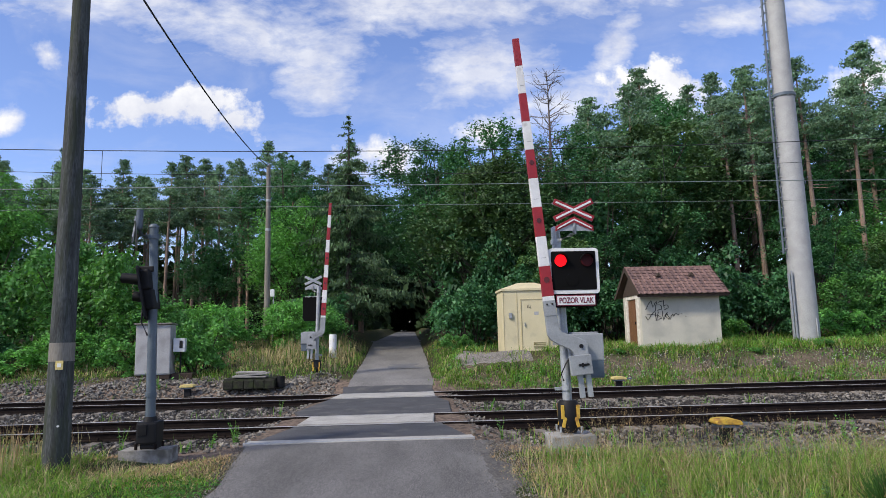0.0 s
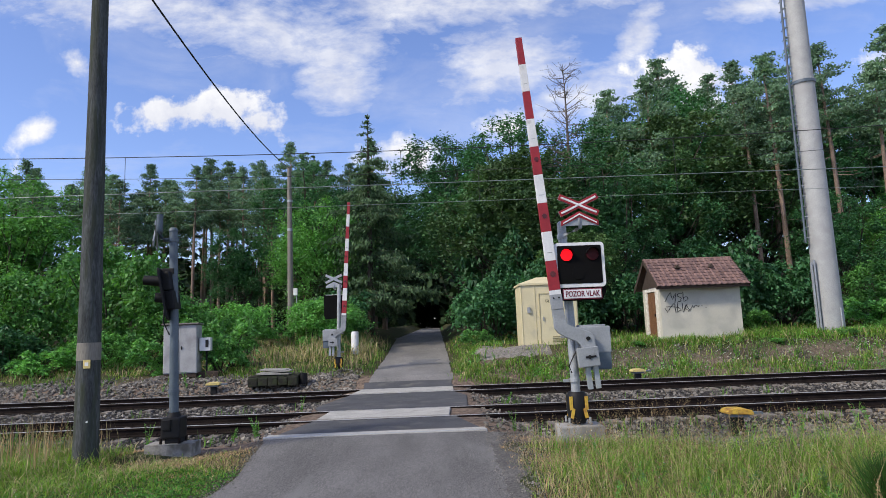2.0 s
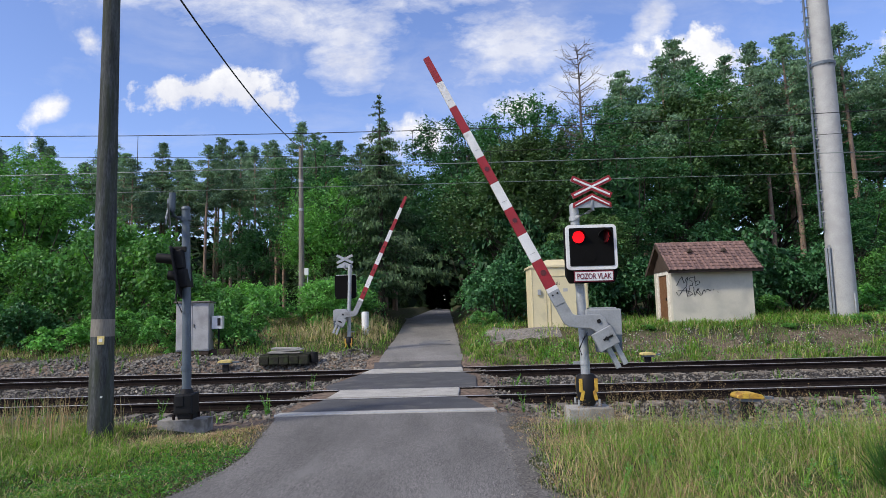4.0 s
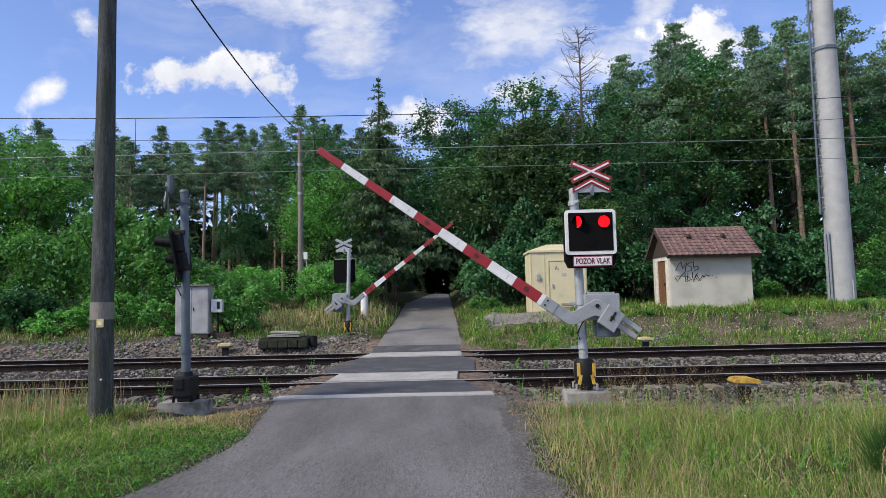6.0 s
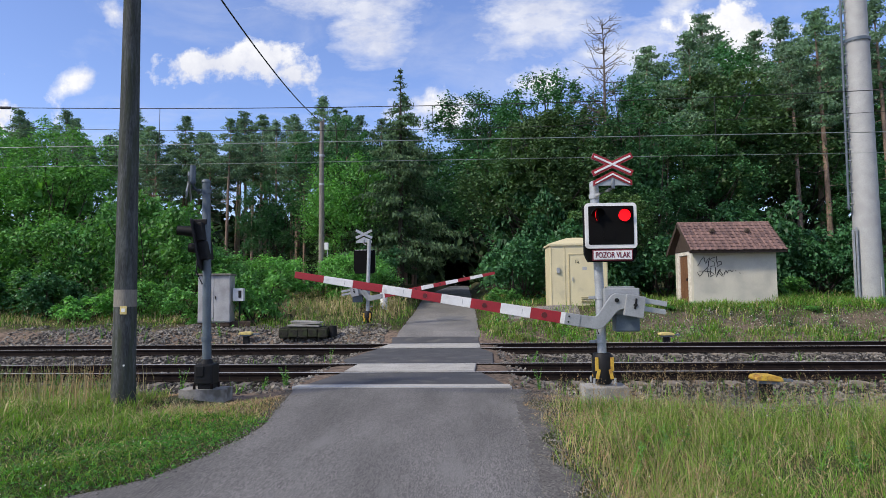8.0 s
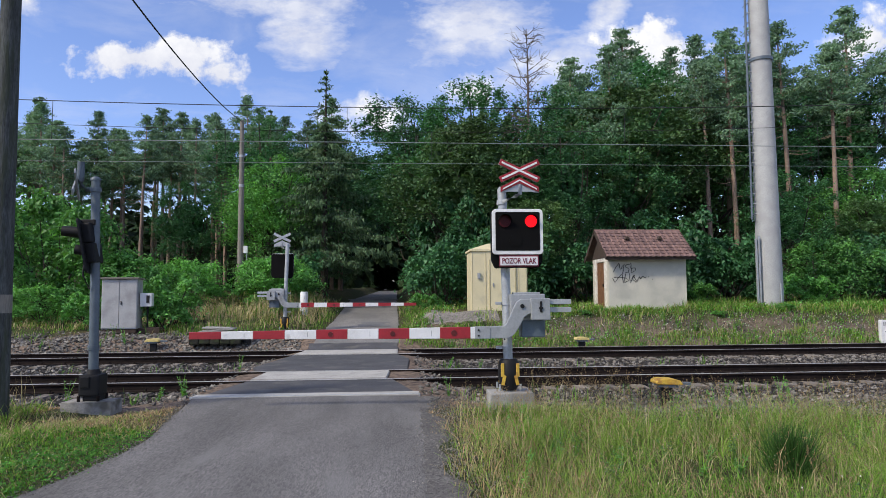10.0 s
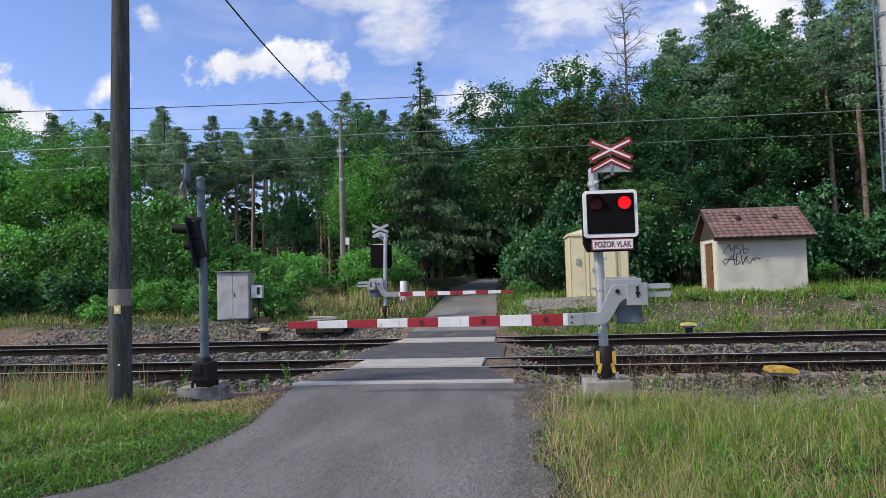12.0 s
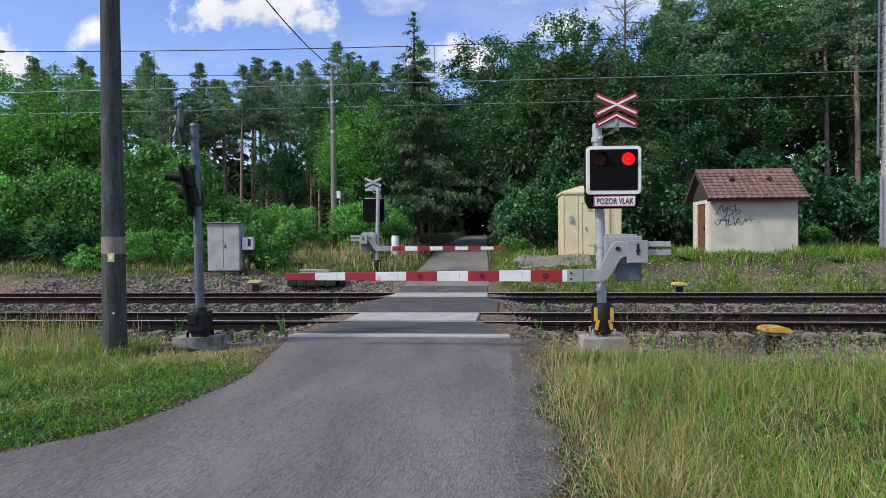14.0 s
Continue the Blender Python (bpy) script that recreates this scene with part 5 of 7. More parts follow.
def hut():
    t = thing("track_hut", pose(10.6, 25.2, 1.02), "small rendered track hut with brown tiled gable roof", "hut")
    P = lambda name, bm, mt, lab="": part(name, bm, M[mt], t, lab)
    w, d, h = 3.0, 1.95, 2.0
    th = 0.2
    for cx, cy, sx, sy in ((0, -d / 2 + th / 2, w, th), (0, d / 2 - th / 2, w, th), (w / 2 - th / 2, 0, th, d - 2 * th)):
        bm = bmesh.new()
        box(bm, (cx, cy, h / 2 - 0.15), (sx, sy, h + 0.3))
        P("wall", bm, "render", "grey-cream rendered wall")
    # gable wall with the door opening
    xl = -w / 2 + th / 2
    for y0, y1, z0, z1 in ((-d / 2 + th, -0.42, -0.3, h), (0.50, d / 2 - th, -0.3, h), (-0.42, 0.50, 1.86, h)):
        bm = bmesh.new()
        box(bm, (xl, (y0 + y1) / 2, (z0 + z1) / 2), (th, y1 - y0, z1 - z0))
        P("gable_wall", bm, "trimwhite", "flaking whitewashed gable wall")
    bm = bmesh.new()
    box(bm, (-w / 2 + 0.07, 0.04, 0.90), (0.05, 0.90, 1.88), 0.006)
    door = P("door", bm, "brownwood", "weathered brown wooden door")
    for k in range(5):
        bm = bmesh.new()
        box(bm, (-w / 2 + 0.04, -0.33 + 0.185 * k, 0.90), (0.02, 0.165, 1.84), 0.005)
        part("plank", bm, M["brownwood"], door)
    bm = bmesh.new()
    box(bm, (-w / 2 + 0.0, -0.3, 0.95), (0.05, 0.03, 0.1), 0.005)
    part("handle", bm, M["black"], door)
    # gables in dark board
    rise, eave = 1.08, 0.40
    for x in (-w / 2 - 0.02, w / 2 - 0.03):
        bm = bmesh.new()
        vs = [[bm.verts.new((x + dx, y, z)) for y, z in ((-d / 2, h), (d / 2, h), (0, h + rise * 0.9))] for dx in (0, 0.05)]
        bm.faces.new(vs[0]), bm.faces.new(vs[1][::-1])
        for i in range(3):
            bm.faces.new((vs[0][i], vs[0][(i + 1) % 3], vs[1][(i + 1) % 3], vs[1][i]))
        bmesh.ops.recalc_face_normals(bm, faces=bm.faces)
        P("gable_board", bm, "darkwood", "dark boarded gable")
    half = d / 2 + eave
    slope = math.atan2(rise + 0.02, half)
    ln = math.hypot(half, rise)
    rw = w + 0.42
    for s in (-1, 1):
        bm = bmesh.new()
        box(bm, (0, 0, 0), (rw, ln, 0.05))
        rot = Matrix.Rotation(-s * slope, 4, "X")
        bmesh.ops.transform(bm, matrix=Matrix.Translation((0, s * half / 2, h + rise / 2 - 0.02)) @ rot, verts=bm.verts)
        deck = P("roof", bm, "tile" if s > 0 else "darkwood", "roof slope")
        if s < 0:
            front = deck
        for x in (-rw / 2, rw / 2):
            bm = bmesh.new()
            box(bm, (0, 0, 0), (0.03, ln + 0.04, 0.15), 0.004)
            bmesh.ops.transform(bm, matrix=Matrix.Translation((x, s * half / 2, h + rise / 2 - 0.05)) @ rot, verts=bm.verts)
            P("bargeboard", bm, "darkwood", "dark bargeboard")
    bm = bmesh.new()
    box(bm, (0, -half + 0.03, h - 0.05), (rw, 0.04, 0.13), 0.004)
    P("fascia", bm, "darkwood", "dark eaves board")
    for k in range(6):
        bm = bmesh.new()
        box(bm, (-1.35 + 0.54 * k, -d / 2 - 0.14, h - 0.04), (0.06, 0.34, 0.08))
        P("rafter_end", bm, "darkwood")
    # tiles
    cols, rows = 15, 9
    tw, tl = rw / cols, ln / rows
    bm = bmesh.new()
    prof = [(-0.5, 0.0), (-0.38, 0.018), (-0.22, 0.028), (-0.06, 0.018), (0.08, 0.003), (0.5, 0.0)]
    a = [bm.verts.new((p * tw, -tl / 2 - 0.03, q + 0.022)) for p, q in prof]
    b = [bm.verts.new((p * tw, tl / 2, q)) for p, q in prof]
    c = [bm.verts.new((p * tw, -tl / 2 - 0.03, q - 0.008)) for p, q in prof]
    for i in range(len(prof) - 1):
        bm.faces.new((a[i], a[i + 1], b[i + 1], b[i]))
        bm.faces.new((c[i], c[i + 1], a[i + 1], a[i]))
    me = bpy.data.meshes.new("tile")
    bm.to_mesh(me)
    bm.free()
    me.materials.append(M["tile"])
    rot = Matrix.Rotation(slope, 4, "X")
    for r in range(rows):
        for q in range(cols):
            o = new("tile", me)
            o.parent = front
            loc = Matrix.Translation((0, -half / 2, h + rise / 2 - 0.02)) @ rot @ Matrix.Translation(((q - cols / 2 + 0.5) * tw, (r - rows / 2 + 0.5) * tl, 0.03))
            o.matrix_basis = loc @ pose(0, 0, RNG.normal(0, 0.002), RNG.normal(0, 0.5), 0, RNG.normal(0, 0.5))
    bm = bmesh.new()
    tube(bm, [(-rw / 2, 0, h + rise + 0.0), (rw / 2, 0, h + rise + 0.0)], 0.065, 10)
    P("ridge", bm, "tile", "brown ridge tiles")
    for x in (-0.62, 0.66):
        bm = bmesh.new()
        prism(bm, [(-0.10, 0.0), (0.10, 0.0), (0.0, 0.14)], -0.14, 0.08)
        bmesh.ops.translate(bm, vec=(x, -half * 0.40, h + rise * 0.60 + 0.05), verts=bm.verts)
        P("roof_vent", bm, "darkwood", "small dark triangular vent tile")
    # sprayed strokes on the front wall
    strokes = [[(-1.33, 1.13), (-1.10, 1.47), (-1.05, 1.20), (-0.89, 1.44), (-0.96, 1.08)], [(-0.68, 1.42), (-0.82, 1.40), (-0.86, 1.32), (-0.71, 1.24), (-0.74, 1.12), (-0.88, 1.09)],
               [(-0.64, 1.48), (-0.62, 1.10), (-0.46, 1.18), (-0.48, 1.28), (-0.62, 1.26)], [(-1.36, 0.90), (-1.27, 0.74), (-0.98, 1.08), (-0.95, 0.72)], [(-1.30, 0.94), (-0.84, 0.90)],
               [(-0.86, 1.06), (-0.90, 0.72), (-0.74, 0.80), (-0.88, 0.92)], [(-0.70, 1.08), (-0.68, 0.72), (-0.50, 1.02), (-0.62, 0.88), (-0.46, 0.74)],
               [(-0.56, 1.00), (-0.42, 0.74), (-0.32, 0.96), (-0.28, 0.86), (-0.20, 0.97), (-0.10, 0.90), (-0.06, 0.94)], [(0.02, 0.95), (0.04, 0.93)], [(0.17, 0.86), (0.19, 0.84)]]
    strokes = [[(x * 1.0, z + 0.30) for x, z in s] for s in strokes]
    for s in strokes:
        pts = []
        for p, q in zip(s, s[1:]):
            for k in range(4):
                f = k / 4
                pts.append((p[0] + (q[0] - p[0]) * f + 0.01 * math.sin(9 * f), -d / 2 - 0.001, p[1] + (q[1] - p[1]) * f + 0.02 * math.sin(3.14 * f)))
        pts.append((s[-1][0], -d / 2 - 0.001, s[-1][1]))
        bm = bmesh.new()
        tube(bm, pts, 0.015, 4)
        P("sprayed_stroke", bm, "ink", "black sprayed stroke")


cream_cabinet()
grey_cabinet()
well_cover()
hut()


def marker(x, y, h, tilt, label):
    """A low post with a domed yellow cap and a flat side arm, beside the track."""
    z = float(height(x, y)) if y > 21 or y < 11.7 else -0.2
    t = thing("track_marker", pose(x, y, z, 0, tilt, 0), label, "track marker", "yellow-capped track markers")
    bm = bmesh.new()
    for dx in (-0.07, 0.07):
        tube(bm, [(dx, 0, -0.05), (dx, 0, h - 0.08)], [0.035, 0.035], 8)
    box(bm, (0, 0, h * 0.42), (0.20, 0.10, h * 0.7), 0.01)
    part("post", bm, M["black"], t, "dark steel stub post")
    bm = bmesh.new()
    box(bm, (0, 0, h - 0.115), (0.34, 0.26, 0.05), 0.01)
    box(bm, (0.30, 0.0, h - 0.075), (0.26, 0.08, 0.045), 0.006)
    part("side_arm", bm, M["bluegrey"], t, "dark steel collar with side arm")
    bm = bmesh.new()
    prism(bm, [(-0.22, -0.09), (0.22, -0.09), (0.225, -0.055), (0.185, -0.015), (0.09, 0.006), (-0.09, 0.006), (-0.185, -0.015), (-0.225, -0.055)], -0.16, 0.16, 0.015)
    bmesh.ops.translate(bm, vec=(0, 0, h), verts=bm.verts)
    part("cap", bm, M["yellow"] if y < 15 else M["paleyellow"], t, "domed yellow cap")


marker(5.76, 11.45, 0.46, 3, "yellow-capped steel marker post in ballast")
marker(7.15, 21.25, 0.50, 0, "faded yellow-capped marker post by the far rail")
marker(-6.5, 21.6, 0.40, 0, "faded yellow-capped marker post on gravel")
bm = bmesh.new()
box(bm, (0, 0, 0), (0.42, 0.30, 0.05), 0.01)
tagged(part("cover_plate", bm, M["paleyellow"], at=pose(-7.0, 21.15, -0.12, 14, 0, 5)), "faded yellow cover plate lying on ballast", "cover plate", "yellow cover plates")
bm = bmesh.new()
box(bm, (0, 0, 0), (0.50, 0.24, 0.05), 0.01)
tagged(part("cover_plate", bm, M["paleyellow"], at=pose(-5.7, 11.6, -0.1, 6, 0, 8)), "faded yellow cover plate half hidden in grass", "cover plate", "yellow cover plates")
bm = bmesh.new()
tube(bm, [(0, 0, -0.3), (0, 0, 0.95), (0, 0, 1.02)], [0.16, 0.16, 0.14], 14)
tagged(part("marker_post", bm, M["white"], at=pose(-2.75, 28.0, 0.80)), "short white plastic marker post in grass", "marker post")


def distance_stone(x, y):
    """A low white stone slab beside the far rail, with dark worn marks."""
    t = thing("distance_stone", pose(x, y, float(height(x, y)) - 0.06, 0, 0, -4), "white painted distance stone beside the far rail", "distance stone")
    bm = bmesh.new()
    prism(bm, [(-0.19, 0.0), (0.19, 0.0), (0.19, 0.80), (0.16, 0.84), (-0.16, 0.84), (-0.19, 0.80)], -0.08, 0.08, 0.012)
    slab = part("slab", bm, M["white"], t, "chipped white painted slab")
    for cx, cz, w, h in ((-0.10, 0.70, 0.025, 0.12), (-0.03, 0.70, 0.025, 0.12), (0.06, 0.70, 0.06, 0.025), (0.0, 0.45, 0.12, 0.03), (0.02, 0.32, 0.03, 0.16)):
        bm = bmesh.new()
        box(bm, (cx, -0.082, cz), (w, 0.006, h))
        part("mark", bm, M["ink"], slab)


distance_stone(17.8, 21.55)

# ---- plants ----


def quads(c, d, n, length, width):
    """Rhombic leaves: centres c, long directions d, side directions n."""
    d = d / np.linalg.norm(d, axis=1, keepdims=True)
    side = np.cross(d, n)
    side /= np.linalg.norm(side, axis=1, keepdims=True) + 1e-9
    L, W = np.asarray(length).reshape(-1, 1) * d, np.asarray(width).reshape(-1, 1) * side
    V = np.stack([c - L * 0.5, c + W * 0.5 + L * 0.05, c + L * 0.5, c - W * 0.5 + L * 0.05], 1)
    return V.reshape(-1, 3)


def tris(c, d, n, length, width):
    """Small pointed leaves of one face each."""
    d = d / np.linalg.norm(d, axis=1, keepdims=True)
    side = np.cross(d, n)
    side /= np.linalg.norm(side, axis=1, keepdims=True) + 1e-9
    L, W = np.asarray(length).reshape(-1, 1) * d, np.asarray(width).reshape(-1, 1) * side
    return np.stack([c - L * 0.45 + W * 0.5, c + L * 0.55, c - L * 0.45 - W * 0.5], 1).reshape(-1, 3)


def leaf_mesh(name, V, materials, parent, index=None, corners=4):
    F = np.arange(len(V)).reshape(-1, corners)
    return raw(name, V, F, materials, index, parent)


def pads(rng, centers, radius, per, length, width, flat=0.24, droop=0.35):
    """Layered foliage: a flat, slightly domed pad of leaves round each centre, the leaves pointing outwards and hanging a little."""
    n = len(centers) * per
    r = np.repeat(radius, per)
    a, rho = rng.uniform(0, 6.28, n), np.abs(rng.normal(0, 0.55, n))
    d = np.stack([np.cos(a), np.sin(a), np.zeros(n)], 1)
    c = np.repeat(centers, per, 0) + d * (rho * r)[:, None]
    c[:, 2] += r * (rng.normal(0, flat, n) - droop * rho ** 2)
    ld = d + rng.normal(0, 0.55, c.shape)
    ld[:, 2] -= droop * 0.5 * (0.2 + rho)
    up = np.array((0.0, 0.0, 0.9)) + 0.45 * d + rng.normal(0, 0.5, c.shape)
    sc = rng.uniform(0.7, 1.3, n)
    return tris(c, ld, up, length * sc, width * sc)


def lumpy(rng, n, rx, rz, inner=0.5, lobes=9, flat=0.25):
    """Cluster centres in a lobed crown, thicker towards its shell."""
    lob = rng.normal(0, 1, (lobes, 3))
    lob /= np.linalg.norm(lob, axis=1, keepdims=True)
    d = rng.normal(0, 1, (n, 3))
    d /= np.linalg.norm(d, axis=1, keepdims=True)
    near = np.max(d @ lob.T, axis=1)
    r = (0.72 + 0.42 * np.clip(near, 0, 1) ** 3) * rng.uniform(inner, 1.0, n) ** 0.6
    p = d * r[:, None] * np.array((rx, rx, rz))
    low = p[:, 2] < 0
    p[low, 2] *= 1 - flat
    return p


def limb(bm, rng, a, b, r0, r1, sides=5, bend=0.12):
    a, b = Vector(a), Vector(b)
    ln = (b - a).length
    mid = a.lerp(b, 0.5) + Vector(rng.normal(0, bend * ln * 0.5, 3)) + Vector((0, 0, -0.06 * ln))
    tube(bm, [a, a.lerp(mid, 0.6), mid, mid.lerp(b, 0.6), b], [r0, r0 * 0.8 + r1 * 0.2, (r0 + r1) / 2, r1 * 1.2, r1], sides, False)


def broadleaf(name, seed, h, rx, rz, clusters, leaf, label, length=0.16, width=0.12, stem=0.2, per=118, zc=None, droop=0.3, pad=1.0):
    """A broad-leaved tree: trunk, limbs and a lobed crown of leafy sprays."""
    rng = np.random.default_rng(seed)
    t = thing(name, Matrix.Identity(4), label, "tree")
    zc = zc or h - rz
    bm = bmesh.new()
    tube(bm, [(0, 0, -0.4), (0.02, 0.03, 0.3), (rng.normal(0, 0.15), rng.normal(0, 0.15), zc * 0.55), (rng.normal(0, 0.3), rng.normal(0, 0.3), zc + rz * 0.5)],
         [stem * 1.5, stem, stem * 0.75, stem * 0.25], 10)
    P = lumpy(rng, clusters, rx, rz) + np.array((0, 0, zc))
    far = P[np.argsort(-np.linalg.norm(P - np.array((0, 0, zc)), axis=1))]
    for k in range(26):
        e = far[rng.integers(0, len(far) // 2)]
        z = min(max(e[2] * rng.uniform(0.3, 0.75), h * 0.12), zc + rz * 0.45)
        limb(bm, rng, (0, 0, z), e, stem * 0.38, 0.02)
    part("trunk", bm, M["bark"], t, "dark rough trunk and limbs")
    rad = rng.uniform(0.55, 1.15, clusters) * min(rx, 4.0) * 0.24 * pad
    # oversized inner leaves, added to block light so gaps between pads stay dark
    core = lumpy(rng, 1100, rx * 0.48, rz * 0.55, 0.1) + np.array((0, 0, zc))
    inner = tris(core, rng.normal(0, 1, core.shape), rng.normal(0, 1, core.shape), rng.uniform(0.35, 0.55, 1100), rng.uniform(0.35, 0.5, 1100))
    leaf_mesh("crown", np.concatenate([pads(rng, P, rad, per, length, width, droop=droop), inner]), [M[leaf]], t, corners=3)
    return t


def pine(name, seed, h, label, bare=0.55, spread=2.0):
    rng = np.random.default_rng(seed)
    t = thing(name, Matrix.Identity(4), label, "tree")
    bm = bmesh.new()
    lean = rng.normal(0, 0.25, 2)
    axis = lambda z: np.array((lean[0] * (z / h) ** 2, lean[1] * (z / h) ** 2, z))
    tube(bm, [axis(z) for z in (-0.4, 0.3, h * 0.3, h * 0.6, h * 0.85, h)], [0.22, 0.17, 0.145, 0.11, 0.06, 0.02], 8)
    cs, ds = [], []
    for k in range(10):
        z = h * rng.uniform(0.2, bare)
        a = rng.uniform(0, 6.28)
        limb(bm, rng, axis(z), axis(z) + np.array((math.cos(a), math.sin(a), -0.1)) * rng.uniform(0.5, 1.5), 0.03, 0.008, 4)
    whorls = 15
    for w in range(whorls):
        f = w / (whorls - 1)
        z = h * (bare + (0.99 - bare) * f ** 0.9)
        wide = spread * (0.25 + 0.75 * math.sin(math.pi * min(0.98, 0.22 + 0.60 * (1 - (1 - f) ** 1.3) + 0.16 * f))) * (1.0 if f < 0.45 else 1 - 0.72 * (f - 0.45) / 0.55)
        for b in range(rng.integers(3, 6)):
            a = rng.uniform(0, 6.28)
            ln = wide * rng.uniform(0.4, 1.15)
            d = np.array((math.cos(a), math.sin(a), rng.uniform(-0.12, 0.25) + 0.5 * f * f))
            tube(bm, [axis(z), axis(z) + d * ln], [0.035 * (1.1 - f), 0.008], 3, False)
            for q in range(max(2, int(4.4 * ln / spread))):
                g = 1.05 - 0.24 * q + rng.normal(0, 0.05)
                c = axis(z) + d * ln * g + rng.normal(0, 0.10, 3)
                nn = int(40 * (1.1 - 0.35 * f))
                dd = rng.normal(0, 1, (nn, 3)) * np.array((1, 1, 0.5)) + d * 0.3 + np.array((0, 0, 0.55))
                dd /= np.linalg.norm(dd, axis=1, keepdims=True)
                cs.append(c + rng.normal(0, 1, (nn, 3)) * np.array((0.26, 0.26, 0.07)) * (1.1 - 0.45 * f))
                ds.append(dd)
    top = np.stack([axis(v) for v in h * np.linspace(0.92, 1.0, 16)])
    cs.append(top + rng.normal(0, 0.06, top.shape)), ds.append(rng.normal(0, 0.5, top.shape) + np.array((0, 0, 1.0)))
    part("trunk", bm, M["pinebark"], t, "slender reddish pine trunk")
    C, D = np.concatenate(cs), np.concatenate(ds)
    leaf_mesh("crown", tris(C, D, rng.normal(0, 1, C.shape), rng.uniform(0.13, 0.25, len(C)), rng.uniform(0.07, 0.13, len(C))), [M["needle"]], t, corners=3)
    return t


def spruce_tree(seed, h, reach):
    rng = np.random.default_rng(seed)
    t = thing("spruce_tree", Matrix.Identity(4), "tall dark spruce with drooping branches and bare upper tip", "tree")
    bm = bmesh.new()
    tube(bm, [(0, 0, -0.4), (0, 0, h * 0.5), (0.05, 0, h)], [0.24, 0.14, 0.015], 8)
    cs, ds, ls = [], [], []
    z = 2.2
    while z < h - 0.1:
        f = z / h
        ln0 = reach * (1 - f) ** 0.9 + 0.12
        if 0.80 < f < 0.93:
            ln0 *= 0.9
        for b in range(5 if f < 0.8 else 3):
            a = rng.uniform(0, 6.28)
            ln = ln0 * rng.uniform(0.6, 1.1)
            n = max(5, int(ln * 7))
            s = np.linspace(0.12, 1, n)
            arc = np.stack([math.cos(a) * ln * s, math.sin(a) * ln * s, z + 0.12 * ln * s - 0.45 * ln * s ** 2 + 0.22 * ln * s ** 4], 1)
            tube(bm, [arc[0], arc[n // 2], arc[-1]], [0.025, 0.016, 0.006], 4, False)
            for k in range(9 if f < 0.8 else 5):
                c = arc + rng.normal(0, 0.05 + 0.05 * ln, arc.shape) * np.array((1, 1, 0.5))
                d = np.array((math.cos(a), math.sin(a), 0.0)) * rng.uniform(0, 0.8, (n, 1)) + np.array((0, 0, -1.0)) * (rng.uniform(0.3, 1.2, (n, 1)) if f < 0.8 else rng.uniform(-0.2, 0.6, (n, 1))) + rng.normal(0, 0.3, (n, 3))
                size = rng.uniform(0.13, 0.33, n) * (1.0 if f < 0.75 else 0.7)
                c[:, 2] -= size * 0.35
                cs.append(c), ds.append(d), ls.append(size)
        z += 0.42 if f < 0.75 else 0.36
    part("trunk", bm, M["bark"], t)
    C, D, S = np.concatenate(cs), np.concatenate(ds), np.concatenate(ls)
    leaf_mesh("crown", tris(C, D, rng.normal(0, 1, C.shape), S, S * 0.42), [M["spruce"]], t, corners=3)
    return t


def dead_tree(seed, h):
    rng = np.random.default_rng(seed)
    t = thing("dead_tree", Matrix.Identity(4), "bare grey dead tree with brittle branches", "tree")
    bm = bmesh.new()
    axis = lambda z: Vector((0.25 * math.sin(z / h * 2.2), 0.1 * math.sin(z / h * 5), z))
    tube(bm, [axis(z) for z in (-0.4, h * 0.3, h * 0.6, h * 0.8, h * 0.92, h)], [0.17, 0.13, 0.085, 0.05, 0.028, 0.01], 8)
    for k in range(54):
        z = h * (0.52 + 0.46 * k / 54) + rng.normal(0, 0.1)
        a, ln = rng.uniform(0, 6.28), rng.uniform(0.5, 1.15) * (0.4 + 3.4 * (1 - z / h) ** 0.8)
        p = axis(z)
        e = p + Vector((math.cos(a) * ln, math.sin(a) * ln, ln * rng.uniform(0.1, 0.7)))
        limb(bm, rng, p, e, 0.028, 0.008, 4, 0.14)
        for q in range(7):
            b = p.lerp(e, rng.uniform(0.3, 0.98))
            limb(bm, rng, b, b + (e - p).normalized() * rng.uniform(0.1, 0.5) + Vector(rng.normal(0, 0.22, 3)), 0.011, 0.006, 3, 0.2)
    part("trunk", bm, M["deadbark"], t)
    return t


def bush(name, seed, r, h, leaf, label, clusters=70, length=0.12, width=0.09):
    rng = np.random.default_rng(seed)
    t = thing(name, Matrix.Identity(4), label, "bush")
    P = lumpy(rng, clusters, r, h * 0.55, 0.35, 7, 0.1) + np.array((0, 0, h * 0.48))
    bm = bmesh.new()
    for k in range(12):
        limb(bm, rng, (rng.normal(0, 0.2), rng.normal(0, 0.2), -0.2), P[rng.integers(0, clusters)], 0.035, 0.01, 4)
    part("stem", bm, M["bark"], t)
    leaf_mesh("foliage", pads(rng, P, rng.uniform(0.5, 1.0, clusters) * r * 0.40, 275, length, width, 0.16, 0.5), [M[leaf]], t, corners=3)
    return t


def plant(models, spots, group):
    """Sets copies of the models; the first use of each model is the model itself."""
    used = set()
    for k, (i, x, y, s, tall) in enumerate(spots):
        ob = models[i]
        m = Matrix.Translation((x, y, float(height(x, y)) - 0.05)) @ Matrix.Rotation(k * 2.4, 4, "Z")
        if ob in used:
            ob = copy_thing(ob, m)
        else:
            used.add(ob)
            ob.matrix_basis = m
        ob.scale = (s, s, s * tall)
        ob["group"] = group


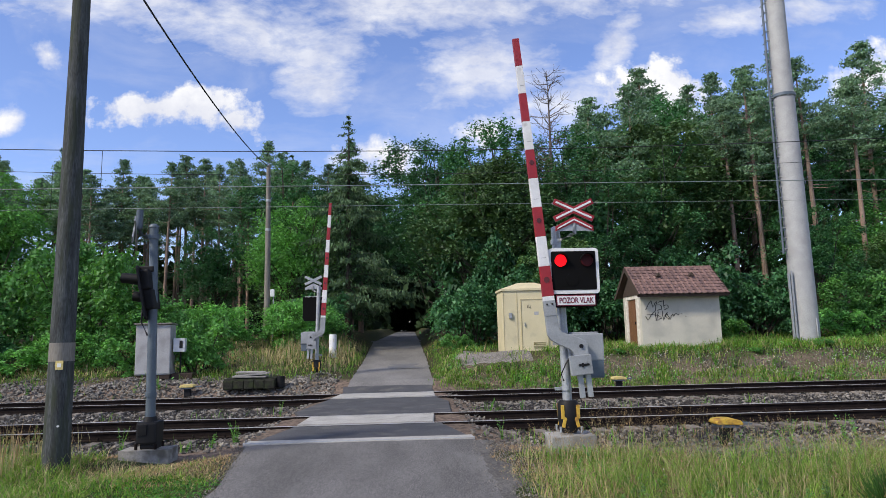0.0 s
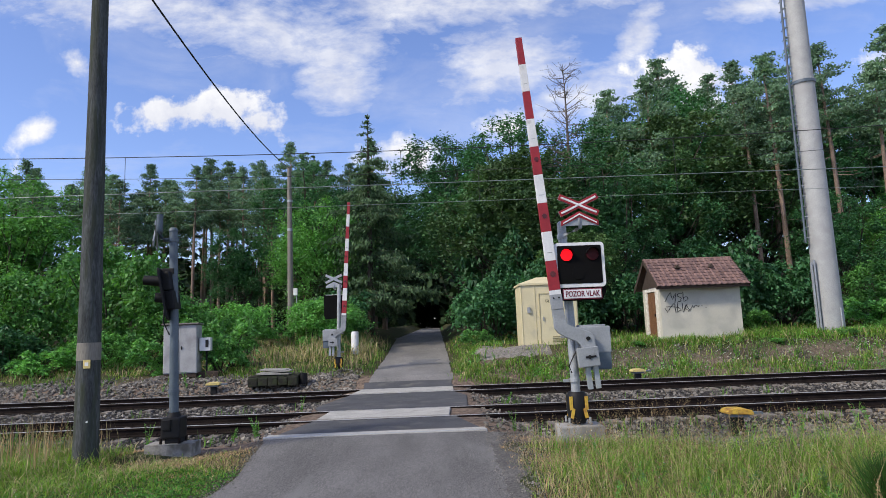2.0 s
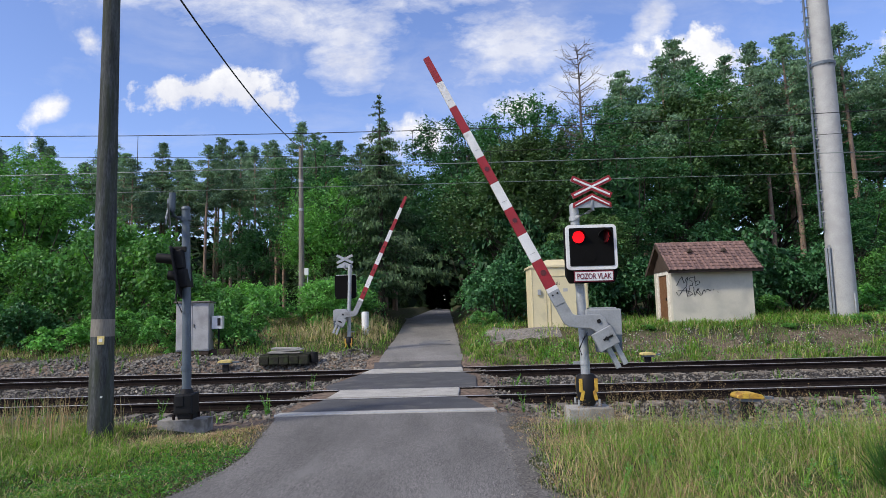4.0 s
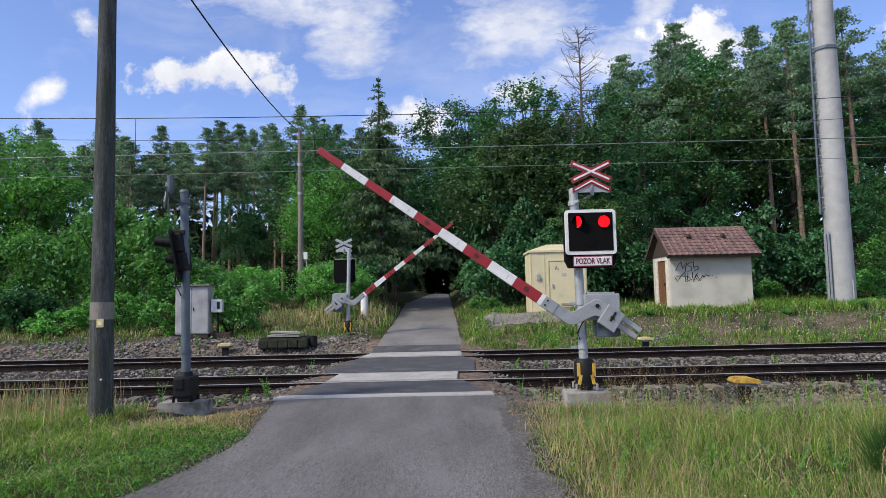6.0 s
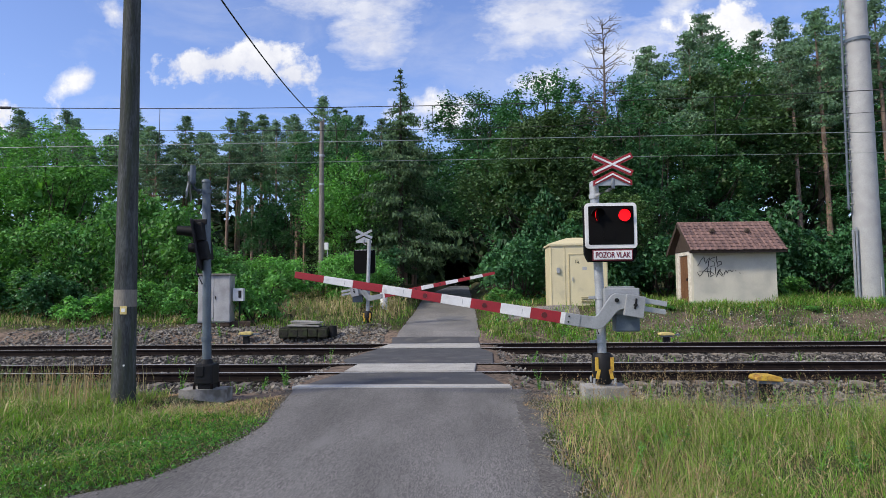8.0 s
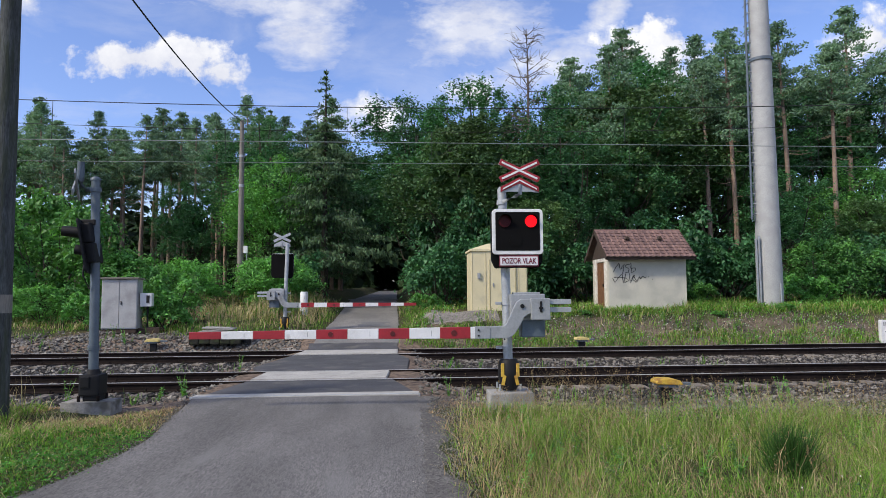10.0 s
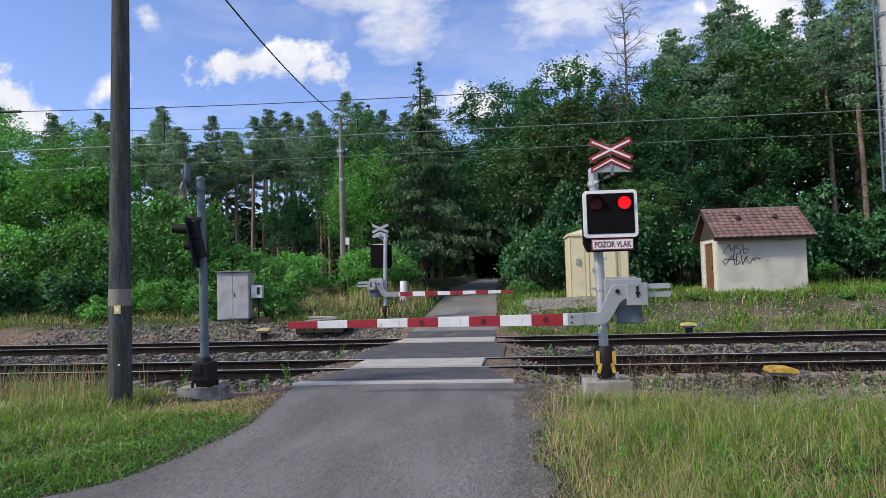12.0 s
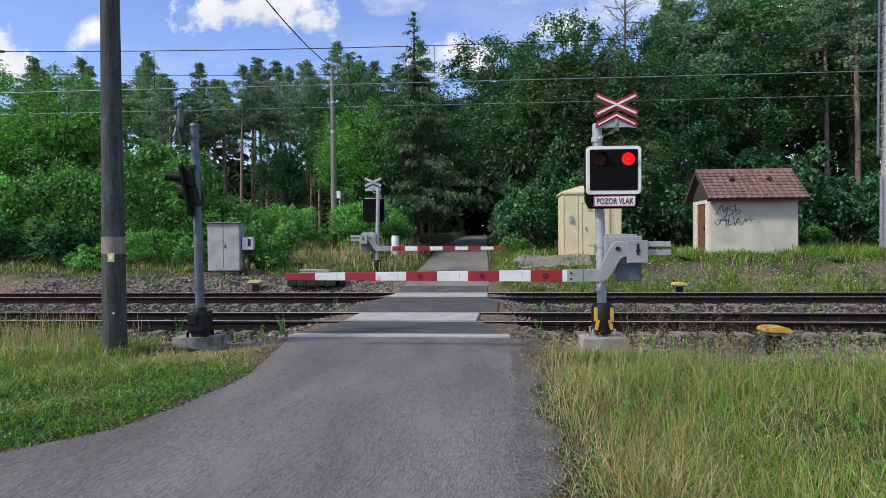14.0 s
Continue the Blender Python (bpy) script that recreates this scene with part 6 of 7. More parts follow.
def woods():
    rng = np.random.default_rng(11)
    oak = broadleaf("broadleaf_tree", 1, 14.0, 4.4, 5.6, 190, "leaf", "tall dense green broad-leaved tree at the forest edge", stem=0.24)
    maple = broadleaf("broadleaf_tree", 2, 12.0, 3.8, 4.8, 180, "leaf3", "broad-leaved tree with olive and browning foliage", length=0.16, width=0.13, stem=0.2)
    robinia = broadleaf("broadleaf_tree", 3, 11.0, 4.0, 4.6, 120, "leaf2", "light green feathery broad-leaved tree", length=0.16, width=0.10, stem=0.18, droop=0.5, per=185, pad=1.35)
    plant([oak, maple, robinia], [
        # right of the lane
        (0, 5.6, 36.0, 0.95, 0.90), (1, 4.8, 31.0, 0.85, 0.98), (0, 9.2, 30.5, 0.66, 0.95), (0, 9.6, 37.0, 0.92, 0.92), (1, 13.5, 34.0, 1.02, 1.06), (0, 16.5, 38, 1.0, 1.0),
        (0, 13.0, 33.0, 0.62, 1.1), (1, 19.5, 37, 1.0, 1.14), (0, 2.8, 45, 0.92, 1.0), (1, 4.2, 33.0, 0.9, 0.95), (0, 21.0, 32.0, 0.56, 0.85), (0, 23, 39, 0.95, 1.05),
        (1, 7.0, 28.6, 0.5, 0.9), (2, 27.0, 35, 0.8, 0.9), (0, 30, 40, 1.0, 1.1), (1, 25.5, 31.5, 0.6, 0.8),
        # left of the lane
        (2, -6.6, 40.0, 0.85, 0.95), (0, -7.9, 44.0, 0.86, 0.98), (0, -11.6, 41.0, 0.56, 0.9), (2, -15.5, 33.0, 0.55, 0.8), (2, -20.5, 33.0, 0.88, 0.98), (2, -26, 33.0, 0.95, 1.0),
        (0, -5.2, 52, 0.9, 1.0), (0, 2.7, 54, 1.3, 0.9), (0, -4.6, 66, 1.0, 1.0), (2, -31, 37, 0.95, 1.05), (2, -36, 36, 0.95, 1.1),
    ], "broad-leaved trees of the forest edge")
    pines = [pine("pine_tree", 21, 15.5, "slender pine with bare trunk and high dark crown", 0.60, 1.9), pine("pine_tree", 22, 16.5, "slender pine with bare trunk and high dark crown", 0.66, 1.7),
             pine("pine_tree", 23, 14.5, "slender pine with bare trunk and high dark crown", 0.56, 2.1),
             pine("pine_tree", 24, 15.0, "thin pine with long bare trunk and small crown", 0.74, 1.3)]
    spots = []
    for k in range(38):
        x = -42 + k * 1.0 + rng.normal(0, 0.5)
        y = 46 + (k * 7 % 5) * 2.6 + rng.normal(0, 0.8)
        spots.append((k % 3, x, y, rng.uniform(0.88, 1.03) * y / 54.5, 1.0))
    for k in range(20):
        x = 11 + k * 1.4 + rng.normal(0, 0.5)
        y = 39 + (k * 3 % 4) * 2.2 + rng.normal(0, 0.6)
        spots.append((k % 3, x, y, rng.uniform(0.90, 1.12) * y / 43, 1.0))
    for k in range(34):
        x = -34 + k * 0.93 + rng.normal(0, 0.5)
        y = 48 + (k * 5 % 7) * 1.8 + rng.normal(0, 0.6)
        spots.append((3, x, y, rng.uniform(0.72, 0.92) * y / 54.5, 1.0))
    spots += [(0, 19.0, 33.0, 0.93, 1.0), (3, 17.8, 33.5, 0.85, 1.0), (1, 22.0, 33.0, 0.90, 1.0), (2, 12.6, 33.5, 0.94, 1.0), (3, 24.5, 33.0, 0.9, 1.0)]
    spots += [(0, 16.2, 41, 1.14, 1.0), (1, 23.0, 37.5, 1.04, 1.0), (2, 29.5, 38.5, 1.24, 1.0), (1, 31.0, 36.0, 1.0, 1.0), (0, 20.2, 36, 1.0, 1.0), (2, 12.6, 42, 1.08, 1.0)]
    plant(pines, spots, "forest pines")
    s = spruce_tree(31, 13.6, 4.6)
    plant([s], [(0, -3.1, 38.3, 1.0, 1.0), (0, -8.6, 50, 0.95, 1.1), (0, -4.2, 44.0, 0.8, 0.9)], "spruces beside the lane")
    d = dead_tree(41, 14.0)
    plant([d], [(0, 7.6, 32.4, 1.0, 1.0)], "dead trees")
    b1 = bush("bush", 51, 1.9, 2.8, "leaf2", "bright green leafy bush on the bank", 52, 0.098, 0.076)
    b2 = bush("bush", 52, 1.5, 2.2, "leaf", "dense green bush at the forest edge", 38)
    b3 = bush("bush", 53, 1.1, 1.3, "leaf2", "low light green shrub", 26, 0.10, 0.07)
    plant([b1, b2, b3], [
        (0, -17.5, 28.5, 1.35, 1.3), (0, -13.6, 29.0, 1.5, 1.45), (0, -10.5, 28.0, 1.15, 1.0), (0, -21.5, 28.5, 1.4, 1.2), (1, -16.0, 26.0, 1.0, 0.9), (0, -12.2, 25.8, 0.75, 0.85),
        (0, -8.6, 31.5, 1.0, 0.95), (0, -5.2, 31.5, 0.95, 1.05), (0, -4.4, 33.5, 1.0, 1.0), (2, -7.0, 24.6, 1.15, 1.3), (2, -9.6, 24.4, 0.9, 1.1), (1, -25, 27.5, 1.4, 1.2), (1, -19.5, 26, 1.1, 0.9),
        (0, -28, 29, 1.5, 1.5), (2, -14, 24.8, 1.0, 0.8), (1, -4.4, 36.0, 1.1, 1.2), (2, -3.6, 27.8, 0.6, 0.7), (0, -11.0, 33, 0.8, 1.0),
        (1, 3.2, 28.6, 1.15, 1.25), (1, 3.9, 31.5, 1.5, 1.9), (1, 6.4, 28.3, 1.3, 1.3), (1, 8.2, 29.8, 0.8, 1.0), (1, 12.6, 29.6, 0.7, 0.9), (2, 14.6, 29.0, 0.9, 0.9), (1, 18.2, 29.5, 0.9, 0.9),
        (0, 20.5, 28.5, 1.1, 1.15), (1, 23.5, 29, 1.3, 1.3), (0, 26.5, 29.5, 1.3, 1.3), (2, 18.9, 27.2, 1.0, 1.0), (1, 3.7, 36, 1.3, 1.4), (1, 30, 30, 1.5, 1.5), (1, 9.4, 28.6, 1.15, 1.25), (1, 11.8, 28.4, 1.2, 1.1), (1, 14.2, 30.4, 1.4, 1.5), (1, 16.8, 30.6, 1.3, 1.3), (1, 5.2, 29.8, 1.4, 1.7), (2, 2.3, 25.4, 0.6, 0.9), (2, 15.5, 23.6, 0.35, 0.5), (2, 7.9, 23.4, 0.3, 0.45), (2, 12.8, 23.3, 0.3, 0.5),
    ], "bushes along the forest edge")
    # the depth of the wood, farther than single trees can be told apart; its shade is in the leaf colour
    n = 42000
    x, f = rng.uniform(-80, 80, n), rng.random(n)
    y = np.where(rng.random(n) < 0.6, rng.uniform(58, 80, n), rng.uniform(110, 135, n))
    x = np.where(y > 100, x * 0.32, x)
    top = np.where(y > 100, 19.5, np.where(x < -4, 8.5, 12.4)) + 1.5 * np.sin(x * 0.7) + rng.normal(0, 0.8, n)
    z = height(x, y) + top * f ** 1.15
    gap = (np.abs(x + 0.6) > 3.0) | ((y > 100) & ((np.abs(x + 1.0) > 2.4) | (z > height(x, y) + 4.5)))
    C = np.stack([x, y, z], 1)[gap]
    # dark leaves added across the lane's end to close a bright gap
    k = 3200
    bend = np.stack([rng.uniform(-10, 9, k), rng.uniform(128, 150, k), rng.uniform(0, 13, k)], 1)
    bend[:, 2] += height(bend[:, 0], bend[:, 1])
    C = np.concatenate([C, bend])
    # broad dark sheets stand in for the shade low behind the trunks
    m = 1500
    deep = np.stack([rng.uniform(-95, 95, m), rng.uniform(86, 100, m), rng.uniform(1, 11, m)], 1)
    deep = deep[np.abs(deep[:, 0] + 0.6) > 4.5]
    leaf_mesh("forest_depth", quads(deep, rng.normal(0, 1, deep.shape), np.array((0, 1.0, 0)) + rng.normal(0, 0.3, deep.shape), rng.uniform(3, 5, len(deep)), rng.uniform(3, 5, len(deep))), [M["farshade"]], None)
    tagged(bpy.data.objects["forest_depth"], "broad dark sheets standing in for shade deep in the forest", "forest", kind="stuff")
    leaf_mesh("far_wood", quads(C, rng.normal(0, 1, C.shape), rng.normal(0, 1, C.shape), rng.uniform(0.6, 1.2, len(C)) * np.where(C[:, 1] > 100, 1.8, 1), rng.uniform(0.4, 0.8, len(C)) * np.where(C[:, 1] > 100, 1.8, 1)), [M["farshade"]], None)
    tagged(bpy.data.objects["far_wood"], "far leaves of the mixed forest, with shade in their dark colour", "forest", kind="stuff")


def blades(name, x, y, h, w, lean, materials, index, label, base=None, az=None):
    """Bent grass blades, two pieces each."""
    rng = np.random.default_rng(len(x))
    n = len(x)
    z = height(x, y) if base is None else base
    a = rng.uniform(0, 6.28, n) if az is None else az
    d = np.stack([np.cos(a), np.sin(a), np.zeros(n)], 1)
    if az is not None:
        a = a + rng.normal(0, 0.9, n)
    s = np.stack([-np.sin(a), np.cos(a), np.zeros(n)], 1)
    p0 = np.stack([x, y, z - 0.02], 1)
    up = np.array((0, 0, 1.0))
    p1 = p0 + up * (h * 0.55)[:, None] + d * (lean * h * 0.25)[:, None]
    p2 = p0 + up * h[:, None] * (1 - 0.15 * lean)[:, None] + d * (lean * h * 0.8)[:, None]
    W = (w / 2)[:, None] * s
    V = np.stack([p0 - W, p0 + W, p1 + W * 0.8, p1 - W * 0.8, p2], 1).reshape(-1, 3)
    k = 5 * np.arange(n)
    F4, F3 = np.stack([k, k + 1, k + 2, k + 3], 1), np.stack([k + 3, k + 2, k + 4], 1)
    return tagged(raw(name, V, [F4, F3], materials, np.concatenate([index, index])), label, "grass", kind="stuff")


def patchy(x, y, s):
    return 0.5 + 0.25 * np.sin(x * 1.7 * s + 1.3 * np.sin(y * s)) + 0.25 * np.sin(y * 2.1 * s - x * 0.6 * s + 2)


def meadow():
    rng = np.random.default_rng(77)
    # right of the lane: tall tufts, half dry
    def tufts(n, x0, x1, y0, y1, per, spread):
        tx, ty = rng.uniform(x0, x1, n), y1 - (y1 - y0) * rng.random(n) ** 0.8
        c = np.repeat(np.arange(n), per)
        dx, dy = rng.normal(0, 1, len(c)) * spread, rng.normal(0, 1, len(c)) * spread
        return tx[c] + dx, ty[c] + dy, np.arctan2(dy, dx) + rng.normal(0, 0.5, len(c)), rng.random(n)[c]

    x, y, az, own = tufts(6700, 1.6, 10.0, 2.2, 10.6, 16, 0.085)
    er = np.interp(y, EDGE_Y, EDGE_R)
    limit = np.where(x < 4.4, 10.25, 9.1) + 0.4 * np.sin(x * 2.1)
    dens = np.clip((x - er - 0.12) / 0.55, 0, 1) * np.where(y > limit, np.where(x < 4.3, 0.2, 0.06), 1.0)
    keep = (rng.random(len(x)) < dens) & ~((np.abs(x - 2.9) < 0.36) & (np.abs(y - 10.45) < 0.27))
    x, y, az, own = x[keep], y[keep], az[keep], own[keep]
    p = patchy(x, y, 0.8)
    h = (0.14 + 0.36 * p * np.clip((x - 1.5) / 1.2, 0.25, 1)) * (0.35 + 1.05 * own ** 1.4) * rng.uniform(0.45, 1.2, len(x)) * np.clip((11.2 - y) / 2.0, 0.6, 1) * np.where((x > 3.0) & (x < 4.8) & (y > 9.2), 1.35, 1.0)
    dry = rng.random(len(x)) < 0.04 + 0.16 * (own > 0.8) + 0.14 * (1 - p) + 0.40 * np.clip((2.9 - x) / 0.9, 0, 1)
    blades("verge_grass", x, y, h, rng.uniform(0.003, 0.0075, len(x)), rng.uniform(0.2, 1.9, len(x)), [M["grass"], M["straw"], M["scorched"]], np.where(dry, np.where((x < 2.9) & (rng.random(len(x)) < 0.5), 2, 1), 0), "tall unmown green and straw grass on the verge", az=az)
    # a thicker tuft in front of the signal's footing
    n = 1500
    x, y = rng.normal(2.95, 0.36, n), rng.normal(9.95, 0.12, n)
    blades("footing_grass", x, y, rng.uniform(0.10, 0.34, n), rng.uniform(0.004, 0.009, n), rng.uniform(0.2, 1.6, n), [M["grass"], M["straw"]], (rng.random(n) < 0.3).astype(int), "tufts of green and dry grass before the footing")
    # thinner growth farther back along the lane
    n = 11000
    x, y = np.where(rng.random(n) < 0.6, rng.uniform(1.9, 9.0, n), rng.uniform(-10, -5.0, n)), 2.9 - 7.5 * rng.random(n) ** 1.4
    blades("back_grass", x, y, rng.uniform(0.06, 0.34, n), rng.uniform(0.005, 0.012, n), rng.uniform(0.3, 1.8, n), [M["grass"], M["straw"]], (rng.random(n) < 0.15).astype(int), "rough green grass beside the lane")
    # seed stalks: thin straw stems with a loose plume of seeds at the top
    n = 1900
    x, y = rng.uniform(2.0, 8.5, n), 10.0 - 6.7 * rng.random(n) ** 1.3
    x[:130], y[:130] = rng.uniform(3.1, 4.7, 130), rng.uniform(9.6, 10.5, 130)
    x[420:640], y[420:640] = rng.uniform(-8.5, -4.6, 220), rng.uniform(8.8, 10.8, 220)
    hs, lean, az = rng.uniform(0.28, 0.62, n), rng.uniform(0.05, 0.8, n), rng.uniform(0, 6.28, n)
    hs[:130] += 0.20
    blades("seed_stalks", x, y, hs, rng.uniform(0.002, 0.004, n), lean, [M["straw"]], np.zeros(n, int), "dry brown seed stalks above the grass", az=az)
    per = 14
    k = np.repeat(np.arange(n), per)
    f = rng.uniform(0.78, 1.02, len(k))
    tip = np.stack([x[k] + np.cos(az[k]) * lean[k] * hs[k] * 0.8 * f ** 2, y[k] + np.sin(az[k]) * lean[k] * hs[k] * 0.8 * f ** 2, height(x[k], y[k]) + hs[k] * f * (1 - 0.15 * lean[k])], 1)
    tip += rng.normal(0, 0.008, tip.shape)
    d = rng.normal(0, 0.5, tip.shape) + np.array((0, 0, 1.0))
    tagged(leaf_mesh("grass_seeds", tris(tip, d, rng.normal(0, 1, tip.shape), rng.uniform(0.012, 0.026, len(k)), rng.uniform(0.004, 0.008, len(k))), [M["seed"]], None, corners=3), "loose reddish-brown seed plumes of the tall grass", "grass", kind="stuff")
    # left of the lane: shorter, greener
    x, y, az, own = tufts(8000, -9.2, -1.5, 2.6, 10.8, 13, 0.07)
    el = np.interp(y, EDGE_Y, EDGE_L)
    dens = np.clip((el - x) / 0.3, 0, 1) * np.where(y > 9.7 + 0.35 * np.sin(x * 1.9), np.where(x > -3.9, 0.3, 0.7), 1.0)
    keep = (rng.random(len(x)) < dens) & ~((np.abs(x + 3.36) < 0.5) & (np.abs(y - 10.75) < 0.34))
    x, y, az, own = x[keep], y[keep], az[keep], own[keep]
    p = patchy(x, y, 0.9)
    h = (0.045 + 0.08 * p + 0.30 * np.clip((-x - 3.0) / 2.5, 0, 1) * np.clip((y - 7) / 3, 0, 1)) * (0.6 + 0.7 * own) * rng.uniform(0.6, 1.25, len(x))
    dry = rng.random(len(x)) < np.where((y > 9.2) & (x > -3.6), 0.65, 0.04 + 0.22 * np.clip((y - 5.8) / 1.5, 0, 1) * (0.4 + (own > 0.7)))
    blades("lawn_grass", x, y, h, rng.uniform(0.005, 0.013, len(x)), rng.uniform(0.3, 1.8, len(x)), [M["lawn"], M["straw"], M["grass"]], np.where(dry, 1, np.where(rng.random(len(x)) < np.clip((y - 5.5) / 3.5, 0, 0.85), 2, 0)), "short green verge grass with a dry straw edge", az=az)
    # clover between the blades
    n = 62000
    x, y = rng.uniform(-8.5, -1.7, n), 2.6 + 6.4 * rng.random(n)
    out = np.interp(y, EDGE_Y, EDGE_L) - x
    ok = (out > rng.normal(0.05, 0.10, n)) & (rng.random(n) < np.clip(1.25 - 0.45 * np.clip(out, 0, 3) + 0.5 * (patchy(x, y, 1.4) - 0.5), 0.15, 1))
    x, y = x[ok], y[ok]
    C = np.stack([x, y, height(x, y) + rng.uniform(0.005, 0.06, len(x))], 1)
    flat = rng.normal(0, 1, C.shape) * np.array((1, 1, 0.35))
    size = rng.uniform(0.016, 0.036, len(x))
    tagged(leaf_mesh("clover_leaves", tris(C, flat, np.array((0, 0, 1.0)) + rng.normal(0, 0.4, C.shape), size, size), [M["clover"]], None, corners=3), "low green clover leaves along the lane edge", "clover", kind="stuff")
    # scorched strips beside the crossing, and stalks round the pole
    n = 11000
    left = rng.random(n) < 0.72
    x = np.where(left, rng.uniform(-4.1, -1.75, n), rng.uniform(1.6, 2.7, n))
    y = np.where(left, rng.uniform(8.9, 10.95, n), rng.uniform(8.6, 11.3, n)) + 0.25 * np.sin(x * 3)
    out = np.maximum(np.interp(y, EDGE_Y, EDGE_L) - x, x - np.interp(y, EDGE_Y, EDGE_R))
    ok = (out > 0.05) & (y < 11.3) & ~((np.abs(x + 3.36) < 0.5) & (np.abs(y - 10.75) < 0.36)) & ~((np.abs(x - 2.9) < 0.4) & (np.abs(y - 10.45) < 0.32)) & (rng.random(n) < np.where(left, 1.0, 0.6))
    x, y = x[ok], y[ok]
    blades("scorched_grass", x, y, rng.uniform(0.02, 0.08, len(x)), rng.uniform(0.004, 0.010, len(x)), rng.uniform(0.6, 2.2, len(x)), [M["scorched"]], np.zeros(len(x), int), "short scorched brown grass beside the crossing")
    n = 900
    x, y = rng.uniform(-9.5, -4.4, n), rng.uniform(9.0, 11.3, n)
    blades("dry_stalks", x, y, rng.uniform(0.35, 0.75, n), rng.uniform(0.006, 0.014, n), rng.uniform(0.05, 0.5, n), [M["straw"], M["scorched"]], rng.integers(0, 2, n), "dry brown weed stalks round the pole")
    # beyond the tracks
    n = 88000
    c = np.repeat(np.arange(n // 8), 8)
    x, y, own = rng.uniform(-24, 30, n // 8)[c], (21.6 + 15 * rng.random(n // 8) ** 1.6)[c], rng.random(n // 8)[c]
    x, y = x + rng.normal(0, 0.09, n), y + rng.normal(0, 0.09, n)
    el, er = np.interp(y, EDGE_Y, EDGE_L), np.interp(y, EDGE_Y, EDGE_R)
    out = np.maximum(el - x, x - er)
    p = patchy(x, y, 0.6)
    dens = np.clip(out / 0.4, 0, 1) * np.where(x > 0, np.clip((y - 21.4) / 0.6, 0.1, 1) * np.where((p < 0.55) & (y < 23.4), np.where(x < 6.2, 0.8, 0.4) * (own > 0.4), 1.0), np.clip((y - 21.9) / 1.6, 0.06, 1)) * np.where(x < 0, np.clip((y - 22.6) / 1.5 + 0.5 * (p > 0.6), 0.12, 1), 1)
    bare = (x > 6.2 + 0.8 * np.sin(y * 3)) & (y > 22.0 + 0.15 * np.sin(x * 1.3)) & (y < 23.35 + 0.2 * np.sin(x * 0.9 + 1))
    dens = np.where(bare, 0.5 * (own > 0.72), dens)
    keep = rng.random(n) < dens
    hard = ((np.abs(x - 4.7) < 1.5) & (y > 23.2) & (y < 25.6)) | ((x > 2.1) & (x < 4.9) & (np.abs(y - 23.5) < 0.75)) | ((np.abs(x - 10.6) < 1.6) & (np.abs(y - 25.2) < 1.05)) | ((np.abs(x + 8.2) < 1.3) & (np.abs(y - 23.3) < 0.6)) | ((np.abs(x + 4.7) < 0.9) & (y < 22.7))
    keep &= ~hard
    x, y, p, own = x[keep], y[keep], p[keep], own[keep]
    lush = (x > 5.6) & (y > 23.5) & (y < 26.5)
    tall = np.where((x < -1.5) & (x > -7.5) & (y > 25.5), 0.85, np.where((x > 0) & (y < 23.7), 0.26, 0.40))
    tall = np.where(lush, 0.42, tall)
    h = tall * (0.4 + 0.6 * p) * (0.4 + 0.9 * own) * rng.uniform(0.5, 1.2, len(x))
    dry = rng.random(len(x)) < np.where((x < -2.0) & (y > 23.8), np.where((x > -8.5) & (y > 25.5), 0.7, 0.5), np.where(x > 0, np.where(lush, 0.04, 0.12), 0.2))
    blades("bank_grass", x, y, h, rng.uniform(0.009, 0.026, len(x)), rng.uniform(0.1, 1.2, len(x)), [M["grass"], M["straw"], M["lawn"]], np.where(dry, 1, np.where(own > 0.45, 2, 0)), "rough bank grass with weeds beyond the tracks")
    # clumped growth on the slope right of the lane, thin on its bare middle
    m = 3400
    cx, cy = rng.uniform(1.4, 24, m), 21.4 + 3.4 * rng.random(m)
    lowz = (cx > 6.2) & (cy > 22.1) & (cy < 23.3)
    good = (rng.random(m) < np.where(lowz, 0.13, 0.85)) & ~((np.abs(cx - 4.85) < 1.25) & (cy > 23.7)) & ~((cx > 2.1 + 0.3 * np.sin(cy * 9)) & (cx < 4.9) & (cy > 22.8 + 0.12 * np.sin(cx * 5)) & (rng.random(m) < 0.93)) & ~((np.abs(cx - 10.6) < 1.65) & (cy > 24.1)) & ~((np.abs(cx - 7.15) < 0.3) & (cy < 21.6))
    cx, cy = cx[good], cy[good]
    k = np.repeat(np.arange(len(cx)), 12)
    own = rng.random(len(cx))[k]
    x, y = cx[k] + rng.normal(0, 0.11, len(k)), np.maximum(cy[k] + rng.normal(0, 0.08, len(k)), 21.3)
    h = (0.10 + 0.26 * own) * rng.uniform(0.5, 1.2, len(k))
    blades("slope_grass", x, y, h, rng.uniform(0.012, 0.030, len(k)), rng.uniform(0.2, 1.4, len(k)), [M["lawn"], M["straw"], M["grass"]], np.where(rng.random(len(k)) < 0.20, 1, np.where(own > 0.5, 2, 0)), "clumps of green grass on the bank slope")
    # leafy low growth on the bank
    n = 24000
    c = np.repeat(np.arange(n // 30), 30)
    x, y, size = rng.uniform(1.8, 24, n // 30)[c], rng.uniform(21.5, 25.2, n // 30)[c], rng.uniform(0.08, 0.30, n // 30)[c]
    x, y = x + rng.normal(0, 1, n) * size, y + rng.normal(0, 1, n) * size * 0.7
    ok = ~((x > 6.4) & (y > 22.1) & (y < 23.3) & (rng.random(n) < 0.85)) & ~(((np.abs(x - 4.7) < 1.5) & (y > 23.2)) | ((x > 2.2) & (x < 4.9) & (np.abs(y - 23.5) < 0.75)) | ((np.abs(x - 10.6) < 1.7) & (y > 24.1)))
    x, y, size = x[ok], y[ok], size[ok]
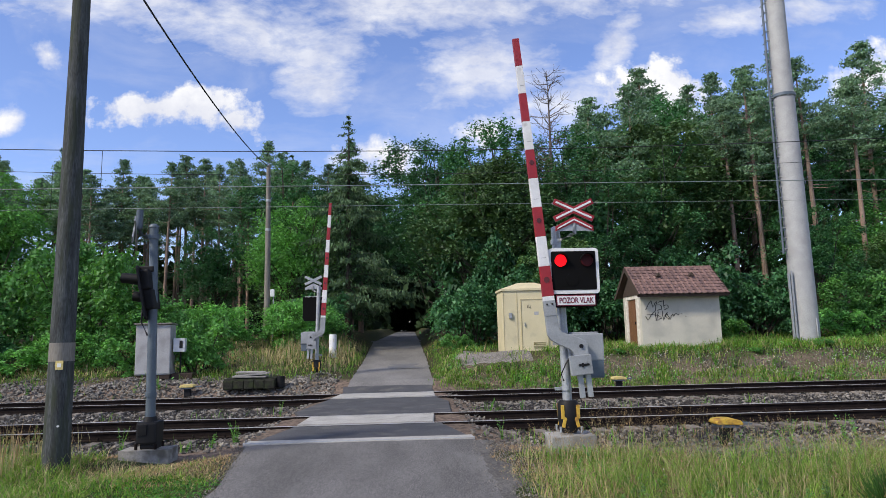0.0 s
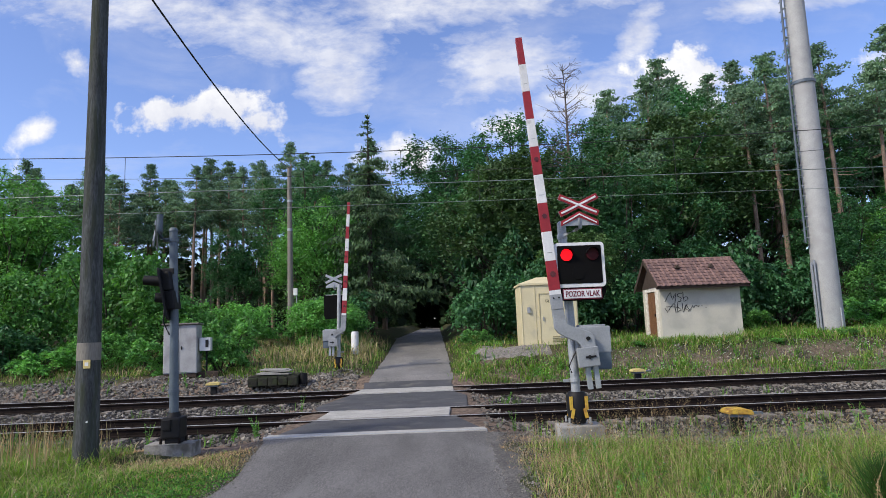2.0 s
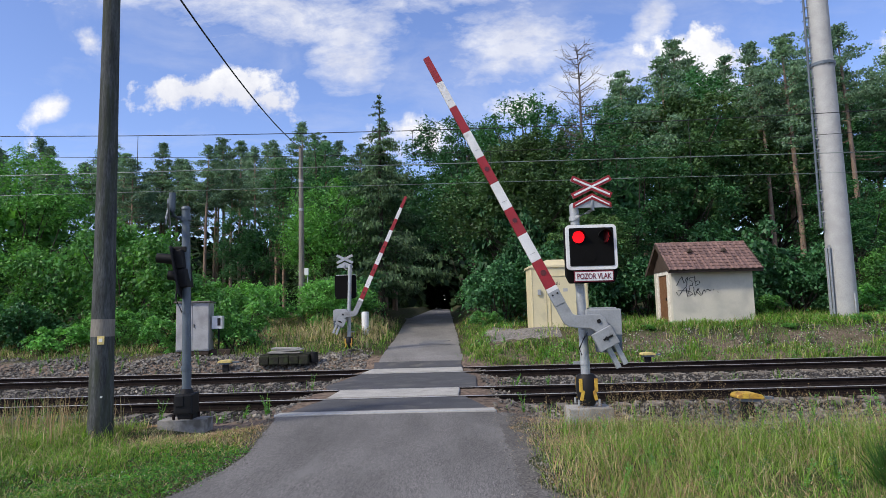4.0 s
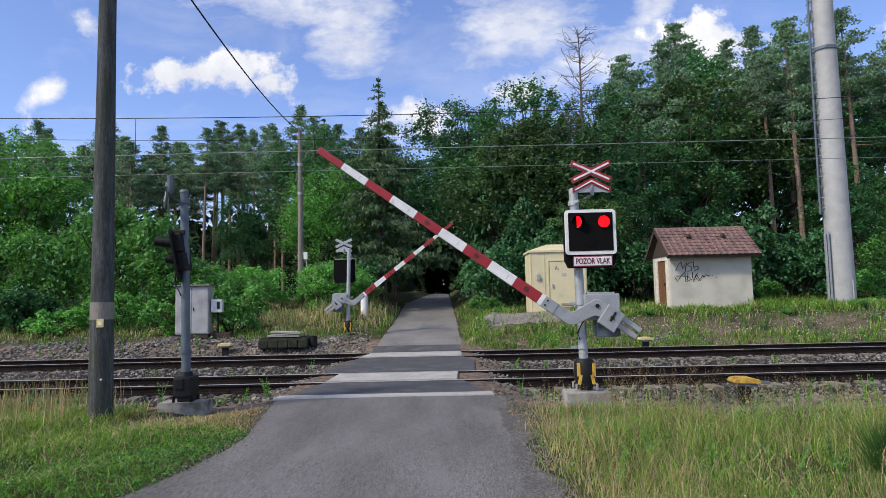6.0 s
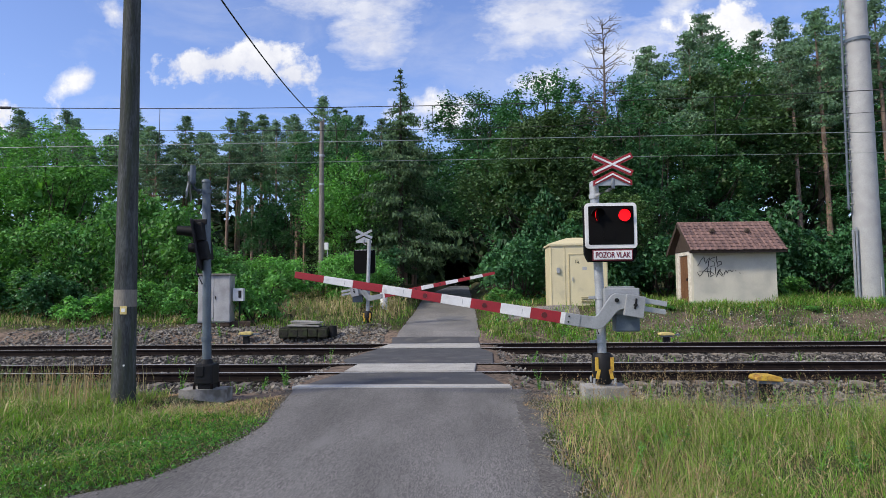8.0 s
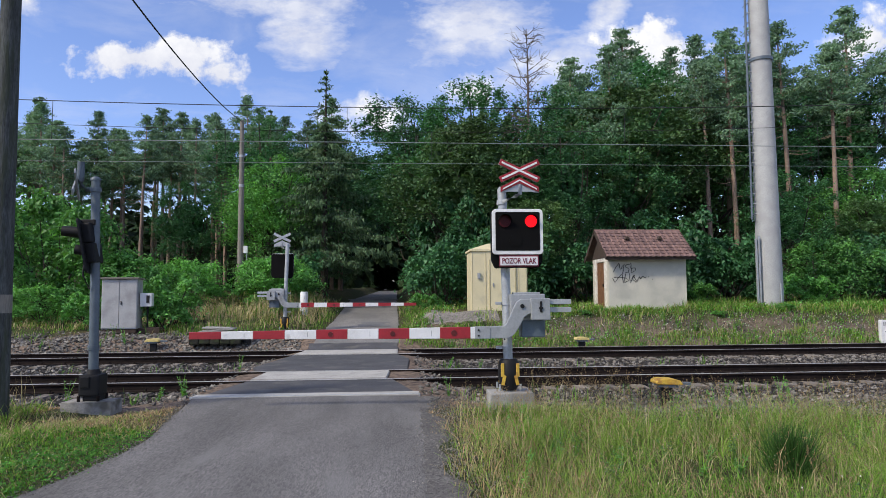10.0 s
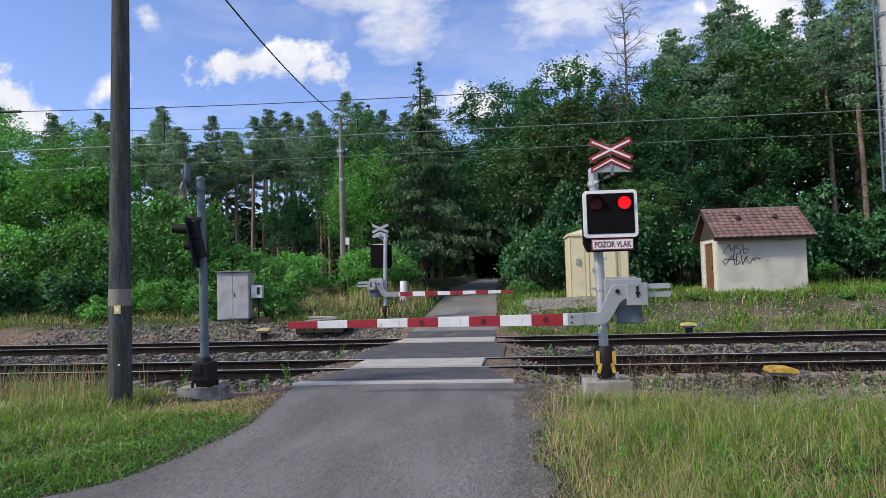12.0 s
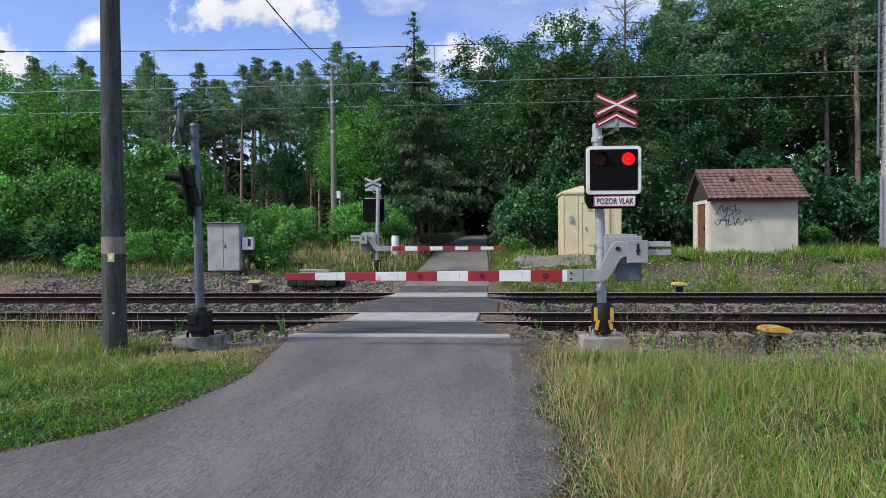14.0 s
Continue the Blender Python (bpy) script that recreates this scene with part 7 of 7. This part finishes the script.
    C = np.stack([x, y, height(x, y) + rng.uniform(0, 0.9, len(x)) * size], 1)
    ln = rng.uniform(0.03, 0.085, len(x))
    tagged(leaf_mesh("bank_herbs", quads(C, rng.normal(0, 1, C.shape) * np.array((1, 1, 0.5)), np.array((0, 0, 1.0)) + rng.normal(0, 0.5, C.shape), ln, ln * 0.55), [M["leaf2"]], None), "low leafy green herbs on the bank", "herbs", kind="stuff")
    # weeds in the ballast
    n = 650
    cx, cy = rng.uniform(-9, 10, 60), rng.choice([12.0, 12.3, 16.9, 17.2, 21.2, 11.9, 12.6], 60)
    c = rng.integers(0, 60, n)
    x, y = cx[c] + rng.normal(0, 0.16, n), cy[c] + rng.normal(0, 0.12, n)
    ok = ~((x > -2.2) & (x < 1.6) & (y > 11.3) & (y < 21.2))
    x, y = x[ok], y[ok]
    blades("ballast_weeds", x, y, rng.uniform(0.08, 0.34, len(x)), rng.uniform(0.007, 0.020, len(x)), rng.uniform(0.2, 0.9, len(x)), [M["lawn"]], np.zeros(len(x), int), "small green weeds growing in the ballast", base=np.full(len(x), -0.22))
    # flowers
    n = 1070
    x = np.concatenate([rng.uniform(2.0, 9, 130), rng.uniform(6.5, 22, 600), rng.uniform(-6.5, -2.3, 340)])
    y = np.concatenate([rng.uniform(4.5, 9.8, 130), rng.uniform(21.5, 22.8, 600), rng.uniform(4.6, 8.0, 340)])
    z = height(x, y) + np.where(x < 0, 0.07, rng.uniform(0.12, 0.45, n))
    z = np.where((x < 0) & (x > np.interp(y, EDGE_Y, EDGE_L) - 0.3), -0.3, z)
    C = np.stack([x, y, z], 1)
    ob = leaf_mesh("wild_flowers", quads(C, rng.normal(0, 1, C.shape), rng.normal(0, 1, C.shape), np.where(y < 15, 0.013, 0.035), np.where(y < 15, 0.013, 0.035)), [M["flower"]], None)
    tagged(ob, "scattered small white wild flowers", "flowers", kind="stuff")


def weed(seed, h, leaf, label):
    """A single upright weed: a thin stem with leaves all the way up."""
    rng = np.random.default_rng(seed)
    t = thing("weed", Matrix.Identity(4), label, "weed")
    bm = bmesh.new()
    pts, cs, ds = [], [], []
    for s in range(3):
        a, tall = rng.uniform(0, 6.28), h * rng.uniform(0.65, 1.0)
        tip = np.array((math.cos(a) * 0.25 * h, math.sin(a) * 0.25 * h, tall))
        tube(bm, [(0, 0, -0.04), tip * np.array((0.3, 0.3, 0.5)), tip], [0.006, 0.005, 0.002], 4, False)
        f = rng.uniform(0.12, 1.0, 34)
        d = rng.normal(0, 1, (34, 3)) * np.array((1, 1, 0.3)) + np.array((0, 0, 0.3))
        d /= np.linalg.norm(d, axis=1, keepdims=True)
        cs.append(tip * np.stack([f ** 1.6, f ** 1.6, f], 1) + d * 0.03 * (1.3 - f)[:, None])
        ds.append(d)
    part("stem", bm, M["grass"], t)
    C, D = np.concatenate(cs), np.concatenate(ds)
    ln = rng.uniform(0.04, 0.085, len(C)) * (1.25 - 0.7 * C[:, 2] / h)
    leaf_mesh("leaves", quads(C, D, np.array((0, 0, 1.0)) + rng.normal(0, 0.4, C.shape), ln, ln * 0.35), [M[leaf]], t)
    return t


def weeds():
    kinds = [weed(61, 0.55, "leaf2", "upright green weed growing in the ballast"), weed(62, 0.40, "leaf2", "upright green weed growing in the ballast"),
             weed(63, 0.6, "leaf3", "tall olive weed at the ballast edge")]
    rng = np.random.default_rng(64)
    spots = [(0, -4.05, 11.4, 0.95, 1.0), (1, -2.75, 11.75, 0.9, 1.0), (1, -2.35, 11.85, 1.0, 1.0), (0, -2.5, 12.2, 0.8, 1.0), (1, -3.2, 11.9, 0.7, 1.0), (0, -2.62, 16.6, 0.9, 1.0),
             (1, 3.8, 11.3, 0.9, 1.0), (0, 4.6, 11.2, 0.8, 1.0), (0, 2.1, 12.0, 0.8, 1.0), (1, 2.5, 16.9, 1.1, 1.0), (0, 6.6, 11.0, 0.9, 1.0), (0, 7.6, 10.8, 1.0, 1.1), (1, 3.3, 17.0, 0.9, 1.0), (0, 7.9, 11.6, 0.9, 1.1)]
    for k in range(22):
        spots.append((2, rng.uniform(-9.5, -5.0), rng.uniform(10.2, 11.5), rng.uniform(0.6, 1.1), rng.uniform(0.9, 1.2)))
    for k in range(26):
        spots.append((k % 3, rng.uniform(2.2, 17.0), rng.uniform(21.5, 23.4), rng.uniform(0.7, 1.3), 1.0))
    for k in range(46):
        spots.append((k % 3, rng.uniform(2.3, 7.0), rng.uniform(4.0, 9.6), rng.uniform(0.6, 1.0), rng.uniform(0.7, 1.0)))
    for k in range(10):
        spots.append((k % 2, rng.uniform(-13, -7.2), rng.uniform(21.6, 22.8), rng.uniform(0.7, 1.2), 1.0))
    plant(kinds, spots, "single weeds along the tracks")


def broom_shrub(x, y):
    """A dense fan of thin upright green twigs."""
    rng = np.random.default_rng(91)
    t = thing("broom_shrub", pose(x, y, float(height(x, y)) - 0.02), "dark green broom shrub with thin upright twigs in grass", "shrub")
    n = 1500
    a, f = rng.uniform(0, 6.28, n), rng.random(n)
    out = np.stack([np.cos(a), np.sin(a), np.zeros(n)], 1)
    base = out * (0.22 * np.sqrt(f) * rng.random(n))[:, None] + np.stack([np.zeros(n), np.zeros(n), rng.uniform(0, 0.22, n)], 1)
    d = out * (0.55 * f)[:, None] + np.array((0, 0, 1.0)) + rng.normal(0, 0.14, (n, 3))
    ln = rng.uniform(0.16, 0.42, n)
    d /= np.linalg.norm(d, axis=1, keepdims=True)
    leaf_mesh("foliage", tris(base + d * ln[:, None] * 0.45, d, rng.normal(0, 1, d.shape), ln, rng.uniform(0.005, 0.010, n)), [M["broom"]], t, corners=3)
    bm = bmesh.new()
    for k in range(14):
        e = d[k] * 0.38
        tube(bm, [(0, 0, -0.03), (e[0] * 0.4, e[1] * 0.4, e[2] * 0.5), tuple(e)], [0.008, 0.006, 0.003], 4, False)
    part("stem", bm, M["bark"], t)


woods()
meadow()
weeds()
broom_shrub(4.75, 6.35)

# ---- what moves ----


def motions():
    near = [(0, 85.2), (2.0, 85.2), (2.55, 84.6), (3.0, 78.9), (3.5, 71.0), (4.0, 63.7), (5.0, 49.8), (6.0, 35.3), (6.5, 28.7), (7.0, 22.4), (8.0, 9.6), (8.6, 2.6), (9.0, 0.0), (10, 0.0), (14, 0.0)]
    far = [(0, 86.5), (2.2, 86.5), (2.75, 86.2), (3.0, 84.4), (3.5, 74.5), (4.0, 65.5), (5.0, 51.5), (6.0, 37.7), (6.5, 31.0), (7.0, 24.3), (8.0, 11.0), (8.7, 2.8), (9.1, 0.0), (10, 0.0), (14, 0.0)]
    for (boom, at), rows in zip(BOOMS, (near, far)):
        walk(boom, [(t, pose(*at, 0, a, 0)) for t, a in rows])
    # lamps take turns: each insert shows its lit face for half a period
    half = 0.5115
    for k, (insert, at) in enumerate(LAMPS):
        rows, lit_now = [], k % 2 == 0
        turn = 0 if lit_now else 180
        rows.append((0, pose(*at, 0, 0, turn)))
        t = 0.41
        while t < 13.9:
            start = t - 0.05 if lit_now else t - 0.115
            for j in range(4):
                rows.append((start + j / 30, pose(*at, 0, 0, turn + 60 * j)))
            turn += 180
            lit_now = not lit_now
            t += half
        rows.append((14.0, pose(*at, 0, 0, turn)))
        walk(insert, rows)


motions()
